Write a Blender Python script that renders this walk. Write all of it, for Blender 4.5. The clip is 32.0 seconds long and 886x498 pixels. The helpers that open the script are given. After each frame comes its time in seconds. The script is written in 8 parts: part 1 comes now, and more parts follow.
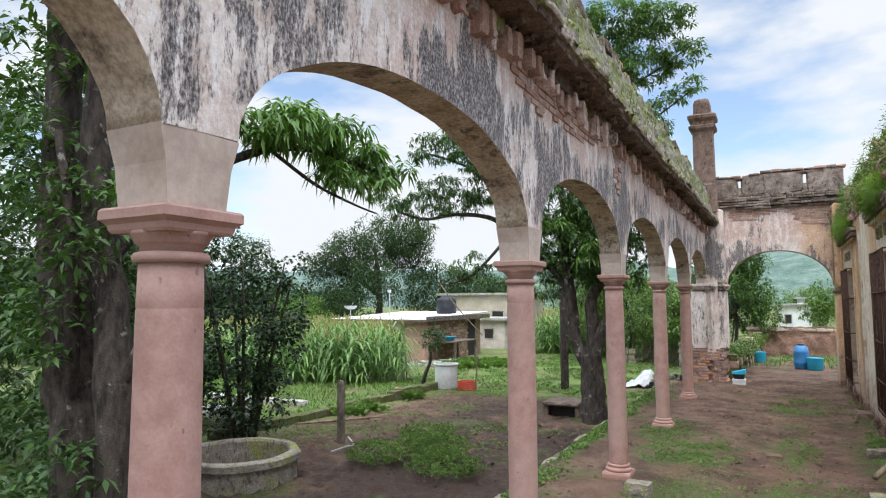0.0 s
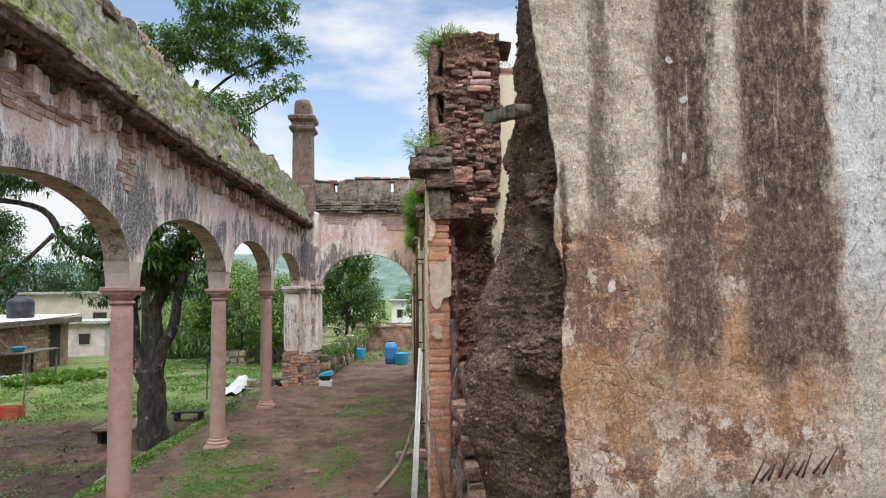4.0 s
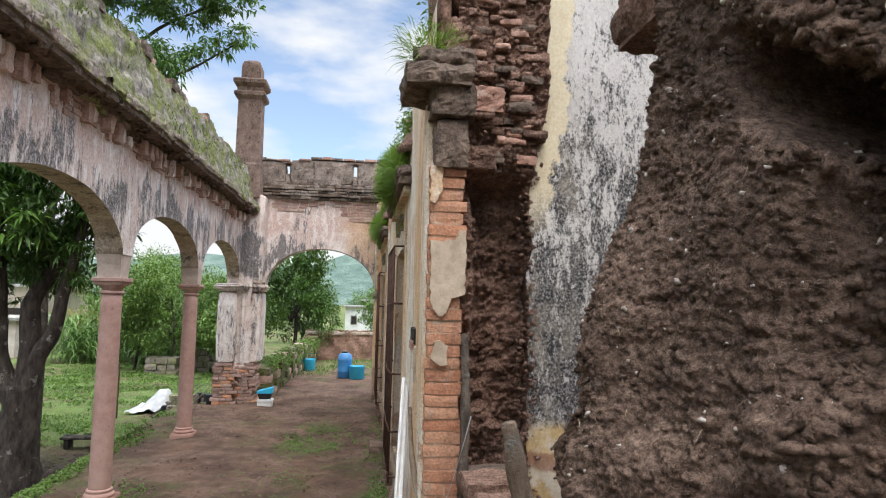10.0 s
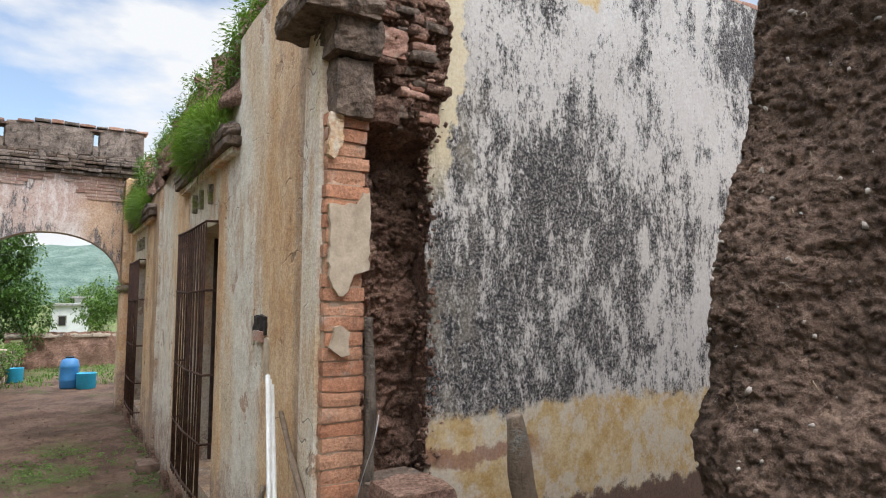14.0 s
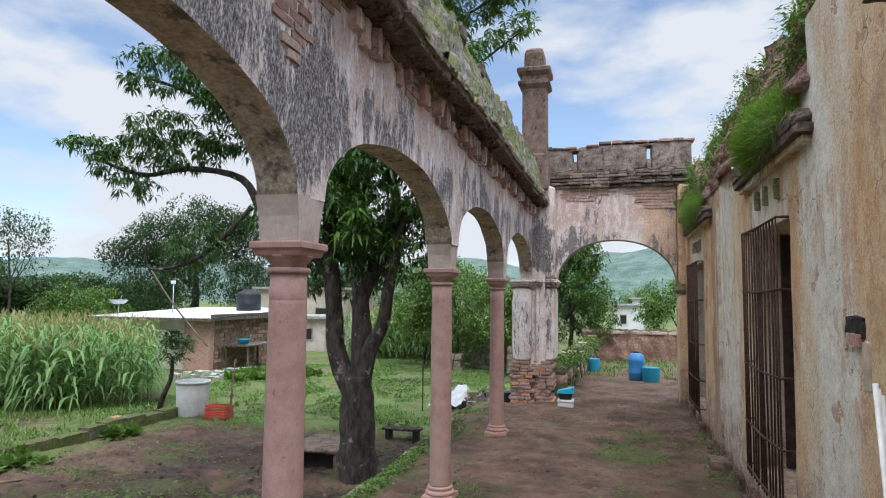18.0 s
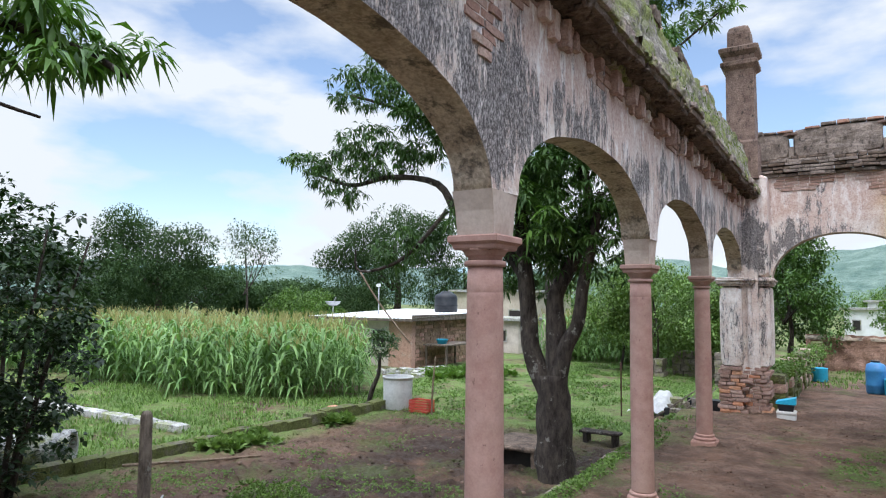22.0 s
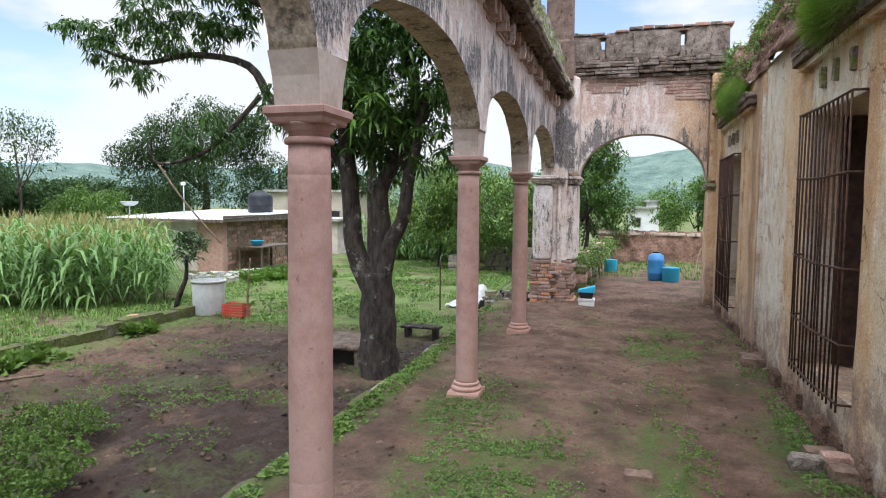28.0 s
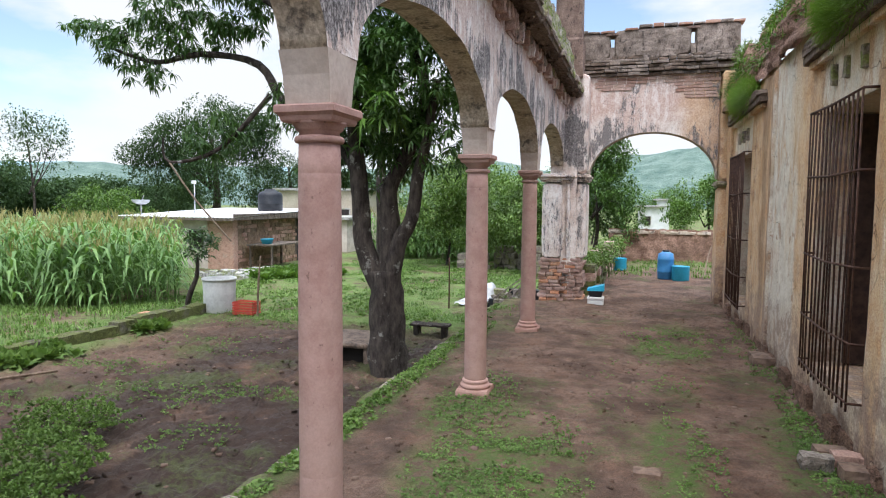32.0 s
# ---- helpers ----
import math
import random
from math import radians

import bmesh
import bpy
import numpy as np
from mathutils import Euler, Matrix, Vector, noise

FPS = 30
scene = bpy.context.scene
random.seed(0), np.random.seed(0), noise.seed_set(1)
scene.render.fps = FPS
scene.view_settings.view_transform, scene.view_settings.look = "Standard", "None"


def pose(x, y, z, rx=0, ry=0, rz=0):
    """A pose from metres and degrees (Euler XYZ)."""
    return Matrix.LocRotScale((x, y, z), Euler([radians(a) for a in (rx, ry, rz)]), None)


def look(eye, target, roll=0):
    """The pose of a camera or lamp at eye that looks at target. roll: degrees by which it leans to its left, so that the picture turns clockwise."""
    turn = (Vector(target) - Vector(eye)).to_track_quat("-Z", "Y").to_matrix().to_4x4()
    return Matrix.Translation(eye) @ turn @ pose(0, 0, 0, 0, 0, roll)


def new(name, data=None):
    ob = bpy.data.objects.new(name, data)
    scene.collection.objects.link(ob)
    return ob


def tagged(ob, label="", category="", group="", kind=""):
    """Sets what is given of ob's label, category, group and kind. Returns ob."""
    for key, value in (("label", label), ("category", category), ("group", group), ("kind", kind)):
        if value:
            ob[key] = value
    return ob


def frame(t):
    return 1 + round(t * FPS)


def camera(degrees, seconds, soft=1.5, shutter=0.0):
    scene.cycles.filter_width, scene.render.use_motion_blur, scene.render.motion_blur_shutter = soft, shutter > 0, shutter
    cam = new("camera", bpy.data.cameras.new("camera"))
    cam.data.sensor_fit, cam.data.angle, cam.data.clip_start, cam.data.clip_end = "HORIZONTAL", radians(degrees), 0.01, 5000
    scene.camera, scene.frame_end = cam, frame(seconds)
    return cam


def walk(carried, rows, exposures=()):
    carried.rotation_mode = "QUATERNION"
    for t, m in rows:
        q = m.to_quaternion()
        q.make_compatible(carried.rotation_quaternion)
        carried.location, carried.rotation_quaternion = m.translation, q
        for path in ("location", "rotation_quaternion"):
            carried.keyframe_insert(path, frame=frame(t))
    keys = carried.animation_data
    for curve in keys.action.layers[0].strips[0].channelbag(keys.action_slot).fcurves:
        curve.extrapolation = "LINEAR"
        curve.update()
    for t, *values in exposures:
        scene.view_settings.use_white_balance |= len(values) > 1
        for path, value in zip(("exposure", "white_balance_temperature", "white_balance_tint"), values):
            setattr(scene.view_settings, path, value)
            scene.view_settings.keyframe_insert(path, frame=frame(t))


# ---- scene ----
# seconds, stops, white balance
EXPOSURES = [(0.0, 0.38, 6450, 9), (2.0, 0.38, 6550, 9), (6.0, 0.36, 6600, 10), (10.0, 0.46, 6650, 10), (13.0, 0.40, 6650, 10), (16.5, 0.37, 6650, 10), (18.8, 0.12, 6050, 10), (20.2, 0.12, 6050, 10), (21.0, 0.26, 6100, 10), (24.0, 0.40, 6250, 9), (25.2, 0.30, 6250, 9), (28.0, 0.46, 6350, 11), (32.0, 0.48, 6350, 11)]
cam = camera(69.30, 32.0, 1.1)
# seconds, eye, target, roll; in metres
PATH = [
    (0.0, (1.534, -0.859, 1.541), (0.794, 0.554, 1.670), -0.3),
    (0.5, (1.622, -0.764, 1.574), (1.152, 0.762, 1.684), -0.4),
    (1.0, (1.883, -0.593, 1.570), (1.668, 0.988, 1.686), -0.4),
    (1.5, (2.048, -0.469, 1.538), (2.010, 1.126, 1.654), -0.3),
    (2.0, (2.154, -0.298, 1.608), (2.203, 1.298, 1.708), -0.5),
    (2.5, (2.303, -0.229, 1.614), (2.394, 1.366, 1.714), -1.5),
    (4.5, (2.609, 0.363, 1.796), (2.677, 1.958, 1.906), 0.0),
    (5.0, (2.748, 0.522, 1.850), (2.730, 2.118, 1.962), 0.4),
    (5.5, (2.755, 0.687, 1.825), (2.666, 2.281, 1.934), 0.9),
    (6.0, (2.693, 0.947, 1.855), (2.566, 2.538, 1.962), 1.3),
    (6.5, (2.695, 1.177, 1.798), (2.580, 2.769, 1.910), 0.6),
    (7.0, (2.693, 1.442, 1.799), (2.635, 3.038, 1.899), 1.2),
    (7.5, (2.640, 1.670, 1.748), (2.671, 3.265, 1.863), 1.4),
    (8.0, (2.606, 1.868, 1.728), (2.774, 3.455, 1.838), 1.0),
    (8.5, (2.678, 2.086, 1.730), (2.861, 3.670, 1.849), 0.6),
    (9.0, (2.664, 2.181, 1.714), (2.854, 3.766, 1.830), 0.9),
    (9.5, (2.529, 2.257, 1.686), (2.723, 3.840, 1.816), 1.2),
    (10.0, (2.324, 2.397, 1.656), (2.521, 3.979, 1.785), 1.3),
    (10.5, (2.219, 2.522, 1.626), (2.364, 4.110, 1.746), 0.9),
    (11.0, (2.077, 2.566, 1.592), (2.248, 4.151, 1.726), 1.4),
    (11.5, (1.970, 2.660, 1.582), (2.278, 4.226, 1.711), 1.0),
    (12.0, (1.897, 2.879, 1.566), (2.357, 4.407, 1.686), 1.2),
    (12.5, (1.747, 2.974, 1.530), (2.399, 4.430, 1.653), 1.3),
    (13.0, (1.697, 3.105, 1.557), (2.482, 4.493, 1.690), 0.7),
    (13.5, (1.714, 3.140, 1.561), (2.535, 4.506, 1.691), 0.3),
    (15.5, (1.626, 3.135, 1.578), (2.241, 4.609, 1.681), -0.3),
    (16.0, (1.597, 3.155, 1.566), (1.967, 4.707, 1.685), 0.3),
    (16.5, (1.573, 3.146, 1.570), (1.713, 4.736, 1.686), 0.2),
    (17.0, (1.536, 3.124, 1.564), (1.520, 4.719, 1.684), 0.5),
    (17.5, (1.529, 3.124, 1.558), (1.313, 4.706, 1.676), 0.5),
    (18.0, (1.530, 3.116, 1.546), (1.114, 4.656, 1.666), 0.6),
    (18.5, (1.530, 3.113, 1.539), (0.937, 4.593, 1.667), 0.5),
    (19.0, (1.525, 3.123, 1.534), (0.813, 4.551, 1.653), 0.8),
    (19.5, (1.505, 3.136, 1.524), (0.694, 4.510, 1.648), 0.6),
    (20.0, (1.518, 3.128, 1.529), (0.670, 4.479, 1.652), 0.8),
    (20.5, (1.528, 3.119, 1.526), (0.684, 4.473, 1.650), 0.9),
    (21.0, (1.528, 3.112, 1.524), (0.689, 4.469, 1.646), 1.0),
    (21.5, (1.534, 3.102, 1.507), (0.694, 4.457, 1.634), 0.8),
    (22.0, (1.515, 3.114, 1.491), (0.666, 4.465, 1.615), 0.6),
    (22.5, (1.517, 3.103, 1.485), (0.682, 4.463, 1.606), 0.6),
    (23.0, (1.504, 3.135, 1.486), (0.720, 4.525, 1.602), 0.7),
    (23.5, (1.492, 3.186, 1.492), (0.814, 4.631, 1.599), 1.0),
    (24.0, (1.488, 3.258, 1.457), (0.914, 4.746, 1.569), 1.0),
    (24.5, (1.448, 3.310, 1.415), (0.919, 4.816, 1.532), 0.8),
    (25.0, (1.360, 3.328, 1.398), (0.866, 4.850, 1.436), 1.4),
    (25.5, (1.313, 3.400, 1.413), (0.844, 4.925, 1.291), 0.8),
    (27.5, (1.278, 3.464, 1.418), (0.838, 4.998, 1.302), 0.5),
    (28.0, (1.290, 3.458, 1.416), (0.853, 4.992, 1.300), 0.5),
    (28.5, (1.282, 3.465, 1.418), (0.858, 5.003, 1.296), 0.6),
    (29.0, (1.288, 3.448, 1.418), (0.874, 4.989, 1.297), 0.6),
    (29.5, (1.289, 3.454, 1.419), (0.865, 4.992, 1.297), 0.5),
    (30.0, (1.294, 3.444, 1.415), (0.854, 4.978, 1.296), 0.5),
    (30.5, (1.294, 3.449, 1.414), (0.854, 4.982, 1.289), 0.5),
    (31.0, (1.293, 3.450, 1.411), (0.848, 4.982, 1.289), 0.4),
    (31.5, (1.297, 3.446, 1.415), (0.842, 4.975, 1.291), 0.5),
    (32.0, (1.297, 3.439, 1.414), (0.838, 4.967, 1.294), 0.5),
]
walk(cam, [(t, look(eye, target, roll)) for t, eye, target, roll in PATH], EXPOSURES)

# ---- light ----
SUN_UP, SUN_TURN = 60.0, 162.0
world = bpy.data.worlds.new("sky")
scene.world = world
world.use_nodes = True
wn, wl = world.node_tree.nodes, world.node_tree.links
wn.clear()
w_out = wn.new("ShaderNodeOutputWorld")
w_bg = wn.new("ShaderNodeBackground")
w_sky = wn.new("ShaderNodeTexSky")
w_sky.sky_type, w_sky.sun_disc = "NISHITA", False
w_sky.sun_elevation, w_sky.sun_rotation = radians(SUN_UP), radians(SUN_TURN)
w_sky.air_density, w_sky.dust_density, w_sky.ozone_density = 1.0, 0.6, 2.0
w_tc = wn.new("ShaderNodeTexCoord")
w_map = wn.new("ShaderNodeMapping")
w_map.inputs["Scale"].default_value = (1.0, 1.0, 2.6)
w_map.inputs["Location"].default_value = (1.7, 0.4, 0.2)
w_n = wn.new("ShaderNodeTexNoise")
w_n.inputs["Scale"].default_value, w_n.inputs["Detail"].default_value = 2.9, 7.0
w_n.inputs["Roughness"].default_value = 0.52
w_ramp = wn.new("ShaderNodeValToRGB")
w_ramp.color_ramp.elements[0].position, w_ramp.color_ramp.elements[1].position = 0.40, 0.535
w_ramp.color_ramp.elements[0].color = (0.12, 0.12, 0.12, 1)
w_mix = wn.new("ShaderNodeMix")
w_mix.data_type = "RGBA"
w_mix.inputs["B"].default_value = (5.4, 5.6, 5.9, 1)
wl.new(w_tc.outputs["Generated"], w_map.inputs["Vector"])
wl.new(w_map.outputs["Vector"], w_n.inputs["Vector"])
wl.new(w_n.outputs["Fac"], w_ramp.inputs["Fac"])
wl.new(w_ramp.outputs["Color"], w_mix.inputs["Factor"])
w_gain = wn.new("ShaderNodeVectorMath")
w_gain.operation = "SCALE"
w_gain.inputs["Scale"].default_value = 1.25
wl.new(w_sky.outputs["Color"], w_gain.inputs[0])
wl.new(w_gain.outputs["Vector"], w_mix.inputs["A"])
w_sep = wn.new("ShaderNodeSeparateXYZ")
wl.new(w_tc.outputs["Generated"], w_sep.inputs["Vector"])
w_up = wn.new("ShaderNodeMapRange")
w_up.interpolation_type = "SMOOTHSTEP"
for w_key, w_val in (("From Min", 0.45), ("From Max", 0.80), ("To Min", 1.0), ("To Max", 4.3)):
    w_up.inputs[w_key].default_value = w_val
wl.new(w_sep.outputs["Z"], w_up.inputs["Value"])
w_mul = wn.new("ShaderNodeVectorMath")
w_mul.operation = "SCALE"
wl.new(w_mix.outputs["Result"], w_mul.inputs[0])
wl.new(w_up.outputs["Result"], w_mul.inputs["Scale"])
wl.new(w_mul.outputs["Vector"], w_bg.inputs["Color"])
wl.new(w_bg.outputs["Background"], w_out.inputs["Surface"])
w_bg.inputs["Strength"].default_value = 0.13

sun_data = bpy.data.lights.new("sun", "SUN")
sun_data.energy, sun_data.angle, sun_data.color = 1.3, radians(40), (1.0, 0.95, 0.87)
sun = new("sun", sun_data)
sun.matrix_world = look((0, 0, 0), (math.sin(radians(SUN_TURN)) * -math.cos(radians(SUN_UP)), -math.cos(radians(SUN_TURN)) * math.cos(radians(SUN_UP)), -math.sin(radians(SUN_UP))))

# ---- plans ----
# Each stretch is drawn on a plan of its own, in its own units; UNIT turns plan units into metres.
UNIT = 0.8


class Plan:
    """Where a drawn stretch lies: the drawn point `drawn` comes to `lies`, scaled by `k`."""

    def __init__(self, drawn=(0, 0, 0), lies=(0, 0, 0), k=(1, 1, 1)):
        self.o, self.n, self.k = np.array(drawn, float), np.array(lies, float), np.array(k, float)

    def out(self, v):
        return UNIT * (self.n + self.k * (np.asarray(v, float) - self.o))


BASE = Plan()
ARCADE = BASE
END_WALL = Plan((1.8, 18.85, 0.0), (1.8, 18.70, 0.0), (1, 1, 1.012))
HOUSE = Plan((0, 6.88, 0), (0.112, 7.10, 0), (1, 0.982, 1))
ROOM = Plan((0, 7.09, 0), (0.28, 7.306, 0))
CROSS = Plan((3.845, 3.83, 2.451), (4.14, 4.20, 2.472), (1.14, 1.14, 1.14))
RUBBLE = Plan((0, 0, 0), (0.15, 0.30, 0))
FLOOR = Plan((1.47, 4.35, 0), (1.62, 4.31, 0), (1.05, 1.05, 1))
YARD = Plan((1.47, 4.35, 1.837), (1.62, 4.31, 1.77), (1.10, 1.10, 1.10))
BEYOND = Plan((1.47, 4.35, 1.837), (1.62, 4.31, 1.77), (0.97, 0.97, 0.97))
current = [BASE]
LOCAL = set()


def lay(plan):
    current[0] = plan


def laid(verts, parent):
    """Points of the current plan in metres; parts of a thing with its own base keep it."""
    if parent is not None and parent.name in LOCAL:
        return UNIT * current[0].k * np.asarray(verts, float).reshape(-1, 3)
    return current[0].out(np.asarray(verts, float).reshape(-1, 3))


# ---- materials ----
class Mat:
    """A small builder for node materials in world coordinates."""

    def __init__(self, name, rough=0.85, metal=0.0, spec=0.3, plan=BASE):
        self.m = bpy.data.materials.new(name)
        self.m.use_nodes = True
        self.n, self.l = self.m.node_tree.nodes, self.m.node_tree.links
        self.b = self.n["Principled BSDF"]
        self.b.inputs["Roughness"].default_value = rough
        self.b.inputs["Metallic"].default_value = metal
        self.b.inputs["Specular IOR Level"].default_value = spec
        self.geo = self.n.new("ShaderNodeNewGeometry")
        place = self.n.new("ShaderNodeVectorMath")
        place.operation = "MULTIPLY_ADD"
        self.l.new(self.geo.outputs["Position"], place.inputs[0])
        place.inputs[1].default_value = tuple(1 / (UNIT * plan.k))
        place.inputs[2].default_value = tuple(plan.o - plan.n / plan.k)
        self.pos = place.outputs["Vector"]

    def put(self, sock, v):
        if isinstance(v, (int, float)):
            sock.default_value = v
        elif isinstance(v, tuple):
            sock.default_value = (*v, 1) if len(v) == 3 and sock.type == "RGBA" else v
        else:
            self.l.new(v, sock)

    def noise(self, scale, detail=5.0, rough=0.6, stretch=(1, 1, 1), shift=(0, 0, 0), vec=None, warp=0.0):
        mp = self.n.new("ShaderNodeMapping")
        mp.inputs["Scale"].default_value, mp.inputs["Location"].default_value = stretch, shift
        self.l.new(vec or self.pos, mp.inputs["Vector"])
        t = self.n.new("ShaderNodeTexNoise")
        t.inputs["Scale"].default_value, t.inputs["Detail"].default_value, t.inputs["Roughness"].default_value = scale, detail, rough
        t.inputs["Distortion"].default_value = warp
        self.l.new(mp.outputs["Vector"], t.inputs["Vector"])
        return t.outputs["Fac"]

    def voronoi(self, scale, feature="DISTANCE_TO_EDGE", stretch=(1, 1, 1), vec=None):
        mp = self.n.new("ShaderNodeMapping")
        mp.inputs["Scale"].default_value = stretch
        self.l.new(vec or self.pos, mp.inputs["Vector"])
        t = self.n.new("ShaderNodeTexVoronoi")
        t.feature = feature
        t.inputs["Scale"].default_value = scale
        self.l.new(mp.outputs["Vector"], t.inputs["Vector"])
        return t.outputs["Distance"]

    def warped(self, amount, scale):
        t = self.n.new("ShaderNodeTexNoise")
        t.inputs["Scale"].default_value = scale
        self.l.new(self.pos, t.inputs["Vector"])
        s = self.n.new("ShaderNodeVectorMath")
        s.operation = "MULTIPLY_ADD"
        self.l.new(t.outputs["Color"], s.inputs[0])
        s.inputs[1].default_value = (amount,) * 3
        self.l.new(self.pos, s.inputs[2])
        return s.outputs["Vector"]

    def ramp(self, fac, *stops):
        r = self.n.new("ShaderNodeValToRGB")
        els = r.color_ramp.elements
        while len(els) < len(stops):
            els.new(0.5)
        for e, (p, c) in zip(els, stops):
            e.position = p
            e.color = (c, c, c, 1) if isinstance(c, (int, float)) else (*c, 1)
        self.l.new(fac, r.inputs["Fac"])
        return r.outputs["Color"]

    def mix(self, fac, a, b, blend="MIX"):
        x = self.n.new("ShaderNodeMix")
        x.data_type, x.blend_type = "RGBA", blend
        self.put(x.inputs["Factor"], fac)
        self.put(x.inputs["A"], a)
        self.put(x.inputs["B"], b)
        return x.outputs["Result"]

    def math(self, op, a, b=0.0, clamp=False):
        x = self.n.new("ShaderNodeMath")
        x.operation, x.use_clamp = op, clamp
        self.put(x.inputs[0], a)
        self.put(x.inputs[1], b)
        return x.outputs["Value"]

    def axis(self, which):
        s = self.n.new("ShaderNodeSeparateXYZ")
        self.l.new(self.pos, s.inputs["Vector"])
        return s.outputs[which]

    def band(self, v, lo, hi, a=0.0, b=1.0):
        x = self.n.new("ShaderNodeMapRange")
        x.interpolation_type = "SMOOTHSTEP"
        self.put(x.inputs["Value"], v)
        for k, q in (("From Min", lo), ("From Max", hi), ("To Min", a), ("To Max", b)):
            x.inputs[k].default_value = q
        return x.outputs["Result"]

    def random(self):
        return self.n.new("ShaderNodeObjectInfo").outputs["Random"]

    def island(self):
        return self.geo.outputs["Random Per Island"]

    def done(self, color, bump=None, strength=0.4, distance=0.02, rough=None):
        self.put(self.b.inputs["Base Color"], color)
        if bump is not None:
            n = self.n.new("ShaderNodeBump")
            n.inputs["Strength"].default_value, n.inputs["Distance"].default_value = strength, distance * UNIT
            self.put(n.inputs["Height"], bump)
            self.l.new(n.outputs["Normal"], self.b.inputs["Normal"])
        if rough is not None:
            self.put(self.b.inputs["Roughness"], rough)
        return self.m


def simple(name, a, b, scale=8.0, rough=0.8, metal=0.0, bump=0.3, dist=0.01, spec=0.3):
    k = Mat(name, rough, metal, spec)
    n = k.noise(scale, 6)
    f = k.noise(scale * 7, 3)
    c = k.mix(k.ramp(n, (0.35, 0.0), (0.65, 1.0)), a, b)
    c = k.mix(0.25, c, k.mix(f, (0.1, 0.1, 0.1), (1, 1, 1)), "OVERLAY")
    return k.done(c, k.math("ADD", n, k.math("MULTIPLY", f, 0.5)), bump, dist)


def arcade_plaster(name="lime plaster with mould", end=0.0):
    k = Mat(name, 0.92)
    big, mid, fine = k.noise(0.8, 6, 0.6), k.noise(4.5, 6, 0.65), k.noise(34, 4, 0.7)
    streak = k.noise(6.0, 7, 0.68, (1, 1, 0.15))
    streak2 = k.noise(24.0, 6, 0.75, (1, 1, 0.26), (3, 7, 1))
    z = k.axis("Z")
    c = k.mix(k.ramp(mid, (0.36, 0.0), (0.62, 1.0)), (0.58, 0.47, 0.405), (0.80, 0.725, 0.665))
    c = k.mix(k.ramp(big, (0.46, 0.0), (0.60, 0.8)), c, (0.63, 0.485, 0.415))
    zz = k.math("ADD", z, k.math("MULTIPLY", k.math("SUBTRACT", k.noise(2.4, 5, 0.65, (1, 1, 0.5), (1, 5, 2)), 0.5), 1.0))
    c = k.mix(k.math("MULTIPLY", k.band(zz, 3.45, 3.62), k.ramp(mid, (0.40, 0.85), (0.60, 0.25))), c, (0.56, 0.395, 0.325))
    pale = k.ramp(k.noise(9, 6, 0.7, (1, 1, 0.25), (9, 2, 4)), (0.53, 0.0), (0.60, 1.0))
    c = k.mix(k.math("MULTIPLY", pale, 0.85 - 0.35 * end), c, (0.84, 0.80, 0.76))
    if end:
        xs = k.math("ADD", k.axis("X"), k.math("MULTIPLY", k.noise(2.5, 5), 0.9))
        c = k.mix(k.band(xs, 2.7, 3.3, 0.0, 0.8), c, k.mix(mid, (0.50, 0.30, 0.17), (0.64, 0.45, 0.29)))
    zone = k.math("MULTIPLY", k.band(zz, 2.42, 2.70), k.band(zz, 3.62, 3.28))
    m = k.math("ADD", k.math("MULTIPLY", streak, 0.52), k.math("MULTIPLY", streak2, 0.48))
    m = k.math("ADD", m, k.math("MULTIPLY", k.math("SUBTRACT", k.noise(1.2, 4, 0.6, (1, 1, 0.5), (5, 1, 8)), 0.5), 0.75))
    m = k.math("ADD", m, k.math("MULTIPLY", zone, 0.12))
    m = k.math("ADD", m, k.band(z, 2.45, 2.2, 0.0, 0.06))
    m = k.math("ADD", m, k.math("MULTIPLY", k.math("SUBTRACT", k.noise(58, 5, 0.8, (1, 1, 0.45), (6, 6, 6)), 0.5), 0.30))
    mould = k.ramp(m, (0.562, 0.0), (0.622, 0.95))
    c = k.mix(mould, c, k.mix(k.ramp(k.noise(70, 5, 0.8, (1, 1, 0.5), (8, 3, 3)), (0.45, 0.0), (0.63, 1.0)), (0.050, 0.045, 0.045), (0.50, 0.46, 0.44)))
    speck = k.ramp(k.noise(46, 5, 0.8, (1, 1, 0.5), (2, 2, 2)), (0.60, 0.0), (0.68, 0.7))
    c = k.mix(speck, c, (0.22, 0.195, 0.185))
    c = k.mix(0.4, c, k.mix(k.ramp(fine, (0.37, 0.0), (0.63, 1.0)), (0.22, 0.22, 0.22), (0.78, 0.78, 0.78)), "OVERLAY")
    return k.done(c, k.math("ADD", k.math("ADD", mid, k.math("MULTIPLY", fine, 0.6)), k.math("MULTIPLY", mould, -0.3)), 0.6, 0.022)


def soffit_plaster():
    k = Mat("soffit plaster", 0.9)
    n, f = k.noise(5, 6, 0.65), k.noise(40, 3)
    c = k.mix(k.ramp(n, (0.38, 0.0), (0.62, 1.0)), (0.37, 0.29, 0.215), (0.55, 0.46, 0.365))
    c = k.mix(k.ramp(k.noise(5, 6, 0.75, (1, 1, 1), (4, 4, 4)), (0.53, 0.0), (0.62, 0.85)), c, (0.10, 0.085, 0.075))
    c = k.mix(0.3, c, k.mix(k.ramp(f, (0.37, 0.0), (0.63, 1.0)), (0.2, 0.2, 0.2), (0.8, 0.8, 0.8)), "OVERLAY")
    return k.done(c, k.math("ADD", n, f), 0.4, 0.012)


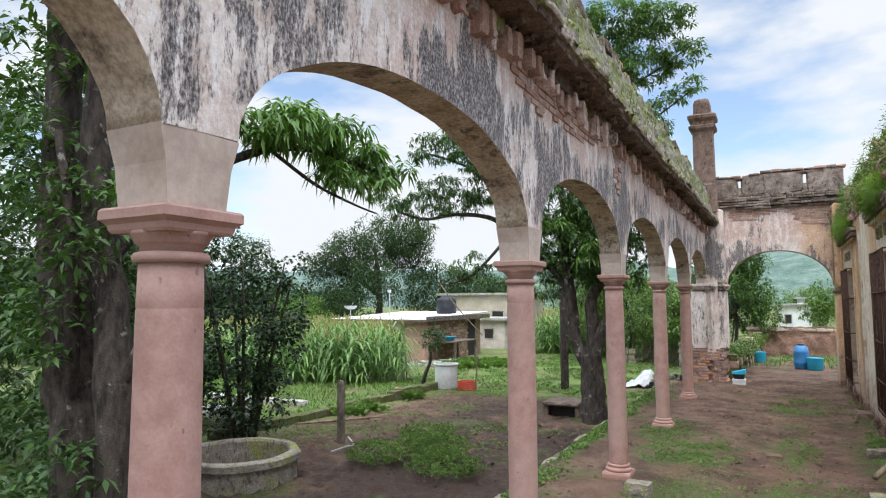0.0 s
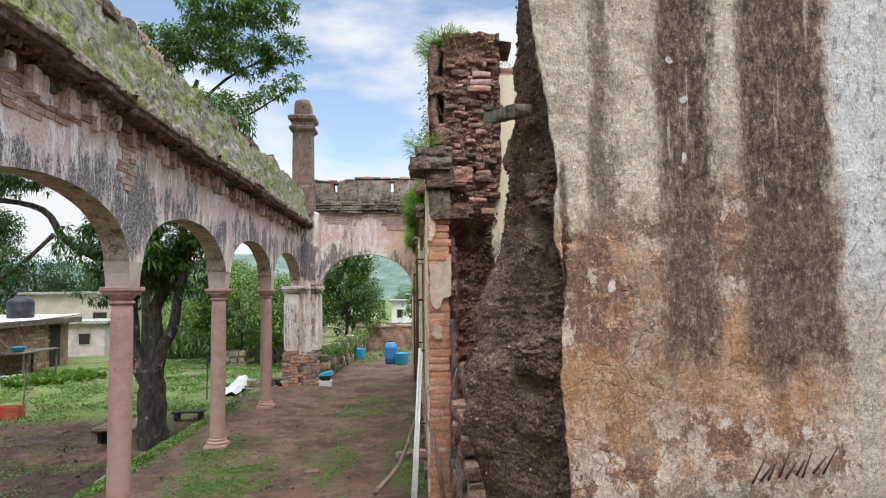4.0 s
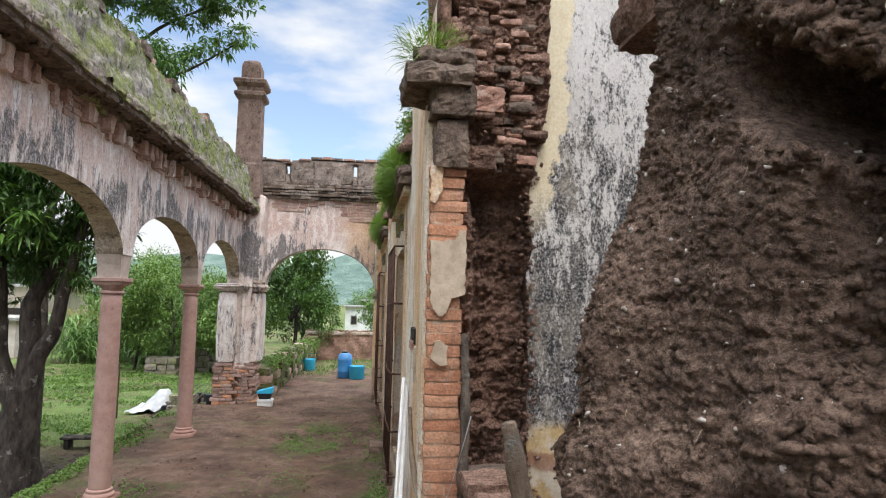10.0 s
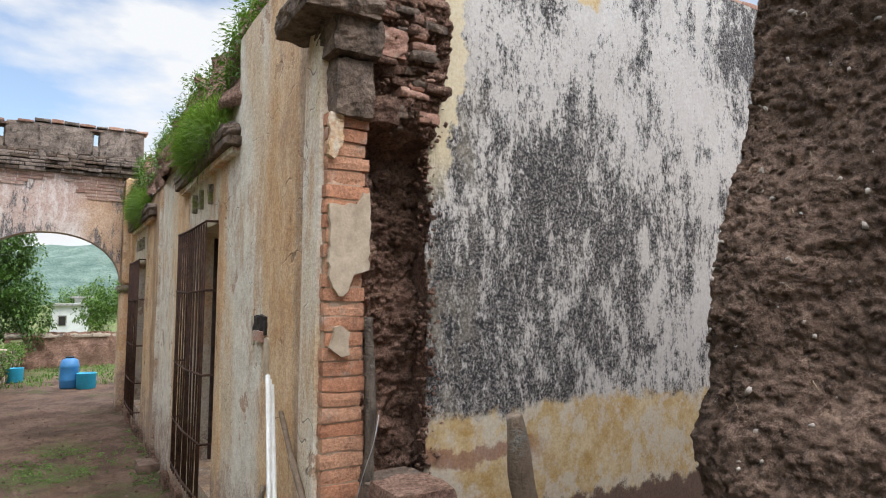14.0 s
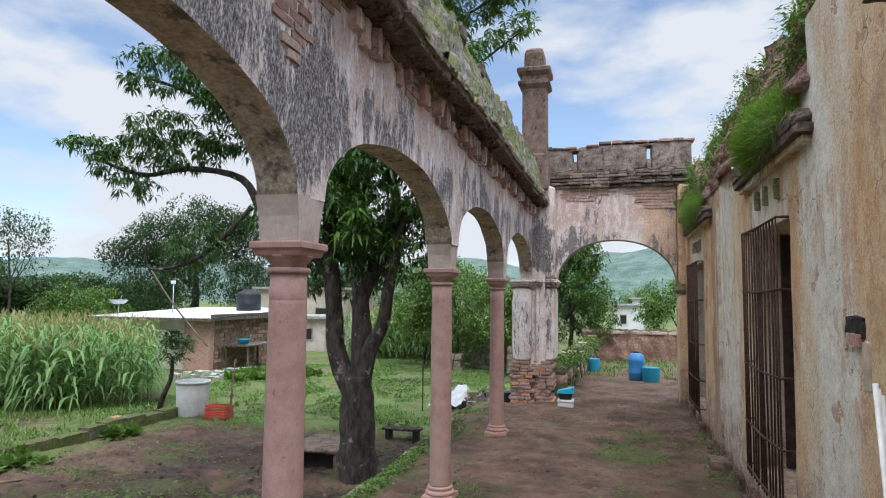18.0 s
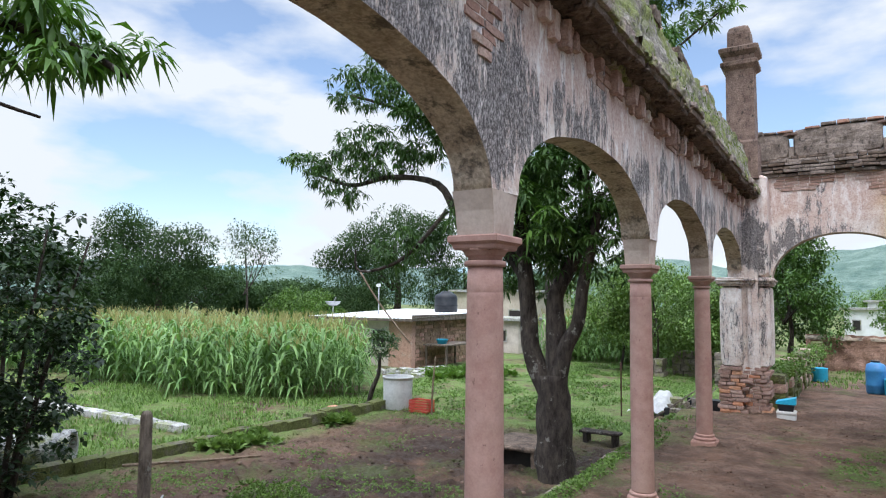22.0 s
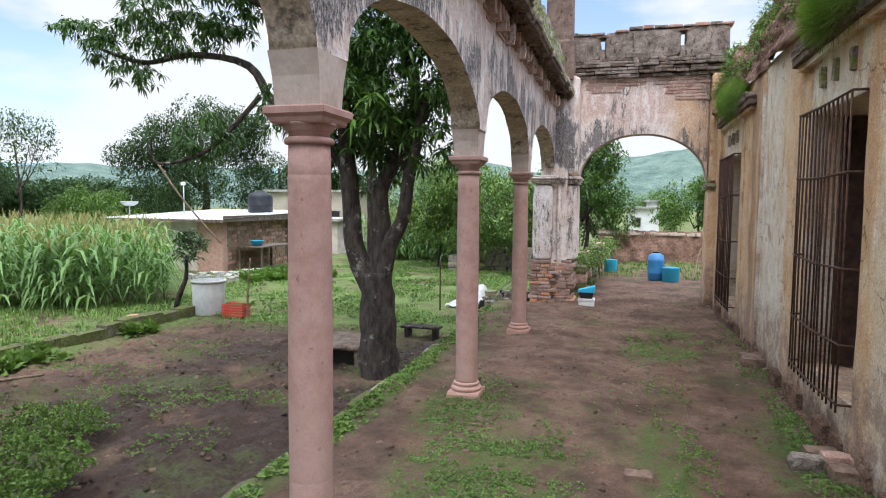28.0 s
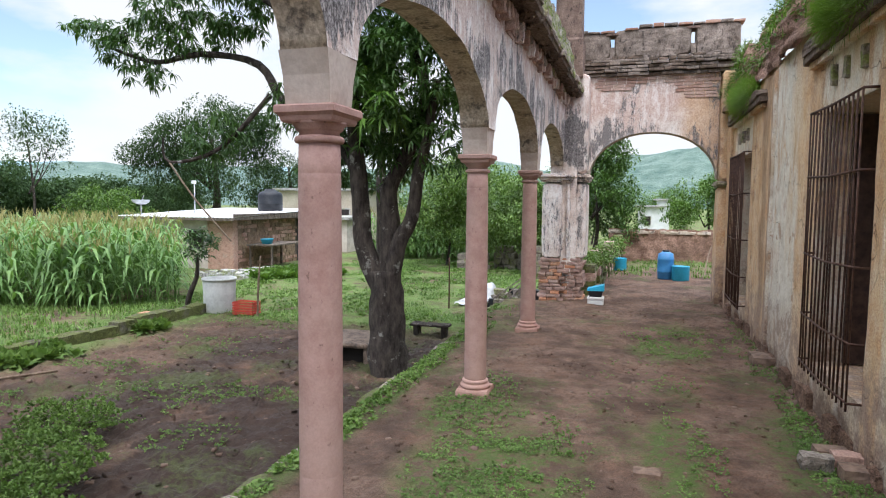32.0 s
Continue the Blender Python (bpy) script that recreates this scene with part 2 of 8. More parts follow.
def pink_stone():
    k = Mat("pink quarry stone", 0.85)
    big, n, f = k.noise(1.6, 4), k.noise(9, 6, 0.6), k.noise(70, 3, 0.6)
    c = k.mix(k.ramp(n, (0.35, 0.0), (0.65, 1.0)), (0.335, 0.19, 0.155), (0.43, 0.265, 0.22))
    c = k.mix(k.math("MULTIPLY", k.ramp(big, (0.45, 0.0), (0.65, 1.0)), 0.6), c, (0.40, 0.27, 0.22))
    pit = k.ramp(k.noise(26, 3, 0.6, (1, 1, 0.6), (2, 2, 9)), (0.28, 1.0), (0.34, 0.0))
    c = k.mix(k.math("MULTIPLY", pit, 0.6), c, (0.13, 0.075, 0.06))
    c = k.mix(k.band(k.math("ADD", k.axis("Z"), k.math("MULTIPLY", k.noise(6, 4), 0.5)), 0.35, -0.25, 0.0, 0.4), c, (0.36, 0.19, 0.135))
    c = k.mix(0.14, c, k.mix(k.ramp(f, (0.37, 0.0), (0.63, 1.0)), (0.3, 0.3, 0.3), (0.7, 0.7, 0.7)), "OVERLAY")
    return k.done(c, k.math("SUBTRACT", k.math("ADD", k.math("MULTIPLY", f, 0.5), n), pit), 0.35, 0.008)


def old_stone(name, dark, light, moss=0.0, scale=5.0, green=1.0):
    k = Mat(name, 0.95)
    n, m, f = k.noise(scale, 7, 0.7), k.noise(1.3, 4), k.noise(38, 4, 0.7)
    c = k.mix(k.ramp(n, (0.34, 0.0), (0.66, 1.0)), dark, light)
    c = k.mix(k.ramp(k.noise(13, 5, 0.7, (1, 1, 0.5), (7, 3, 3)), (0.54, 0.0), (0.66, 0.85)), c, (0.045, 0.038, 0.032))
    if moss:
        g = k.ramp(k.noise(3.2, 6, 0.7, (1, 1, 1), (1, 8, 3)), (0.52 - moss * 0.2, 0.0), (0.66 - moss * 0.2, 1.0))
        c = k.mix(k.math("MULTIPLY", g, 0.9), c, k.mix(f, (0.10 * green, 0.125 * green, 0.025 * green), (0.33 * green, 0.36 * green, 0.10 * green)))
    c = k.mix(0.4, c, k.mix(k.ramp(f, (0.37, 0.0), (0.63, 1.0)), (0.2, 0.2, 0.2), (0.8, 0.8, 0.8)), "OVERLAY")
    return k.done(c, k.math("ADD", k.math("ADD", n, f), m), 0.7, 0.03)


def brick_mat(name, a, b):
    k = Mat(name, 0.9)
    n, f = k.noise(11, 6, 0.65), k.noise(60, 4, 0.7)
    c = k.mix(k.random(), a, b)
    c = k.mix(k.ramp(n, (0.48, 0.0), (0.72, 0.7)), c, (0.22, 0.11, 0.07))
    c = k.mix(k.ramp(k.noise(5, 6, 0.7, (1, 1, 1), (4, 9, 2)), (0.56, 0.0), (0.66, 0.75)), c, (0.46, 0.36, 0.28))
    c = k.mix(0.4, c, k.mix(k.ramp(f, (0.37, 0.0), (0.63, 1.0)), (0.2, 0.2, 0.2), (0.8, 0.8, 0.8)), "OVERLAY")
    return k.done(c, k.math("ADD", n, f), 0.6, 0.012)


def wall_a_plaster():
    k = Mat("streaked plaster", 0.9, plan=CROSS)
    x, z = k.axis("X"), k.axis("Z")
    mid, fine, spk = k.noise(6, 6, 0.65), k.noise(52, 5, 0.75), k.noise(24, 6, 0.78, (1, 1, 0.5), (3, 1, 2))
    dx = k.math("MULTIPLY", k.math("SUBTRACT", k.noise(7, 6, 0.75, (1, 1, 0.22), (1, 1, 1)), 0.5), 0.30)
    xs = k.math("ADD", x, k.math("ADD", dx, k.math("MULTIPLY", k.math("SUBTRACT", spk, 0.5), 0.16)))

    def strip(a, b, s=0.05):
        return k.math("MULTIPLY", k.band(xs, a - s, a + s), k.band(xs, b + s, b - s))

    pale = k.mix(k.ramp(mid, (0.38, 0.0), (0.62, 1.0)), (0.41, 0.335, 0.25), (0.65, 0.555, 0.435))
    brown = k.mix(k.ramp(spk, (0.44, 0.0), (0.58, 1.0)), (0.058, 0.037, 0.024), (0.195, 0.132, 0.087))
    dark = k.math("MAXIMUM", k.math("MULTIPLY", strip(3.97, 4.08, 0.035), 0.75), k.math("MAXIMUM", strip(4.32, 4.66), k.math("MAXIMUM", strip(4.80, 5.33), k.math("MULTIPLY", strip(5.60, 5.85), 0.8))))
    up = k.mix(dark, pale, brown)
    drip = k.ramp(k.noise(16, 6, 0.7, (1, 1, 0.09), (4, 1, 6)), (0.60, 0.0), (0.68, 0.6))
    up = k.mix(drip, up, (0.56, 0.49, 0.40))
    up = k.mix(k.ramp(spk, (0.60, 0.0), (0.66, 0.5)), up, (0.60, 0.53, 0.44))
    up = k.mix(k.ramp(k.noise(34, 6, 0.85, (1, 1, 0.6), (8, 8, 1)), (0.57, 0.0), (0.66, 0.85)), up, (0.08, 0.058, 0.045))
    low = k.mix(k.ramp(mid, (0.36, 0.0), (0.64, 1.0)), (0.33, 0.165, 0.08), (0.52, 0.33, 0.20))
    low = k.mix(k.ramp(k.noise(2.6, 7, 0.75, (1, 1, 1.3), (6, 2, 2)), (0.470, 0.0), (0.490, 0.95)), low, (0.20, 0.112, 0.074))
    low = k.mix(k.ramp(k.noise(4.2, 7, 0.75, (1, 1, 0.8), (1, 2, 9)), (0.510, 0.0), (0.522, 0.95)), low, (0.62, 0.51, 0.40))
    low = k.mix(k.ramp(spk, (0.52, 0.0), (0.64, 0.85)), low, (0.13, 0.075, 0.05))
    low = k.mix(k.ramp(k.noise(60, 4, 0.8, (1, 1, 1), (5, 5, 5)), (0.58, 0.0), (0.66, 0.6)), low, (0.64, 0.55, 0.45))
    zz = k.math("ADD", z, k.math("MULTIPLY", k.math("SUBTRACT", k.noise(2.2, 6, 0.7, (1, 1, 0.35), (2, 2, 2)), 0.5), 1.3))
    orange = k.math("MULTIPLY", k.math("MULTIPLY", k.band(zz, 2.05, 1.85), k.band(zz, 1.3, 1.5)), k.math("MULTIPLY", strip(3.6, 5.2, 0.10), 0.7))
    low = k.mix(orange, low, k.mix(mid, (0.34, 0.15, 0.06), (0.52, 0.30, 0.14)))
    grey = k.math("MULTIPLY", k.band(xs, 4.06, 4.16), k.band(zz, 2.75, 2.40))
    low = k.mix(k.math("MULTIPLY", grey, k.ramp(k.noise(3.0, 5, 0.65, (1, 1, 0.6), (3, 7, 3)), (0.44, 0.0), (0.60, 0.55))), low, k.mix(k.ramp(spk, (0.4, 0.0), (0.6, 1.0)), (0.26, 0.18, 0.115), (0.52, 0.42, 0.30)))
    low = k.mix(k.math("MULTIPLY", dark, k.math("MULTIPLY", k.band(xs, 4.2, 4.3, 0.0, 0.92), k.band(zz, 1.55, 1.85))), low, k.mix(k.ramp(spk, (0.42, 0.0), (0.60, 1.0)), (0.060, 0.039, 0.026), (0.20, 0.135, 0.09)))
    c = k.mix(k.band(zz, 2.72, 2.50), up, low)
    white = k.mix(k.ramp(spk, (0.53, 0.0), (0.62, 0.9)), (0.66, 0.66, 0.64), (0.20, 0.20, 0.205))
    white = k.mix(k.band(zz, 2.4, 1.7), white, (0.50, 0.43, 0.34))
    c = k.mix(k.band(xs, 5.34, 5.42, 0.0, 0.85), c, white)
    c = k.mix(k.math("MULTIPLY", k.band(zz, 1.15, 0.85), k.ramp(mid, (0.40, 0.35), (0.58, 0.9))), c, k.mix(spk, (0.09, 0.085, 0.05), (0.27, 0.24, 0.16)))
    v = k.warped(0.22, 5.5)
    patchy = k.ramp(k.noise(30, 7, 0.82, (1, 1, 0.6), (7, 7, 7)), (0.48, 0.0), (0.54, 1.0))
    c = k.mix(k.math("MULTIPLY", patchy, k.band(zz, 2.75, 2.5, 0.16, 0.22)), c, (0.11, 0.068, 0.048))
    bright = k.ramp(k.noise(40, 7, 0.82, (1, 1, 0.6), (1, 7, 4)), (0.53, 0.0), (0.59, 1.0))
    c = k.mix(k.math("MULTIPLY", bright, k.band(zz, 2.75, 2.5, 0.2, 0.26)), c, (0.66, 0.56, 0.46))
    chip = k.math("MULTIPLY", k.ramp(k.voronoi(4.2, "F1", vec=k.warped(0.10, 9.0)), (0.10, 1.0), (0.125, 0.0)), k.ramp(k.noise(2.3, 2, 0.5, (1, 1, 1), (3, 3, 8)), (0.50, 0.0), (0.53, 0.9)))
    c = k.mix(chip, c, k.mix(mid, (0.50, 0.44, 0.37), (0.74, 0.69, 0.62)))
    e1 = k.ramp(k.voronoi(2.2, stretch=(1, 1, 2.1), vec=v), (0.0, 1.0), (0.006, 0.0))
    e2 = k.ramp(k.voronoi(5.0, stretch=(1, 1, 1.9), vec=v), (0.0, 1.0), (0.012, 0.0))
    e3 = k.ramp(k.voronoi(11, stretch=(1, 1, 1.6), vec=v), (0.0, 1.0), (0.014, 0.0))
    keep3 = k.ramp(k.noise(3.4, 4, 0.6, (1, 1, 1), (2, 9, 3)), (0.56, 0.0), (0.62, 0.7))
    keep = k.ramp(k.noise(2.0, 4, 0.6, (1, 1, 1), (4, 4, 7)), (0.49, 0.0), (0.55, 1.0))
    keep2 = k.ramp(k.noise(2.6, 4, 0.6, (1, 1, 1), (9, 1, 7)), (0.50, 0.0), (0.56, 0.9))
    crack = k.math("MULTIPLY", k.math("MAXIMUM", k.math("MULTIPLY", e1, keep), k.math("MAXIMUM", k.math("MULTIPLY", e2, keep2), k.math("MULTIPLY", e3, keep3))), k.band(zz, 3.1, 2.7))
    c = k.mix(k.math("MULTIPLY", crack, 0.22), c, (0.05, 0.033, 0.024))
    c = k.mix(0.38, c, k.mix(k.ramp(fine, (0.37, 0.0), (0.63, 1.0)), (0.12, 0.12, 0.12), (0.88, 0.88, 0.88)), "OVERLAY")
    h = k.math("SUBTRACT", k.math("ADD", k.math("ADD", mid, k.math("MULTIPLY", fine, 0.6)), spk), k.math("MULTIPLY", crack, 0.7))
    return k.done(c, h, 0.95, 0.024)


def mould_plaster():
    k = Mat("mouldy plaster", 0.92, plan=ROOM)
    x, z = k.axis("X"), k.axis("Z")
    st, sp, fine = k.noise(9, 7, 0.75, (1, 1, 0.3)), k.noise(34, 6, 0.8, (1, 1, 0.5), (3, 1, 5)), k.noise(60, 3)
    big = k.noise(1.5, 5, 0.6, (1, 1, 0.8), (2, 2, 6))
    m = k.math("ADD", k.math("ADD", k.math("MULTIPLY", st, 0.5), k.math("MULTIPLY", sp, 0.5)), k.math("MULTIPLY", k.math("SUBTRACT", big, 0.5), 0.55))
    m = k.math("ADD", m, k.math("MULTIPLY", k.math("MULTIPLY", k.band(z, 3.5, 2.6), k.band(z, 1.1, 1.5)), 0.035))
    m = k.math("ADD", m, k.math("MULTIPLY", k.math("SUBTRACT", k.noise(5.5, 6, 0.7, (1, 1, 0.55), (7, 2, 2)), 0.5), 0.35))
    m = k.math("ADD", m, k.math("MULTIPLY", k.math("SUBTRACT", k.noise(80, 4, 0.8, (1, 1, 0.6), (1, 1, 1)), 0.5), 0.25))
    c = k.mix(k.ramp(m, (0.470, 0.0), (0.555, 1.0)), k.mix(st, (0.48, 0.44, 0.395), (0.76, 0.725, 0.67)), k.mix(k.ramp(fine, (0.44, 0.0), (0.66, 1.0)), (0.042, 0.040, 0.040), (0.26, 0.24, 0.22)))
    c = k.mix(k.ramp(k.noise(26, 6, 0.8, (1, 1, 0.5), (5, 8, 1)), (0.575, 0.0), (0.625, 0.8)), c, (0.66, 0.62, 0.57))
    tan = k.ramp(k.noise(4, 5, 0.6, (1, 1, 0.7), (8, 1, 1)), (0.48, 0.0), (0.62, 0.65))
    c = k.mix(k.math("MULTIPLY", tan, k.band(x, 4.3, 3.85)), c, (0.40, 0.35, 0.27))
    w = k.math("MULTIPLY", k.math("SUBTRACT", k.noise(5, 6, 0.7, (1, 1, 0.8), (5, 2, 4)), 0.5), 0.34)
    yellow = k.mix(k.ramp(k.noise(6, 6, 0.7), (0.35, 0.0), (0.65, 1.0)), (0.50, 0.31, 0.11), (0.70, 0.57, 0.35))
    c = k.mix(k.math("MULTIPLY", k.band(k.math("SUBTRACT", k.math("ADD", x, w), k.band(z, 3.05, 3.5, 0.0, 0.13)), 3.93, 3.90), k.band(z, 2.5, 2.95)), c, k.mix(0.75, yellow, (0.74, 0.66, 0.47)))
    dado = k.mix(k.ramp(k.noise(7, 6, 0.7, (1, 1, 0.8), (1, 9, 9)), (0.47, 0.0), (0.57, 0.75)), yellow, (0.66, 0.60, 0.49))
    c = k.mix(k.band(k.math("ADD", z, w), 1.30, 1.22), c, dado)
    top = k.math("MULTIPLY", k.band(k.math("ADD", x, w), 4.95, 5.0), k.band(k.math("ADD", x, w), 5.25, 5.2))
    c = k.mix(k.math("MULTIPLY", k.band(k.math("ADD", z, w), 4.08, 4.12), top), c, yellow)
    red = k.math("MULTIPLY", k.band(k.math("ADD", z, w), 1.06, 1.03), k.math("MULTIPLY", k.band(k.math("ADD", z, w), 0.92, 0.96), k.band(x, 4.8, 4.4)))
    c = k.mix(k.math("MULTIPLY", red, 0.8), c, k.mix(sp, (0.26, 0.09, 0.05), (0.42, 0.25, 0.17)))
    c = k.mix(k.band(k.math("ADD", z, k.math("MULTIPLY", w, 1.4)), 0.66, 0.60), c, k.mix(sp, (0.10, 0.06, 0.045), (0.24, 0.16, 0.12)))
    c = k.mix(0.2, c, k.mix(k.ramp(fine, (0.37, 0.0), (0.63, 1.0)), (0.2, 0.2, 0.2), (0.8, 0.8, 0.8)), "OVERLAY")
    return k.done(c, k.math("ADD", sp, st), 0.45, 0.014)


def house_plaster(name="limewashed plaster", orange=0.0):
    k = Mat(name, 0.92, plan=HOUSE)
    y, z = k.axis("Y"), k.axis("Z")
    st, mid, fine = k.noise(7, 8, 0.7, (1, 1, 0.5)), k.noise(5, 7, 0.7), k.noise(48, 5, 0.75)
    ys = k.math("ADD", y, k.math("MULTIPLY", k.math("SUBTRACT", k.noise(2.2, 6, 0.65, (1, 1, 0.5), (4, 4, 4)), 0.5), 0.5))

    def strip(a, b, s=0.10):
        return k.math("MULTIPLY", k.band(ys, a - s, a + s), k.band(ys, b + s, b - s))

    c = k.mix(k.ramp(mid, (0.36, 0.0), (0.64, 1.0)), (0.59, 0.52, 0.415), (0.77, 0.70, 0.585))
    c = k.mix(k.ramp(k.noise(1.3, 4, 0.6, (1, 1, 0.4), (7, 7, 3)), (0.48, 0.0), (0.60, 0.6)), c, (0.62, 0.43, 0.235))
    rust = k.mix(k.ramp(k.noise(3.5, 7, 0.7, (1, 1, 0.6), (1, 4, 4)), (0.36, 0.0), (0.62, 1.0)), (0.52, 0.275, 0.115), (0.68, 0.47, 0.27))
    s = k.math("MAXIMUM", strip(7.45, 8.22), k.math("MAXIMUM", strip(9.45, 9.80, 0.06), k.math("MAXIMUM", strip(11.35, 12.25), k.math("MAXIMUM", strip(13.75, 15.45), k.band(ys, 17.0, 17.3)))))
    s = k.math("MAXIMUM", k.math("MULTIPLY", s, k.ramp(mid, (0.34, 0.55), (0.56, 0.9))), k.ramp(k.noise(2.6, 7, 0.75, (1, 1, 0.5), (9, 9, 1)), (0.60 - orange * 0.14, 0.0), (0.68 - orange * 0.14, 0.85)))
    c = k.mix(s, c, rust)
    brown_strips = k.math("MAXIMUM", strip(7.24, 7.50, 0.05), k.math("MAXIMUM", strip(13.66, 13.80, 0.04), strip(14.1, 14.5, 0.1)))
    c = k.mix(k.math("MULTIPLY", brown_strips, k.ramp(st, (0.36, 0.45), (0.60, 0.95))), c, k.mix(mid, (0.20, 0.115, 0.065), (0.38, 0.23, 0.13)))
    c = k.mix(k.ramp(k.noise(3, 7, 0.75, (1, 1, 0.7), (3, 8, 2)), (0.56, 0.0), (0.63, 0.55)), c, (0.42, 0.25, 0.15))
    peel = k.ramp(k.noise(2.3, 6, 0.65, (1, 1, 1), (5, 5, 5)), (0.61, 0.0), (0.622, 1.0))
    c = k.mix(k.math("MULTIPLY", peel, 0.75), c, (0.40, 0.24, 0.15))
    zz = k.math("ADD", z, k.math("MULTIPLY", k.noise(3, 6, 0.75), 1.0))
    c = k.mix(k.math("MULTIPLY", k.band(zz, 1.20, 0.85), k.ramp(mid, (0.42, 0.2), (0.55, 0.9))), c, k.mix(st, (0.24, 0.125, 0.08), (0.42, 0.34, 0.27)))
    c = k.mix(k.band(zz, 0.55, 0.25, 0.0, 0.8), c, k.mix(st, (0.085, 0.05, 0.035), (0.20, 0.12, 0.085)))
    runs = k.math("MULTIPLY", k.ramp(k.noise(3.2, 7, 0.7, (1, 1, 0.28), (2, 7, 7)), (0.53, 0.0), (0.62, 0.6)), k.band(z, 0.6, 1.6))
    c = k.mix(runs, c, k.mix(mid, (0.40, 0.20, 0.085), (0.58, 0.36, 0.19)))
    c = k.mix(0.45, c, k.mix(k.ramp(fine, (0.37, 0.0), (0.63, 1.0)), (0.18, 0.18, 0.18), (0.82, 0.82, 0.82)), "OVERLAY")
    e = k.ramp(k.voronoi(2.1, stretch=(1, 1, 0.7), vec=k.warped(0.6, 2.5)), (0.0, 1.0), (0.010, 0.0))
    e = k.math("MULTIPLY", e, k.ramp(k.noise(1.3, 2), (0.5, 0.0), (0.56, 1.0)))
    c = k.mix(k.math("MULTIPLY", e, 0.75), c, (0.06, 0.04, 0.03))
    return k.done(c, k.math("SUBTRACT", k.math("ADD", mid, k.math("MULTIPLY", fine, 0.5)), k.math("ADD", e, k.math("MULTIPLY", peel, 0.8))), 0.6, 0.02)


def adobe_mat(name, dark, light):
    k = Mat(name, 0.97, spec=0.15)
    n, m, f = k.noise(9, 8, 0.75, (1, 1, 1.7)), k.noise(1.5, 4), k.noise(48, 6, 0.8)
    c = k.mix(k.ramp(n, (0.34, 0.0), (0.66, 1.0)), dark, light)
    c = k.mix(k.ramp(m, (0.40, 0.0), (0.62, 0.6)), c, tuple(0.6 * q for q in dark))
    bits = k.ramp(k.voronoi(24, "F1"), (0.10, 1.0), (0.16, 0.0))
    bits = k.math("MULTIPLY", bits, k.ramp(k.noise(9, 3, 0.6, (1, 1, 1), (6, 6, 1)), (0.60, 0.0), (0.66, 1.0)))
    c = k.mix(k.math("MULTIPLY", bits, 0.8), c, (0.34, 0.27, 0.22))
    c = k.mix(0.6, c, k.mix(k.ramp(f, (0.40, 0.0), (0.60, 1.0)), (0.12, 0.12, 0.12), (0.88, 0.88, 0.88)), "OVERLAY")
    g = k.noise(120, 3, 0.7)
    c = k.mix(k.ramp(g, (0.60, 0.0), (0.68, 0.5)), c, (0.42, 0.34, 0.28))
    return k.done(c, k.math("ADD", k.math("ADD", n, k.math("MULTIPLY", f, 1.3)), k.math("ADD", bits, k.math("MULTIPLY", g, 0.5))), 1.0, 0.022)


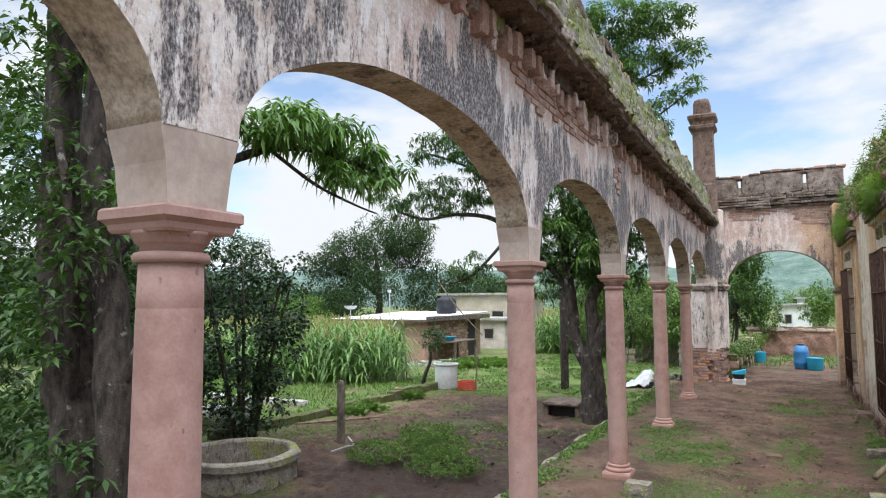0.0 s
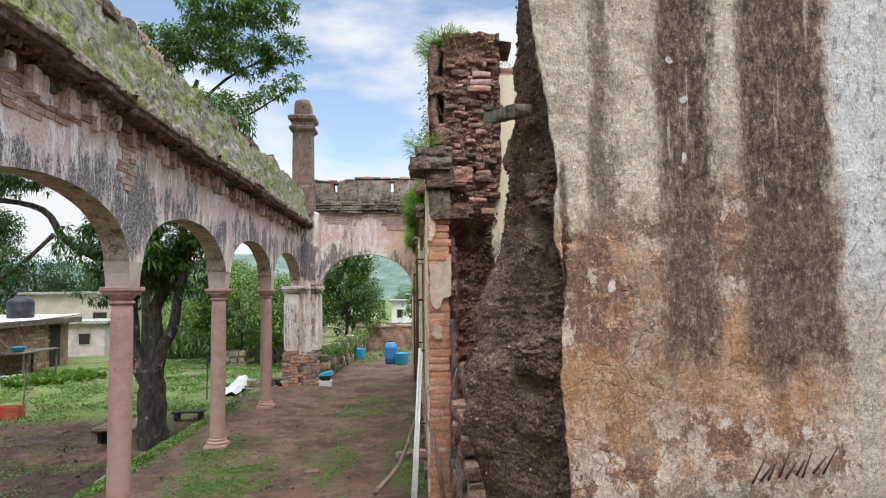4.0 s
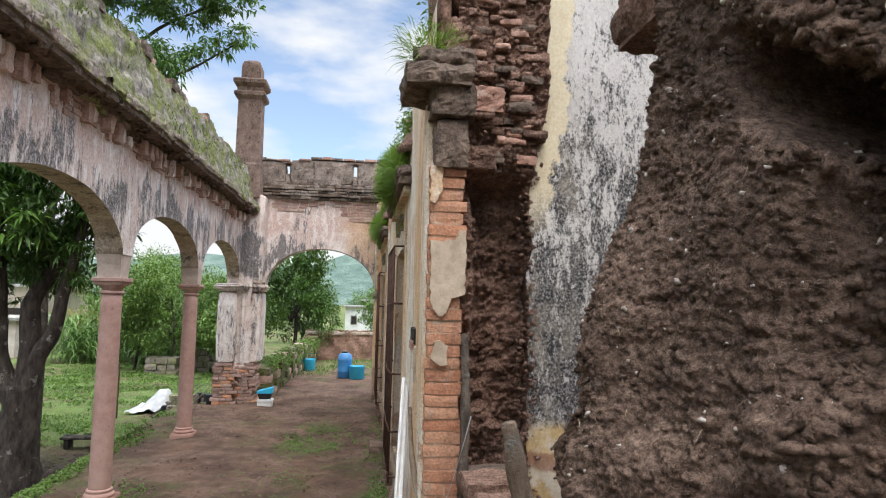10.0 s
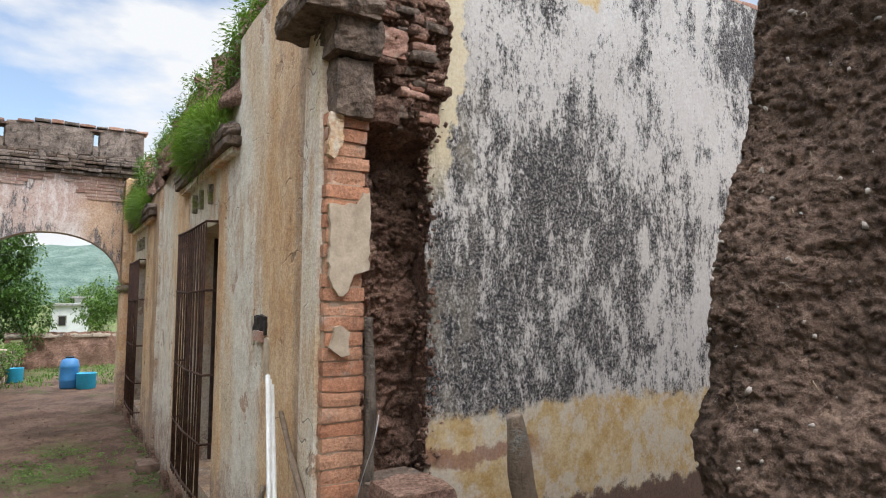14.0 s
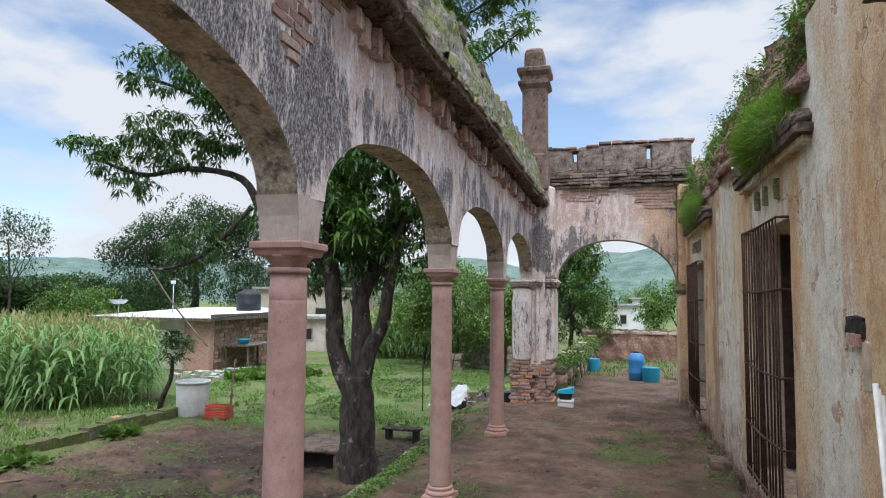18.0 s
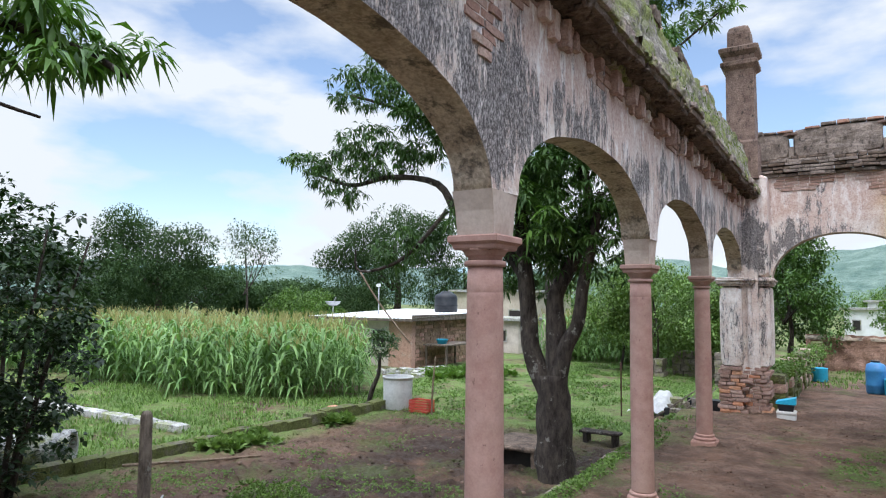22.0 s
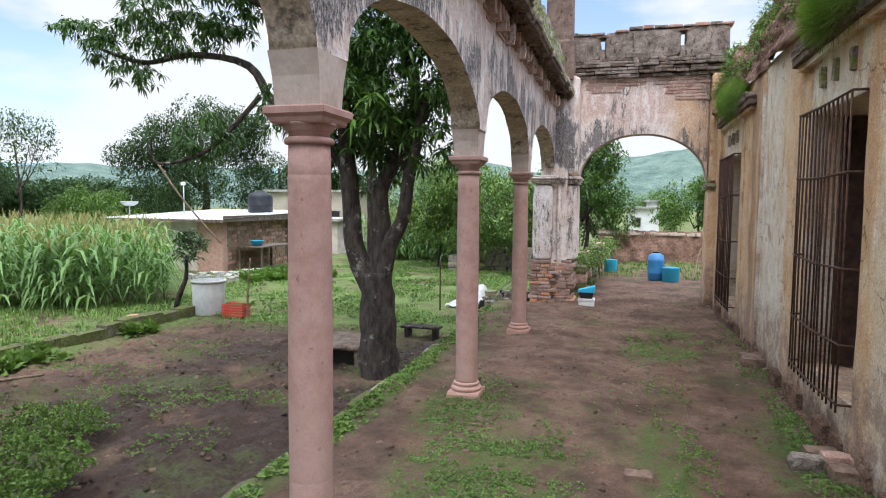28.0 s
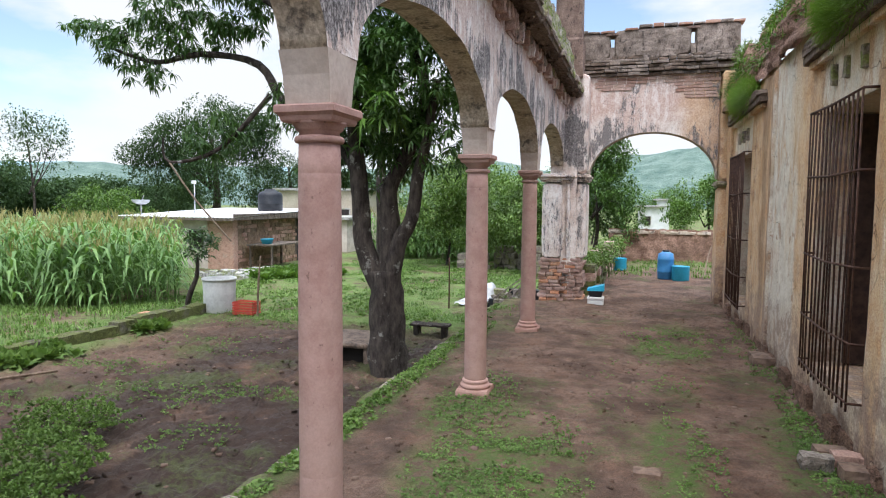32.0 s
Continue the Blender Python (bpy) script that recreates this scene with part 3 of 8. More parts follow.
def ground_mat():
    k = Mat("trodden earth", 0.93, spec=0.25)
    x, y = k.axis("X"), k.axis("Y")
    big, mid, fine, grit = k.noise(0.55, 6, 0.6), k.noise(3.1, 7, 0.68), k.noise(18, 6, 0.7), k.noise(90, 3, 0.7)
    c = k.mix(k.ramp(mid, (0.33, 0.0), (0.67, 1.0)), (0.092, 0.054, 0.037), (0.205, 0.128, 0.088))
    c = k.mix(k.ramp(fine, (0.42, 0.0), (0.62, 0.55)), c, (0.26, 0.175, 0.125))
    c = k.mix(k.ramp(k.noise(1.3, 5, 0.6, (1, 1, 1), (3, 9, 0)), (0.50, 0.0), (0.60, 0.6)), c, (0.16, 0.090, 0.058))
    damp = k.ramp(k.math("ADD", k.math("MULTIPLY", k.noise(1.2, 6, 0.7, (1, 1, 1), (5, 2, 7)), 0.75), k.math("MULTIPLY", fine, 0.25)), (0.46, 0.0), (0.58, 0.75))
    c = k.mix(damp, c, (0.058, 0.036, 0.025))
    yard = k.math("MULTIPLY", k.math("MULTIPLY", k.band(x, -0.7, -1.3), k.band(x, -6.8, -5.6)), k.band(y, 16.2, 14.2))
    wet = k.math("MULTIPLY", k.ramp(k.noise(0.9, 5, 0.65, (1, 1, 1), (2, 4, 1)), (0.34, 0.0), (0.48, 1.0)), yard)
    wet = k.math("MULTIPLY", wet, k.band(k.math("ADD", x, k.math("MULTIPLY", mid, 1.6)), -4.9, -3.4, 0.35, 1.0))
    c = k.mix(k.math("MULTIPLY", wet, 0.95), c, k.mix(fine, (0.022, 0.014, 0.010), (0.076, 0.048, 0.035)))
    far = k.math("MAXIMUM", k.math("MULTIPLY", k.band(x, -6.0, -7.4), 1.0), k.math("MULTIPLY", k.band(y, 14.6, 16.6), k.band(x, -0.4, -1.4)))
    far = k.math("MAXIMUM", far, k.band(y, 24.0, 34.0))
    g = k.ramp(k.math("ADD", k.math("MULTIPLY", mid, 0.5), k.math("MULTIPLY", big, 0.5)), (0.40, 0.0), (0.54, 1.0))
    green = k.mix(fine, (0.085, 0.14, 0.03), (0.18, 0.27, 0.07))
    c = k.mix(k.math("MULTIPLY", far, k.math("MULTIPLY", g, 0.92)), c, green)
    patch = k.ramp(k.math("ADD", k.math("MULTIPLY", k.noise(0.9, 4, 0.6, (1, 1, 1), (8, 3, 1)), 0.65), k.math("MULTIPLY", fine, 0.35)), (0.53, 0.0), (0.60, 1.0))
    def spot(cx, cy, rx, ry):
        q = k.math("ADD", k.math("POWER", k.math("DIVIDE", k.math("SUBTRACT", x, cx), rx), 2.0), k.math("POWER", k.math("DIVIDE", k.math("SUBTRACT", y, cy), ry), 2.0))
        return k.band(q, 1.3, 0.3)

    spots = spot(0.6, 9.0, 0.75, 1.1)
    for q in ((1.95, 9.6, 0.26, 1.2), (3.0, 9.7, 0.3, 1.6), (0.0, 10.4, 0.4, 0.9), (2.1, 13.7, 0.6, 0.7), (0.9, 6.3, 0.8, 1.4), (2.0, 7.0, 0.5, 1.0), (-0.95, 11.0, 0.3, 4.5)):
        spots = k.math("MAXIMUM", spots, spot(*q))
    patch = k.math("MAXIMUM", k.math("MULTIPLY", patch, 0.7), k.math("MULTIPLY", spots, k.ramp(k.math("ADD", k.math("MULTIPLY", mid, 0.5), k.math("MULTIPLY", fine, 0.5)), (0.43, 0.0), (0.53, 1.3))))
    c = k.mix(k.math("MULTIPLY", patch, 0.75), c, k.mix(fine, (0.05, 0.075, 0.018), (0.11, 0.15, 0.04)))
    c = k.mix(0.4, c, k.mix(k.ramp(grit, (0.37, 0.0), (0.63, 1.0)), (0.2, 0.2, 0.2), (0.8, 0.8, 0.8)), "OVERLAY")
    rough = k.math("SUBTRACT", 0.95, k.math("MULTIPLY", k.math("MULTIPLY", wet, k.ramp(mid, (0.50, 1.0), (0.56, 0.0))), 0.28))
    return k.done(c, k.math("ADD", k.math("ADD", k.math("MULTIPLY", mid, 1.2), fine), k.math("MULTIPLY", grit, 0.35)), 0.9, 0.05, rough)


def leaf_mat(name, a, b, back=None, rough=0.45, gloss=0.35):
    k = Mat(name, rough, spec=gloss)
    c = k.mix(k.island(), a, b)
    c = k.mix(k.ramp(k.noise(0.9, 3), (0.40, 0.0), (0.60, 0.55)), c, back or tuple(0.7 * q for q in a))
    k.b.inputs["Base Color"].default_value = (0, 0, 0, 1)
    t = k.n.new("ShaderNodeBsdfTranslucent")
    k.put(t.inputs["Color"], k.mix(1.0, c, (1.0, 1.15, 0.55), "MULTIPLY"))
    m = k.n.new("ShaderNodeMixShader")
    m.inputs["Fac"].default_value = 0.28
    k.put(k.b.inputs["Base Color"], c)
    k.l.new(k.b.outputs["BSDF"], m.inputs[1])
    k.l.new(t.outputs["BSDF"], m.inputs[2])
    k.l.new(m.outputs["Shader"], k.n["Material Output"].inputs["Surface"])
    return k.m


def bark_mat(name="bark", dark=(0.024, 0.019, 0.016), light=(0.105, 0.085, 0.070)):
    k = Mat(name, 0.95, spec=0.2)
    n, f = k.noise(12, 7, 0.7, (1, 1, 0.35)), k.noise(50, 4, 0.7)
    c = k.mix(k.ramp(n, (0.36, 0.0), (0.66, 1.0)), dark, light)
    c = k.mix(k.ramp(k.noise(6, 6, 0.7, (1, 1, 1), (4, 4, 4)), (0.60, 0.0), (0.66, 0.75)), c, (0.30, 0.29, 0.25))
    return k.done(c, k.math("ADD", n, f), 0.9, 0.03)


M_PLASTER = arcade_plaster()
M_ENDPLASTER = arcade_plaster("end wall plaster", 1.0)
M_SOFFIT = soffit_plaster()
M_IMPOST = simple("tan impost plaster", (0.40, 0.31, 0.255), (0.53, 0.44, 0.37), 5, 0.9)
M_CANTERA = pink_stone()
M_CORNICE = old_stone("weathered cornice stone", (0.18, 0.138, 0.115), (0.45, 0.37, 0.315), 0.2)
M_ENDSTONE = old_stone("end wall parapet stone", (0.12, 0.092, 0.074), (0.37, 0.30, 0.25), 0.0)
M_MOSS = old_stone("mossy mortar", (0.085, 0.07, 0.056), (0.39, 0.35, 0.30), 0.47, 8, 0.72)
M_MOSSDARK = old_stone("dark mossy stone", (0.07, 0.06, 0.045), (0.17, 0.15, 0.12), 0.8, 7, 0.45)
# Bluer than the broad tree leaf: haze of distance put into the colour.
M_FARLEAF = leaf_mat("hazed far tree leaf", (0.045, 0.080, 0.038), (0.095, 0.145, 0.066), None, 0.85, 0.06)
M_TOWER = old_stone("turret stone", (0.14, 0.09, 0.072), (0.32, 0.225, 0.18), 0.0)
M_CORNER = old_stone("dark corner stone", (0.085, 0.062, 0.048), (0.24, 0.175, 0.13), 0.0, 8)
M_BLOCK = old_stone("grey building stone", (0.17, 0.14, 0.115), (0.34, 0.29, 0.24), 0.1)
M_CONCRETE = old_stone("old concrete", (0.26, 0.25, 0.23), (0.50, 0.49, 0.46), 0.1, 3)
M_HOUSE = house_plaster()
M_ORANGE = house_plaster("stained render", 0.95)
M_WALLA = wall_a_plaster()
M_MOULD = mould_plaster()
M_ADOBE = adobe_mat("adobe earth", (0.105, 0.066, 0.047), (0.355, 0.24, 0.177))
M_ADOBE_RED = adobe_mat("red adobe rubble", (0.19, 0.108, 0.078), (0.47, 0.295, 0.215))
M_CHIP = simple("pale stone chips", (0.30, 0.25, 0.21), (0.55, 0.49, 0.43), 30)
M_BRICK = brick_mat("fired brick", (0.46, 0.205, 0.115), (0.56, 0.31, 0.19))
M_BRICK_OLD = brick_mat("weathered brick", (0.37, 0.20, 0.145), (0.50, 0.32, 0.24))
M_PIERBRICK = brick_mat("plaster-smeared brick", (0.30, 0.19, 0.155), (0.42, 0.30, 0.25))
M_FACEBRICK = brick_mat("dusty exposed brick", (0.35, 0.205, 0.155), (0.49, 0.355, 0.295))
M_EARTHSTONE = simple("earth-coloured stone", (0.10, 0.064, 0.046), (0.21, 0.14, 0.10), 12)
M_FOOT = adobe_mat("stained wall foot", (0.11, 0.065, 0.045), (0.33, 0.20, 0.14))
M_MORTAR = simple("sandy mortar", (0.36, 0.24, 0.16), (0.52, 0.38, 0.27), 20)
M_DIRT = ground_mat()
M_MANGO = leaf_mat("mango leaf", (0.038, 0.090, 0.020), (0.10, 0.185, 0.045))
M_MANGO_LIGHT = leaf_mat("young mango leaf", (0.075, 0.165, 0.025), (0.14, 0.26, 0.045))
M_TALLLEAF = leaf_mat("tall tree leaf", (0.085, 0.165, 0.045), (0.165, 0.265, 0.085))
M_FEATHER = leaf_mat("feathery garden leaf", (0.095, 0.165, 0.035), (0.20, 0.30, 0.075))
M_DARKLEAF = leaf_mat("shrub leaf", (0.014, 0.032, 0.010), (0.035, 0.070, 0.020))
M_TREELEAF = leaf_mat("broad tree leaf", (0.035, 0.075, 0.020), (0.085, 0.150, 0.038))
M_SHRUBLEAF = leaf_mat("light shrub leaf", (0.075, 0.15, 0.022), (0.15, 0.25, 0.045))
M_WEED = leaf_mat("weed leaf", (0.085, 0.15, 0.03), (0.18, 0.27, 0.065), rough=0.7)
M_YARDLEAF = leaf_mat("yard weed leaf", (0.09, 0.165, 0.035), (0.20, 0.30, 0.08), rough=0.7)
M_LEDGE = leaf_mat("ledge moss leaf", (0.085, 0.125, 0.022), (0.21, 0.27, 0.06), rough=0.8)
M_GRASS = leaf_mat("grass blade", (0.10, 0.18, 0.038), (0.22, 0.33, 0.085), rough=0.6)
M_TUFT = leaf_mat("ledge grass", (0.12, 0.22, 0.03), (0.27, 0.40, 0.07), rough=0.6)
M_CORN = leaf_mat("maize leaf", (0.12, 0.225, 0.065), (0.26, 0.40, 0.13), rough=0.55)
M_TASSEL = leaf_mat("maize tassel", (0.30, 0.26, 0.10), (0.45, 0.40, 0.20), rough=0.8)
M_BARK = bark_mat()
M_WOOD = bark_mat("weathered wood", (0.075, 0.058, 0.045), (0.24, 0.195, 0.155))
M_STICK = bark_mat("dry stick", (0.16, 0.11, 0.075), (0.34, 0.26, 0.19))
M_WHITEWOOD = simple("white painted lath", (0.66, 0.65, 0.60), (0.80, 0.79, 0.75), 14)
M_IRON = simple("rusty iron", (0.055, 0.030, 0.024), (0.13, 0.070, 0.048), 20, 0.7, 0.5)
M_DARKWOOD = simple("dark door wood", (0.035, 0.020, 0.016), (0.085, 0.048, 0.036), 10)
M_BLUE = simple("blue plastic", (0.030, 0.16, 0.36), (0.045, 0.22, 0.45), 4, 0.45, spec=0.5)
M_CYAN = simple("turquoise plastic", (0.02, 0.33, 0.52), (0.03, 0.40, 0.60), 4, 0.45, spec=0.5)
M_RED = simple("red plastic", (0.42, 0.05, 0.035), (0.50, 0.075, 0.05), 6, 0.5)
M_BLACK = simple("black plastic", (0.012, 0.013, 0.016), (0.025, 0.027, 0.03), 4, 0.45)
M_WHITE = simple("white plastic", (0.62, 0.62, 0.60), (0.76, 0.76, 0.74), 3, 0.6)
M_ZINC = simple("pale roofing sheet", (0.62, 0.62, 0.62), (0.80, 0.80, 0.80), 2, 0.45, 0.1)
M_STEEL = simple("grey metal", (0.35, 0.35, 0.35), (0.5, 0.5, 0.5), 5, 0.5, 0.6)
M_BRICKWALL = simple("pale shack render", (0.42, 0.355, 0.30), (0.60, 0.53, 0.465), 2.5, 0.9)
M_FLAKE = simple("cream plaster flake", (0.40, 0.315, 0.225), (0.58, 0.475, 0.35), 9, 0.9)
M_DRUM = simple("dusty grey drum plastic", (0.40, 0.40, 0.385), (0.58, 0.58, 0.56), 3, 0.7)
M_MIDLEAF = leaf_mat("garden leaf", (0.06, 0.125, 0.028), (0.135, 0.23, 0.055))
M_MOSSWALL = old_stone("brown shack masonry", (0.17, 0.11, 0.07), (0.36, 0.25, 0.16), 0.0, 4)
M_CREAM = simple("cream house wall", (0.40, 0.34, 0.26), (0.52, 0.46, 0.36), 1.5)
# Distance haze is mixed into this green, making it greyer and bluer.
M_HILL = simple("hazed wooded hill", (0.075, 0.125, 0.10), (0.165, 0.225, 0.18), 0.10, 1.0, bump=0.9, dist=3.0)
# The pale blue is distance haze painted as the hill's own colour.
M_FARHILL = simple("haze-painted distant hill", (0.22, 0.33, 0.36), (0.27, 0.38, 0.41), 0.012, 1.0)
# Near-black colour that stands for the shade inside holes and openings.
M_VOID = simple("unlit interior", (0.02, 0.016, 0.014), (0.035, 0.028, 0.024))
M_STRAW = simple("dry straw", (0.30, 0.23, 0.14), (0.42, 0.34, 0.22), 20)

# ---- mesh helpers ----
def mesh(name, verts, faces, mat, parent=None, smooth=False):
    me = bpy.data.meshes.new(name)
    me.from_pydata([tuple(v) for v in laid([tuple(v) for v in verts], parent)], [], [tuple(f) for f in faces])
    me.materials.append(mat)
    if smooth:
        me.polygons.foreach_set("use_smooth", [True] * len(me.polygons))
    me.update()
    ob = new(name, me)
    if parent is not None:
        ob.parent = parent
    return ob


def box_data(x0, x1, y0, y1, z0, z1):
    v = [(x, y, z) for z in (z0, z1) for y in (y0, y1) for x in (x0, x1)]
    f = [(0, 2, 3, 1), (4, 5, 7, 6), (0, 1, 5, 4), (1, 3, 7, 5), (3, 2, 6, 7), (2, 0, 4, 6)]
    return v, f


def box(name, x0, x1, y0, y1, z0, z1, mat, parent=None, bevel=0.0, wobble=0.0, cuts=0):
    bm = bmesh.new()
    v, f = box_data(x0, x1, y0, y1, z0, z1)
    vs = [bm.verts.new(p) for p in v]
    for q in f:
        bm.faces.new([vs[i] for i in q])
    if cuts:
        bmesh.ops.subdivide_edges(bm, edges=bm.edges[:], cuts=cuts, use_grid_fill=True)
    if wobble:
        for p in bm.verts:
            p.co += noise.noise_vector(p.co * 3.1) * wobble + noise.noise_vector(p.co * 9.7) * wobble * 0.4
    if bevel:
        bmesh.ops.bevel(bm, geom=bm.edges[:], offset=bevel, segments=2, affect="EDGES")
    return part(name, bm, mat, parent)


def part(name, bm, mat, parent=None, label=""):
    me = bpy.data.meshes.new(name)
    bm.to_mesh(me)
    bm.free()
    co = np.empty(len(me.vertices) * 3)
    me.vertices.foreach_get("co", co)
    me.vertices.foreach_set("co", laid(co, parent).ravel())
    me.materials.append(mat)
    ob = new(name, me)
    if parent is not None:
        ob.parent = parent
    return tagged(ob, label)


def empty(name, x=0, y=0, z=0, rz=0):
    """The base of a thing: with a place of its own, its parts are drawn round that place."""
    ob = new(name)
    if (x, y, z) != (0, 0, 0):
        ob.matrix_world = pose(*current[0].out((x, y, z)), 0, 0, rz)
        LOCAL.add(ob.name)
    ob.empty_display_size = 0.1
    return ob


def lathe(name, profile, mat, parent=None, seg=28, smooth=True):
    v, f = [], []
    for r, z in profile:
        for k in range(seg):
            a = 2 * math.pi * k / seg
            v.append((r * math.cos(a), r * math.sin(a), z))
    for i in range(len(profile) - 1):
        for k in range(seg):
            f.append((i * seg + k, i * seg + (k + 1) % seg, (i + 1) * seg + (k + 1) % seg, (i + 1) * seg + k))
    f.append(tuple(range(seg))[::-1])
    f.append(tuple((len(profile) - 1) * seg + k for k in range(seg)))
    ob = mesh(name, v, f, mat, parent, smooth)
    return ob


def fast_mesh(name, verts, faces, mat, parent=None, smooth=False):
    """A mesh from an array of points and an array of faces that all have the same number of corners."""
    verts, faces = laid(verts, parent).astype(np.float32), np.asarray(faces, np.int32)
    me = bpy.data.meshes.new(name)
    me.vertices.add(len(verts))
    me.vertices.foreach_set("co", verts.ravel())
    n = faces.shape[1]
    me.loops.add(faces.size)
    me.loops.foreach_set("vertex_index", faces.ravel())
    me.polygons.add(len(faces))
    me.polygons.foreach_set("loop_start", np.arange(0, faces.size, n, dtype=np.int32))
    me.polygons.foreach_set("loop_total", np.full(len(faces), n, np.int32))
    if smooth:
        me.polygons.foreach_set("use_smooth", np.ones(len(faces), bool))
    me.materials.append(mat)
    me.update(calc_edges=True)
    me.validate()
    ob = new(name, me)
    if parent is not None:
        ob.parent = parent
    return ob


def crag(x, y, z, f, octaves=4, layer=1.6):
    """Craggy relief of broken earth, about -1 to 1, with level beds."""
    p = Vector((x * f, y * f, z * f * layer))
    v = noise.hetero_terrain(p, 0.55, 2.1, octaves, 0.3) * 0.55
    d = noise.voronoi(p * 0.9)[0]
    return v * 0.6 + (d[1] - d[0]) * 0.9 - 0.55


def sheet(name, nu, nv, fn, mat, parent=None, smooth=True):
    """A surface from a function of u and v, both 0 to 1."""
    v = [fn(i / nu, j / nv) for j in range(nv + 1) for i in range(nu + 1)]
    f = [(j * (nu + 1) + i, j * (nu + 1) + i + 1, (j + 1) * (nu + 1) + i + 1, (j + 1) * (nu + 1) + i) for j in range(nv) for i in range(nu)]
    return fast_mesh(name, v, f, mat, parent, smooth)


def tube(name, pts, radii, mat, parent=None, sides=9, rough=0.12, cap=True):
    """A tapered, slightly uneven limb along the points."""
    v, f = [], []
    up = Vector((0.31, 0.17, 0.93))
    for i, (p, r) in enumerate(zip(pts, radii)):
        p = Vector(p)
        d = (Vector(pts[min(i + 1, len(pts) - 1)]) - Vector(pts[max(i - 1, 0)])).normalized()
        a = d.cross(up if abs(d.dot(up)) < 0.95 else Vector((1, 0, 0))).normalized()
        b = d.cross(a)
        for k in range(sides):
            t = 2 * math.pi * k / sides
            q = a * math.cos(t) + b * math.sin(t)
            w = 1 + rough * noise.noise((p + q * 0.3) * 4.0)
            v.append(p + q * r * w)
    for i in range(len(pts) - 1):
        for k in range(sides):
            f.append((i * sides + k, i * sides + (k + 1) % sides, (i + 1) * sides + (k + 1) % sides, (i + 1) * sides + k))
    if cap:
        f.append(tuple(range(sides))[::-1])
        f.append(tuple((len(pts) - 1) * sides + k for k in range(sides)))
    return mesh(name, v, f, mat, parent, True)


def smooth_line(pts, n=6):
    """Points of a smooth curve through pts."""
    p = [Vector(q) for q in pts]
    out = []
    for i in range(len(p) - 1):
        a, b, c, d = p[max(i - 1, 0)], p[i], p[i + 1], p[min(i + 2, len(p) - 1)]
        for k in range(n):
            t = k / n
            out.append(0.5 * (2 * b + (c - a) * t + (2 * a - 5 * b + 4 * c - d) * t * t + (3 * b - a - 3 * c + d) * t ** 3))
    out.append(p[-1])
    return out


def limb(name, pts, r0, r1, mat, parent, n=5, sides=9, rough=0.12):
    line = smooth_line(pts, n)
    m = len(line) - 1
    return tube(name, line, [r0 + (r1 - r0) * k / m for k in range(m + 1)], mat, parent, sides, rough)


def unit(a):
    return a / np.maximum(np.linalg.norm(a, axis=1, keepdims=True), 1e-6)


def blades(name, base, length, width, lean, mat, seed=1, parent=None, droop=0.5):
    """Grass: each blade is a bent strip of two faces."""
    r = np.random.default_rng(seed)
    base = np.asarray(base, float)
    n = len(base)
    a = r.uniform(0, 2 * np.pi, n)
    side = np.stack([np.cos(a), np.sin(a), np.zeros(n)], 1)
    out = np.stack([-np.sin(a), np.cos(a), np.zeros(n)], 1)
    L = length * r.uniform(0.5, 1.25, n)[:, None]
    k = lean * r.uniform(0.1, 1.0, n)[:, None]
    w = width * r.uniform(0.6, 1.2, n)[:, None]
    up = np.array([[0, 0, 1.0]])
    mid = base + (up * (1 - 0.3 * k) + out * k * 0.5) * L * 0.55
    tip = base + (up * (1 - droop * k) + out * k * 1.1) * L
    v = np.stack([base - side * w, base + side * w, mid + side * w * 0.8, mid - side * w * 0.8, tip + side * w * 0.12, tip - side * w * 0.12], 1).reshape(-1, 3)
    i = np.arange(n)[:, None] * 6
    f = np.concatenate([i + np.array([[0, 1, 2, 3]]), i + np.array([[3, 2, 4, 5]])])
    return fast_mesh(name, v, f, mat, parent)


def leaves(name, base, way, length, width, mat, seed=1, parent=None, droop=0.35):
    """Leaves: each one a folded lozenge from base along way."""
    r = np.random.default_rng(seed)
    base, way = np.asarray(base, float), unit(np.asarray(way, float))
    n = len(base)
    side = unit(np.cross(way, np.array([[0, 0, 1.0]]) + r.normal(0, 0.35, (n, 3))))
    L = length * r.uniform(0.65, 1.25, n)[:, None]
    W = width * r.uniform(0.7, 1.2, n)[:, None]
    down = np.array([[0, 0, -1.0]])
    mid = base + way * L * 0.5 + down * L * droop * 0.16
    tip = base + way * L + down * L * droop
    nrm = np.cross(side, way)
    v = np.stack([base, mid + side * W + nrm * W * 0.35, tip, mid - side * W + nrm * W * 0.35, mid], 1).reshape(-1, 3)
    i = np.arange(n)[:, None] * 5
    f = np.concatenate([i + np.array([[0, 4, 1]]), i + np.array([[4, 2, 1]]), i + np.array([[0, 3, 4]]), i + np.array([[3, 2, 4]])])
    return fast_mesh(name, v, f, mat, parent)


def rosettes(centres, per, spread, seed, lift=0.1):
    """Base points and directions of leaves that radiate from each centre."""
    r = np.random.default_rng(seed)
    c = np.repeat(np.asarray(centres, float), per, 0)
    n = len(c)
    a, e = r.uniform(0, 2 * np.pi, n), r.normal(lift, 0.45, n)
    d = np.stack([np.cos(a) * np.cos(e), np.sin(a) * np.cos(e), np.sin(e)], 1)
    return c + d * spread * r.uniform(0.1, 1.0, (n, 1)), d


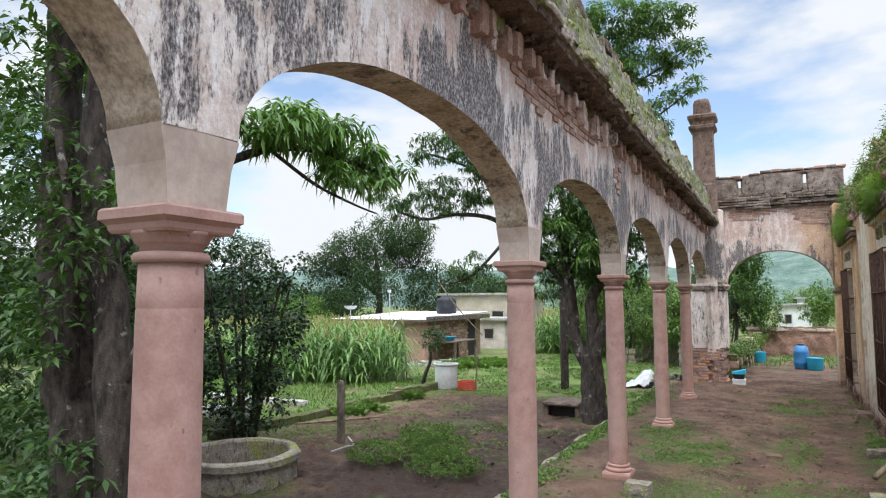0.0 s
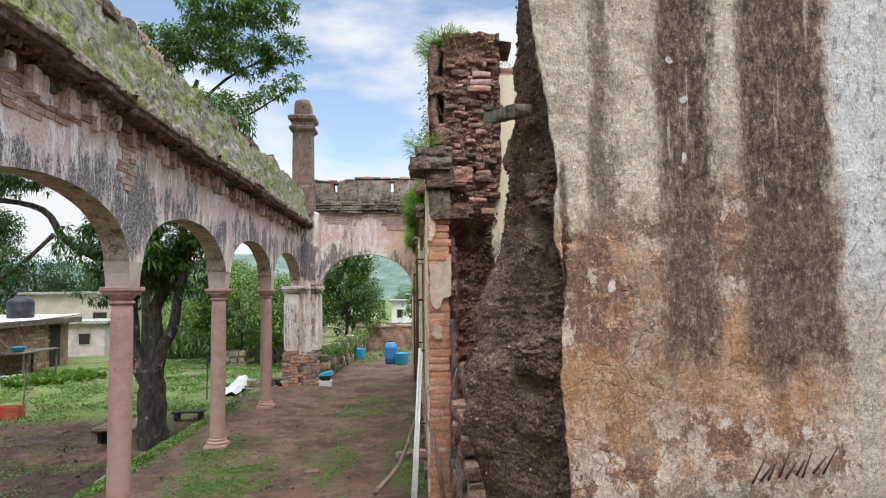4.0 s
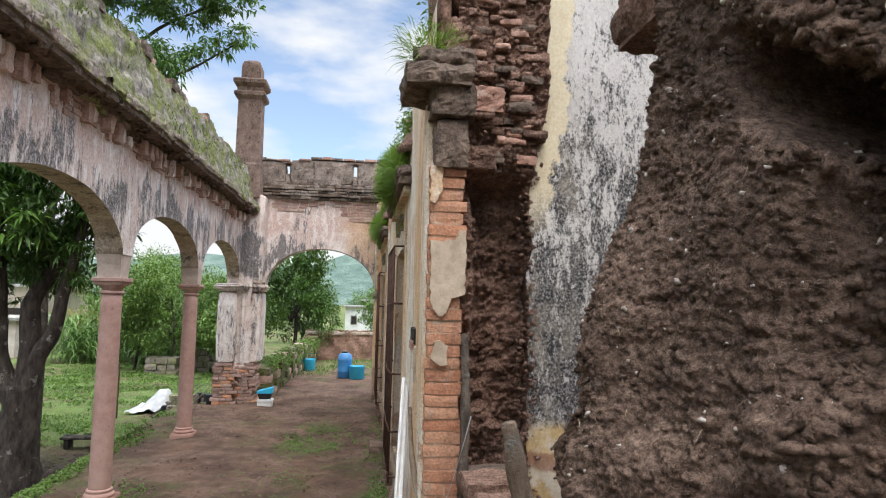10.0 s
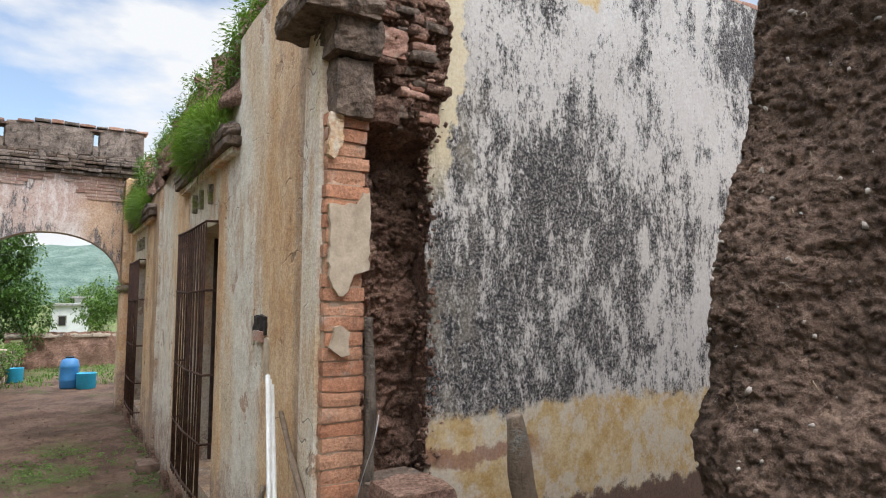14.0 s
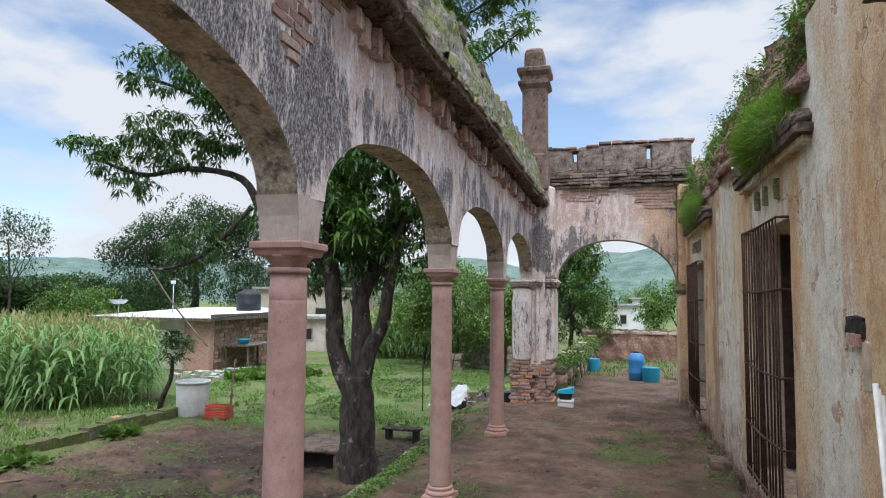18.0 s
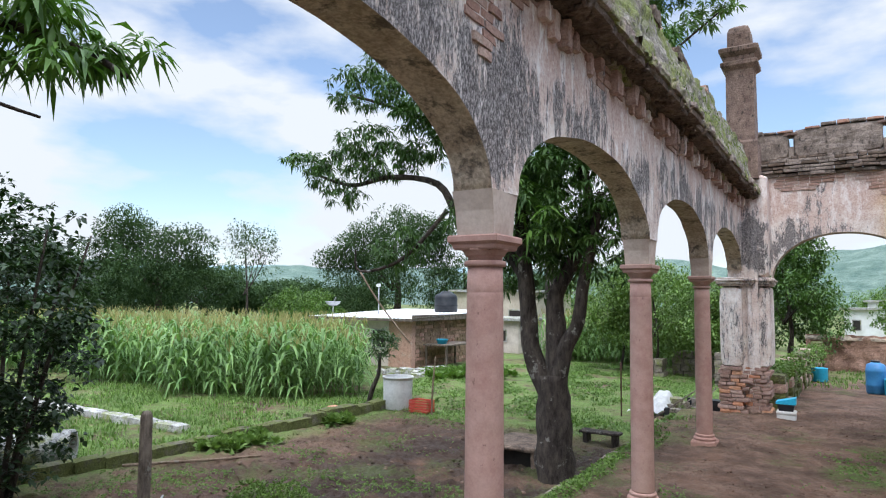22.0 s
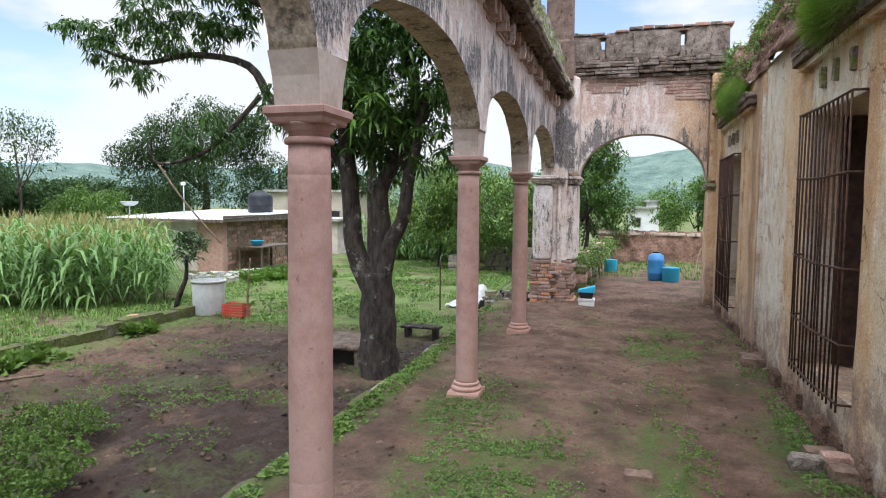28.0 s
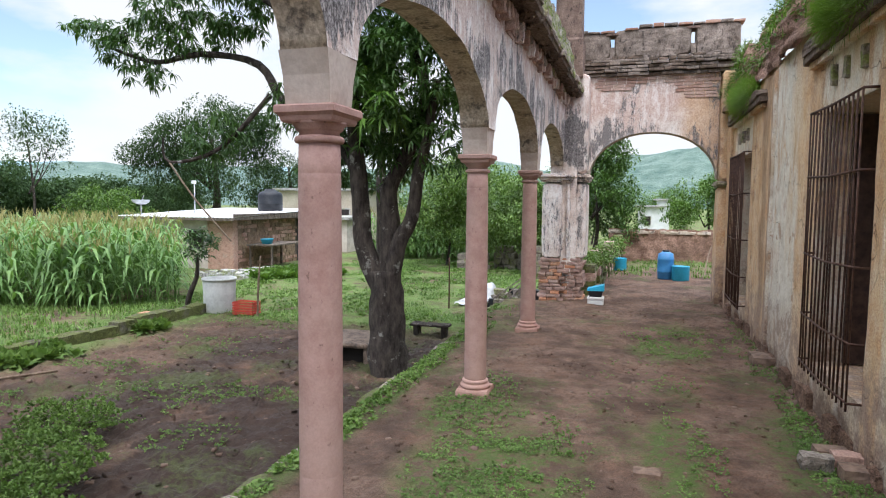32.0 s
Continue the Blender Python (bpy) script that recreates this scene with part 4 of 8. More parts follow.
def crumbs(name, centres, lo, hi, mat, parent, seed, flat=0.7):
    """Small angular pieces in one mesh."""
    q = random.Random(seed)
    v, f = [], []
    for c in centres:
        s = lo + (hi - lo) * q.random() ** 2
        turn = Matrix.Rotation(q.uniform(0, 6.28), 3, Vector((q.gauss(0, 1), q.gauss(0, 1), q.gauss(0, 1))).normalized())
        b = len(v)
        for k in ((-1, -0.7, -0.6), (1, -0.6, -0.6), (0.9, 0.7, -0.6), (-0.9, 0.6, -0.6), (-0.7, -0.5, 0.5), (0.6, -0.5, 0.6), (0.7, 0.4, 0.45), (-0.6, 0.5, 0.55)):
            p = turn @ Vector((k[0] * q.uniform(0.7, 1.2), k[1] * q.uniform(0.7, 1.2), k[2] * q.uniform(0.6, 1.1) * flat)) * s
            v.append((c[0] + p.x, c[1] + p.y, c[2] + p.z))
        f += [(b, b + 3, b + 2, b + 1), (b + 4, b + 5, b + 6, b + 7), (b, b + 1, b + 5, b + 4), (b + 1, b + 2, b + 6, b + 5), (b + 2, b + 3, b + 7, b + 6), (b + 3, b, b + 4, b + 7)]
    return fast_mesh(name, v, f, mat, parent)


# ---- ground ----
def step(v, lo, hi):
    k = np.clip((v - lo) / (hi - lo), 0, 1)
    return k * k * (3 - 2 * k)


def corridor(y):
    return np.interp(y, (-30, 18.5, 23, 32, 60), (-0.30, -0.30, -0.36, -0.60, -0.90))


def height(x, y):
    """Height of the ground without its small roughness, all in base units."""
    edge = step(x, -1.20, -0.95) * step(y, -40, -8) * (1 - step(y, 17.5, 19.5)) + step(x, -0.1, 0.6) * step(y, 17.5, 19.5)
    court = -0.65 - 0.012 * np.clip(y - 12, 0, 60)
    z = court * (1 - edge) + corridor(y) * edge
    return z + 1.15 * np.exp(-(((x - 4.8) / 1.9) ** 2 + ((y - 2.6) / 3.0) ** 2))


def rough_height(x, y):
    z = float(height(x, y)) + 0.035 * noise.noise((x * 0.9, y * 0.9, 0)) + 0.022 * noise.noise((x * 3.1, y * 3.1, 5)) + 0.020 * noise.noise((x * 8, y * 8, 9))
    if -7.5 < x < 4 and 3 < y < 20:
        z += 0.022 * max(0.0, noise.noise((x * 11, y * 11, 12))) + 0.010 * noise.noise((x * 24, y * 24, 14))
    if -6.9 < x < -1.3 and y < 16:
        z += 0.06 * noise.noise((x * 2.0, y * 4.4, 31)) + 0.05 * noise.noise((x * 5, y * 8, 33)) + 0.035 * noise.noise((x * 13, y * 15, 35))
    return z


def on_plan(fn, x, y):
    """A height function of the base plan, read from the current plan."""
    p = current[0]
    z = fn(p.n[0] + p.k[0] * (x - p.o[0]), p.n[1] + p.k[1] * (y - p.o[1]))
    return p.o[2] + (z - p.n[2]) / p.k[2]


def land(x, y):
    return on_plan(height, np.asarray(x, float), np.asarray(y, float))


def rough_land(x, y):
    return on_plan(rough_height, x, y)


def grid_lines(lo, hi, a, b, fine, far):
    near = list(np.arange(a, b + 1e-6, fine))
    left, s, v = [], fine, a
    while v > lo:
        s *= far
        v -= s
        left.append(max(v, lo))
    right, s, v = [], fine, b
    while v < hi:
        s *= far
        v += s
        right.append(min(v, hi))
    return np.array(left[::-1] + near + right)


gx, gy = grid_lines(-1500, 1500, -7.2, 3.7, 0.037, 1.10), grid_lines(-600, 2500, 4.4, 19.4, 0.045, 1.10)
GX, GY = np.meshgrid(gx, gy)
GZ = height(GX, GY)
near_x, near_y = np.nonzero((gx > -25) & (gx < 12))[0], np.nonzero((gy > -6) & (gy < 45))[0]
for j in near_y:
    for i in near_x:
        GZ[j, i] = rough_height(gx[i], gy[j])
nx = len(gx)
gi = (np.arange(len(gy) - 1)[:, None] * nx + np.arange(nx - 1)[None, :]).ravel()
ground = fast_mesh("ground", np.stack([GX.ravel(), GY.ravel(), GZ.ravel()], 1), np.stack([gi, gi + 1, gi + nx + 1, gi + nx], 1), M_DIRT, None, True)
tagged(ground, "trodden brown earth with wet patches and low weeds", "ground", kind="structure")

# ---- arcade ----
lay(ARCADE)
COLS = (0.50, 3.98, 7.40, 10.95, 14.46)
PIER = 18.20
HALF, SPRING, CROWN, WALL_TOP = 0.14, 2.52, 3.17, 3.97
BASES = (-0.30, -0.31, -0.31, -0.31, -0.30)


def arch_z(y, a, b, z0=SPRING, z1=CROWN):
    k = (2 * y - a - b) / (b - a)
    return z0 + (z1 - z0) * math.sqrt(max(0.0, 1 - abs(k) ** 2.1))


arcade = tagged(empty("wall_arcade"), "arcade wall of peeling lime plaster with black mould", "wall", kind="structure")
bays = []
ends = (-2.5,) + COLS + (PIER - 0.25,)
for a, b in zip(ends[:-1], ends[1:]):
    bays.append((a + 0.17, b - (0.17 if b < 17.5 else 0.0)))


def wall_with_arches(bays, lo, hi, half, top, foot, n, rows=10):
    """Points and faces of the two faces and of the soffits, along y."""
    fv, ff, sv, sf = [], [], [], []
    spans, at = [], lo
    for a, b in bays:
        if a > at + 1e-6:
            spans.append((at, a, False))
        spans.append((a, b, True))
        at = b
    if hi > at + 1e-6:
        spans.append((at, hi, False))
    bump = lambda x, y, z: (x + (1 if x > 0 else -1) * (0.016 * noise.noise((y * 1.7, z * 1.7, x)) + 0.008 * noise.noise((y * 6, z * 6, x))), y, z + 0.012 * noise.noise((y * 2.3, 4, 1)))
    for a, b, is_arch in spans:
        m = n if is_arch else 2
        for k in range(m):
            t0, t1 = k / m, (k + 1) / m
            if is_arch:
                t0, t1 = 0.5 - 0.5 * math.cos(math.pi * t0), 0.5 - 0.5 * math.cos(math.pi * t1)
            p, q = a + (b - a) * t0, a + (b - a) * t1
            zp, zq = (arch_z(p, a, b), arch_z(q, a, b)) if is_arch else (foot, foot)
            for x in (-half, half):
                base = len(fv)
                for r in range(rows + 1):
                    fv += [bump(x, p, zp + (top - zp) * r / rows), bump(x, q, zq + (top - zq) * r / rows)]
                for r in range(rows):
                    i = base + 2 * r
                    ff.append((i, i + 1, i + 3, i + 2) if x > 0 else (i, i + 2, i + 3, i + 1))
            base = len(sv)
            sv += [bump(-half, p, zp), bump(half, p, zp), bump(half, q, zq), bump(-half, q, zq)]
            sf.append((base, base + 1, base + 2, base + 3))
    return fv, ff, sv, sf


def welded(ob):
    bm = bmesh.new()
    bm.from_mesh(ob.data)
    bmesh.ops.remove_doubles(bm, verts=bm.verts[:], dist=0.0005)
    bm.to_mesh(ob.data)
    bm.free()
    return ob


fv, ff, sv, sf = wall_with_arches(bays, -2.5, PIER, HALF, WALL_TOP, SPRING, 30)
welded(fast_mesh("plaster_face", fv, ff, M_PLASTER, arcade))
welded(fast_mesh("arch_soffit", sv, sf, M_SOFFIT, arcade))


def square_stack(name, levels, mat, parent):
    """A moulded square block from (half width, height) levels."""
    v, f = [], []
    for s, z in levels:
        v += [(-s, -s, z), (s, -s, z), (s, s, z), (-s, s, z)]
    for r in range(len(levels) - 1):
        for k in range(4):
            f.append((4 * r + k, 4 * r + (k + 1) % 4, 4 * r + 4 + (k + 1) % 4, 4 * r + 4 + k))
    f += [(3, 2, 1, 0), tuple(4 * (len(levels) - 1) + k for k in range(4))]
    return mesh(name, v, f, mat, parent)


def make_column(foot):
    c = empty("column")
    square_stack("plinth", [(0.172, foot - 0.3), (0.175, foot + 0.045), (0.165, foot + 0.07)], M_CANTERA, c)
    z = foot
    lathe("base_ring", [(0.15, z + 0.068), (0.163, z + 0.08), (0.165, z + 0.098), (0.152, z + 0.115), (0.134, z + 0.12), (0.136, z + 0.13), (0.143, z + 0.142), (0.136, z + 0.158), (0.122, z + 0.165)], M_CANTERA, c)
    lathe("shaft", [(0.118, z + 0.165), (0.118, z + 0.18), (0.1185, 0.25), (0.1185, 0.268), (0.1172, 0.274), (0.1172, 0.28), (0.1185, 0.286), (0.1185, 0.31), (0.119, 0.6), (0.118, 1.1), (0.116, 1.44), (0.113, 1.88), (0.113, 1.897), (0.1112, 1.902), (0.1112, 1.908), (0.1125, 1.913), (0.1125, 1.93), (0.109, 2.065)], M_CANTERA, c)
    lathe("necking_ring", [(0.109, 2.062), (0.126, 2.066), (0.131, 2.076), (0.131, 2.088), (0.124, 2.098), (0.109, 2.102)], M_CANTERA, c)
    lathe("capital", [(0.108, 2.1), (0.107, 2.122), (0.118, 2.128), (0.126, 2.136), (0.128, 2.146), (0.14, 2.158), (0.148, 2.172)], M_CANTERA, c)
    square_stack("abacus", [(0.14, 2.165), (0.147, 2.175), (0.152, 2.195), (0.166, 2.208), (0.172, 2.212), (0.172, 2.243), (0.165, 2.252), (0.13, 2.255)], M_CANTERA, c)
    v, f = [], []
    for s, t, z in ((0.127, 0.127, 2.252), (0.132, 0.143, 2.40), (0.139, 0.174, SPRING + 0.002)):
        v += [(-s, -t, z), (s, -t, z), (s, t, z), (-s, t, z)]
    for r in range(2):
        for k in range(4):
            f.append((4 * r + k, 4 * r + (k + 1) % 4, 4 * r + 4 + (k + 1) % 4, 4 * r + 4 + k))
    f.append((8, 9, 10, 11))
    tagged(mesh("impost_block", v, f, M_IMPOST, c), "plastered impost block")
    return tagged(c, "slender pink stone column with a moulded capital", "column", "columns of the arcade")


for y, foot in zip(COLS, BASES):
    make_column(foot).matrix_world = pose(0, y * UNIT, 0)

# cornice stones, broken corbel bricks, mossy slope above
rnd = random.Random(7)


def lump(name, x0, x1, y0, y1, z0, z1, mat, parent=None, wobble=0.02, cuts=2, turn=0.0):
    """A worn block."""
    bm = bmesh.new()
    v, f = box_data(x0, x1, y0, y1, z0, z1)
    vs = [bm.verts.new(p) for p in v]
    for q in f:
        bm.faces.new([vs[i] for i in q])
    bmesh.ops.subdivide_edges(bm, edges=bm.edges[:], cuts=cuts, use_grid_fill=True)
    c = Vector(((x0 + x1) / 2, (y0 + y1) / 2, (z0 + z1) / 2))
    h = Vector((x1 - x0, y1 - y0, z1 - z0)) / 2
    for p in bm.verts:
        d = p.co - c
        k = Vector((d.x / h.x, d.y / h.y, d.z / h.z))
        edge = sum(abs(q) > 0.9 for q in k)
        p.co -= d * ((0.05 if cuts > 1 else 0.015) * max(0, edge - 1))
        p.co += noise.noise_vector(p.co * 7.3) * wobble
    if turn:
        bmesh.ops.rotate(bm, cent=c, matrix=Matrix.Rotation(turn, 3, "Z"), verts=bm.verts[:])
    return part(name, bm, mat, parent)


def rock(name, x0, x1, y0, y1, z0, z1, mat, parent, seed, amount=0.05, n=9):
    """A rough broken stone filling the given extent."""
    bm = bmesh.new()
    v, f = box_data(-1, 1, -1, 1, -1, 1)
    vs = [bm.verts.new(p) for p in v]
    for q in f:
        bm.faces.new([vs[i] for i in q])
    bmesh.ops.subdivide_edges(bm, edges=bm.edges[:], cuts=n, use_grid_fill=True)
    h = Vector((x1 - x0, y1 - y0, z1 - z0)) / 2
    c = Vector((x0 + x1, y0 + y1, z0 + z1)) / 2
    for p in bm.verts:
        d = p.co.copy()
        m = max(abs(d.x), abs(d.y), abs(d.z))
        d *= 0.80 + 0.20 * m / max(d.length, 1e-6)
        q = Vector((c.x + d.x * h.x, c.y + d.y * h.y, c.z + d.z * h.z))
        g = crag(q.x + seed, q.y, q.z, 6.0, 4, 1.3) * 0.8 + crag(q.x, q.y + seed, q.z, 17.0, 3, 1.3) * 0.5
        p.co = q + d.normalized() * (amount * g + 0.4 * amount)
    return part(name, bm, mat, parent)


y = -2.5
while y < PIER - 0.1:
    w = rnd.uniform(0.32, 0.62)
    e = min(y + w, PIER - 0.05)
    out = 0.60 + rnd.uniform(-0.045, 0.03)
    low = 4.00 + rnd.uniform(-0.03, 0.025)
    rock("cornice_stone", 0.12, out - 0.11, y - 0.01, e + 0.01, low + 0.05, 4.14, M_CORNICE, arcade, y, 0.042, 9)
    # Darker stone below: dirt and the overhang's shade, both put into its colour.
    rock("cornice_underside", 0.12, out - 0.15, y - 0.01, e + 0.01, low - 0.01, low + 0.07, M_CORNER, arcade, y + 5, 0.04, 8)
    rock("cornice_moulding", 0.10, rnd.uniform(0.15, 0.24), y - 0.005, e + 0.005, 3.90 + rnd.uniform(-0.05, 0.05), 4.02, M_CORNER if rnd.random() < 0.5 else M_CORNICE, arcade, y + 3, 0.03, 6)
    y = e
# This rubble also carries the overhang's shade in its dark colour.
hung = [(rnd.uniform(0.14, 0.40), rnd.uniform(-2.4, PIER), 3.985 + rnd.uniform(-0.03, 0.02)) for k in range(900)]
tagged(crumbs("hanging_rubble", hung, 0.012, 0.055, M_CORNER, arcade, 17), "broken rubble under the cornice", kind="stuff")
y = -2.4
while y < PIER - 0.3:
    w = rnd.uniform(0.06, 0.14)
    if rnd.random() < 0.85:
        h, d = rnd.uniform(0.05, 0.17), rnd.uniform(0.02, 0.11)
        rock("corbel_brick", 0.12, 0.15 + d, y, y + w, 3.87 - h, 3.95, M_PLASTER if rnd.random() < 0.45 else M_FACEBRICK, arcade, y, 0.03, 4)
    y += w + rnd.uniform(0.03, 0.12)


def bare(y, z):
    """Whether the plaster has fallen off the bricks here."""
    low = 3.80 + 0.16 * noise.noise((y * 0.9, 3, 3)) + 0.08 * noise.noise((y * 3.1, 8, 3)) - 0.24 * math.exp(-((y - 4.9) / 1.5) ** 4) - 0.5 * math.exp(-((y - 7.12) / 0.16) ** 4) - 0.12 * math.exp(-((y - 11.6) / 1.0) ** 2)
    return z > low and noise.noise((y * 1.6, z * 2.5, 31)) > -0.32


for r in range(13):
    z = 3.14 + r * 0.062
    y = -2.4 + rnd.uniform(0, 0.2)
    while y < PIER - 0.4:
        w = rnd.uniform(0.15, 0.25)
        if bare(y + w / 2, z):
            lump("brick", 0.12, 0.156 + rnd.uniform(-0.010, 0.008), y, y + w - 0.014, z, z + 0.050, M_FACEBRICK, arcade, 0.010, 1)
        y += w


def slope(u, v):
    y = -2.5 + (PIER + 2.4) * u
    n1, n2 = noise.noise((y * 1.3, v * 2, 3)), noise.noise((y * 5, v * 6, 7))
    top = 4.94 + 0.012 * y * 0.6 + 0.09 * noise.noise((y * 0.8, 0, 2)) + 0.06 * noise.noise((y * 3.1, 0, 5))
    g = crag(1.0, y, v * 0.7, 5.0, 4, 1.0) * 0.05 + crag(2.0, y, v * 0.7, 14.0, 3, 1.0) * 0.025
    x = 0.47 - 0.27 * v ** 0.8 + 0.03 * n1 + 0.03 * n2 + g
    return (x, y, 4.09 + (top - 4.09) * v + 0.03 * n2 + g * 0.6)


sheet("mossy_slope", 700, 34, slope, M_MOSS, arcade, False)


def back(u, v):
    x, y, z = slope(u, 1.0)
    return (x - (x + 0.22) * min(1, v * 2), y, z - max(0, v * 2 - 1) * 1.0)


sheet("parapet_top", 420, 4, back, M_MOSS, arcade)
for k in range(46):
    y = rnd.uniform(0.5, PIER)
    x, _, z = slope((y + 2.5) / (PIER + 2.4), 1.0)
    rock("crest_stone", x - 0.18, x + rnd.uniform(-0.04, 0.04), y, y + rnd.uniform(0.15, 0.4), z - 0.06, z + rnd.uniform(0.01, 0.12), M_CORNER if rnd.random() < 0.6 else M_BRICK_OLD, arcade, y, 0.035, 4)
pts = []
for k in range(5200):
    u, v = rnd.random(), rnd.random() ** 0.8
    y = -2.5 + (PIER + 2.4) * u
    if noise.noise((y * 0.9, v * 2.5, 21)) + 0.35 * noise.noise((y * 4, v * 6, 2)) > 0.10:
        pts.append(slope(u, v))
tagged(blades("parapet_weeds", pts, 0.055, 0.008, 1.1, M_LEDGE, 3), "short weeds and moss on the parapet slope", "weeds", kind="stuff")

# ---- end wall ----
lay(END_WALL)
END = 18.85
AX0, AX1 = 0.60, 3.20
end_wall = tagged(empty("wall_end"), "end wall of pink patched plaster with a wide arch", "wall", kind="structure")


def end_face(y):
    def fn(u, v):
        x = AX0 + (AX1 - AX0) * (0.5 - 0.5 * math.cos(math.pi * u))
        z = arch_z(x, AX0, AX1, 2.24, 3.22)
        return (x, y + 0.012 * noise.noise((x * 2, v * 3, y)), z + (4.42 - z) * v)
    return fn


sheet("plaster_face", 40, 12, end_face(END), M_ENDPLASTER, end_wall)
sheet("rear_face", 30, 2, end_face(END + 0.4), M_PLASTER, end_wall)
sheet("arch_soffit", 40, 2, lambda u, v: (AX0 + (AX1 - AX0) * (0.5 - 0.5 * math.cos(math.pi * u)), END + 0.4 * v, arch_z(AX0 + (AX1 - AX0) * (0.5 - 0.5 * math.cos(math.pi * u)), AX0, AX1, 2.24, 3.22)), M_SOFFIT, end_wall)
for r, (z0, z1, out) in enumerate(((4.38, 4.46, 0.10), (4.46, 4.53, 0.17), (4.53, 4.60, 0.14), (4.60, 4.67, 0.18), (4.67, 4.74, 0.13), (4.74, 4.80, 0.08))):
    x = 0.30 + rnd.uniform(-0.1, 0.0)
    while x < 3.5:
        w = rnd.uniform(0.16, 0.34)
        lump("course_brick", x, min(x + w, 3.55) - 0.008, END - out + rnd.uniform(-0.03, 0.05), END + 0.35, z0 + 0.004, z1 - 0.004 - rnd.uniform(0, 0.015), M_ENDSTONE if rnd.random() < 0.7 else M_CORNER, end_wall, 0.014, 1)
        x += w
for r in range(7):
    z, x = 3.90 + r * 0.066, 0.66 + rnd.uniform(0, 0.2)
    while x < 3.05:
        w = rnd.uniform(0.16, 0.27)
        if noise.noise((x * 1.3, z * 3.0, 91)) > -0.05 + 0.10 * (6 - r) - 0.25:
            lump("brick", x, x + w - 0.014, END - 0.022 + rnd.uniform(-0.006, 0.008), END + 0.1, z, z + 0.053, M_FACEBRICK, end_wall, 0.008, 1)
        x += w
SLOTS = (1.03, 2.65)
for x0, x1, top in ((0.30, SLOTS[0] - 0.045, 5.30), (SLOTS[0] + 0.045, SLOTS[1] - 0.045, 5.36), (SLOTS[1] + 0.045, 3.55, 5.38)):
    lump("parapet_block", x0, x1, END, END + 0.33, 4.79, top, M_ENDSTONE, end_wall, 0.02, 5)
for s in SLOTS:
    lump("slot_sill", s - 0.05, s + 0.05, END + 0.01, END + 0.32, 4.79, 5.0, M_ENDSTONE, end_wall, 0.008, 1)
    lump("slot_cap", s - 0.13, s + 0.13, END - 0.02, END + 0.34, 5.24 + (0.0 if s < 2 else 0.05), 5.29 + (0.0 if s < 2 else 0.05), M_TOWER, end_wall, 0.008, 1)
x = 0.3
while x < 3.5:
    w = rnd.uniform(0.2, 0.3)
    z = 5.30 + 0.07 * step(x, 1.1, 1.5)
    if not 0.80 < x < 1.24:
        lump("cap_brick", x, x + w - 0.01, END - 0.03, END + 0.35, z + 0.004, z + 0.055 + rnd.uniform(-0.02, 0.015), M_BRICK_OLD if rnd.random() < 0.35 else M_ENDSTONE, end_wall, 0.012, 1)
    x += w

turret = tagged(empty("turret", 0.17, 18.47, 4.3), "square stone turret with a moulded cap", "turret", kind="structure")
square_stack("shaft", [(0.31, 0.0), (0.31, 0.75), (0.27, 0.80), (0.26, 2.26), (0.265, 2.28)], M_TOWER, turret)
square_stack("lower_moulding", [(0.265, 2.28), (0.32, 2.33), (0.35, 2.36), (0.35, 2.43), (0.29, 2.47), (0.28, 2.56)], M_TOWER, turret)
square_stack("cap_moulding", [(0.28, 2.56), (0.33, 2.60), (0.37, 2.64), (0.375, 2.72), (0.31, 2.76), (0.23, 2.79)], M_TOWER, turret)
square_stack("pinnacle", [(0.225, 2.79), (0.22, 3.03), (0.215, 3.10), (0.18, 3.19), (0.09, 3.25), (0.02, 3.26)], M_TOWER, turret)

pier = tagged(empty("end_pier"), "plastered pier with pilasters on a bare brick foot", "pier", kind="structure")
lump("pier_core", -0.16, 0.42, 18.22, END + 0.38, -0.8, 4.4, M_ENDPLASTER, pier, 0.008, 4)
for x0, x1, y0 in ((-0.30, 0.13, 18.06), (0.20, 0.30, 18.16), (0.30, 0.61, 18.30)):
    lump("pilaster", x0, x1, y0, END + 0.36, 0.55, 2.16, M_ENDPLASTER, pier, 0.006, 4)
    for z0, z1, o in ((2.16, 2.20, 0.02), (2.20, 2.25, 0.05), (2.25, 2.29, 0.08), (2.29, 2.33, 0.04)):
        lump("capital_moulding", x0 - o, x1 + o, y0 - o, END + 0.30, z0, z1 - 0.002, M_ENDPLASTER, pier, 0.004, 1)
lump("upper_pilaster", 0.12, 0.615, 18.28, END + 0.1, 2.33, 4.4, M_ENDPLASTER, pier, 0.006, 4)
for r in range(15):
    z = -0.55 + r * 0.075
    x = -0.30 - rnd.uniform(0, 0.06)
    while x < 0.5:
        w = rnd.uniform(0.13, 0.26)
        y0 = 18.05 if x < 0.1 else 18.2
        lump("brick", x, min(x + w, 0.61) - 0.010, y0 + rnd.uniform(-0.022, 0.022) - (0.04 if r < 5 else 0), END, z, z + 0.066, M_BRICK if rnd.random() < 0.2 else M_PIERBRICK, pier, 0.016, 1)
        x += w
rp = tagged(empty("end_pilaster"), "stained plaster pilaster carrying the end arch", "pilaster", kind="structure")
lump("shaft", 3.20, 3.5, 18.55, END + 0.4, -0.8, 2.08, M_ORANGE, rp, 0.006, 4)
for z0, z1, o in ((2.06, 2.10, 0.02), (2.10, 2.15, 0.06), (2.15, 2.19, 0.03)):
    lump("capital_moulding", 3.20 - o, 3.5, 18.55 - o, END + 0.38, z0, z1 - 0.002, M_CORNICE, rp, 0.004, 1)
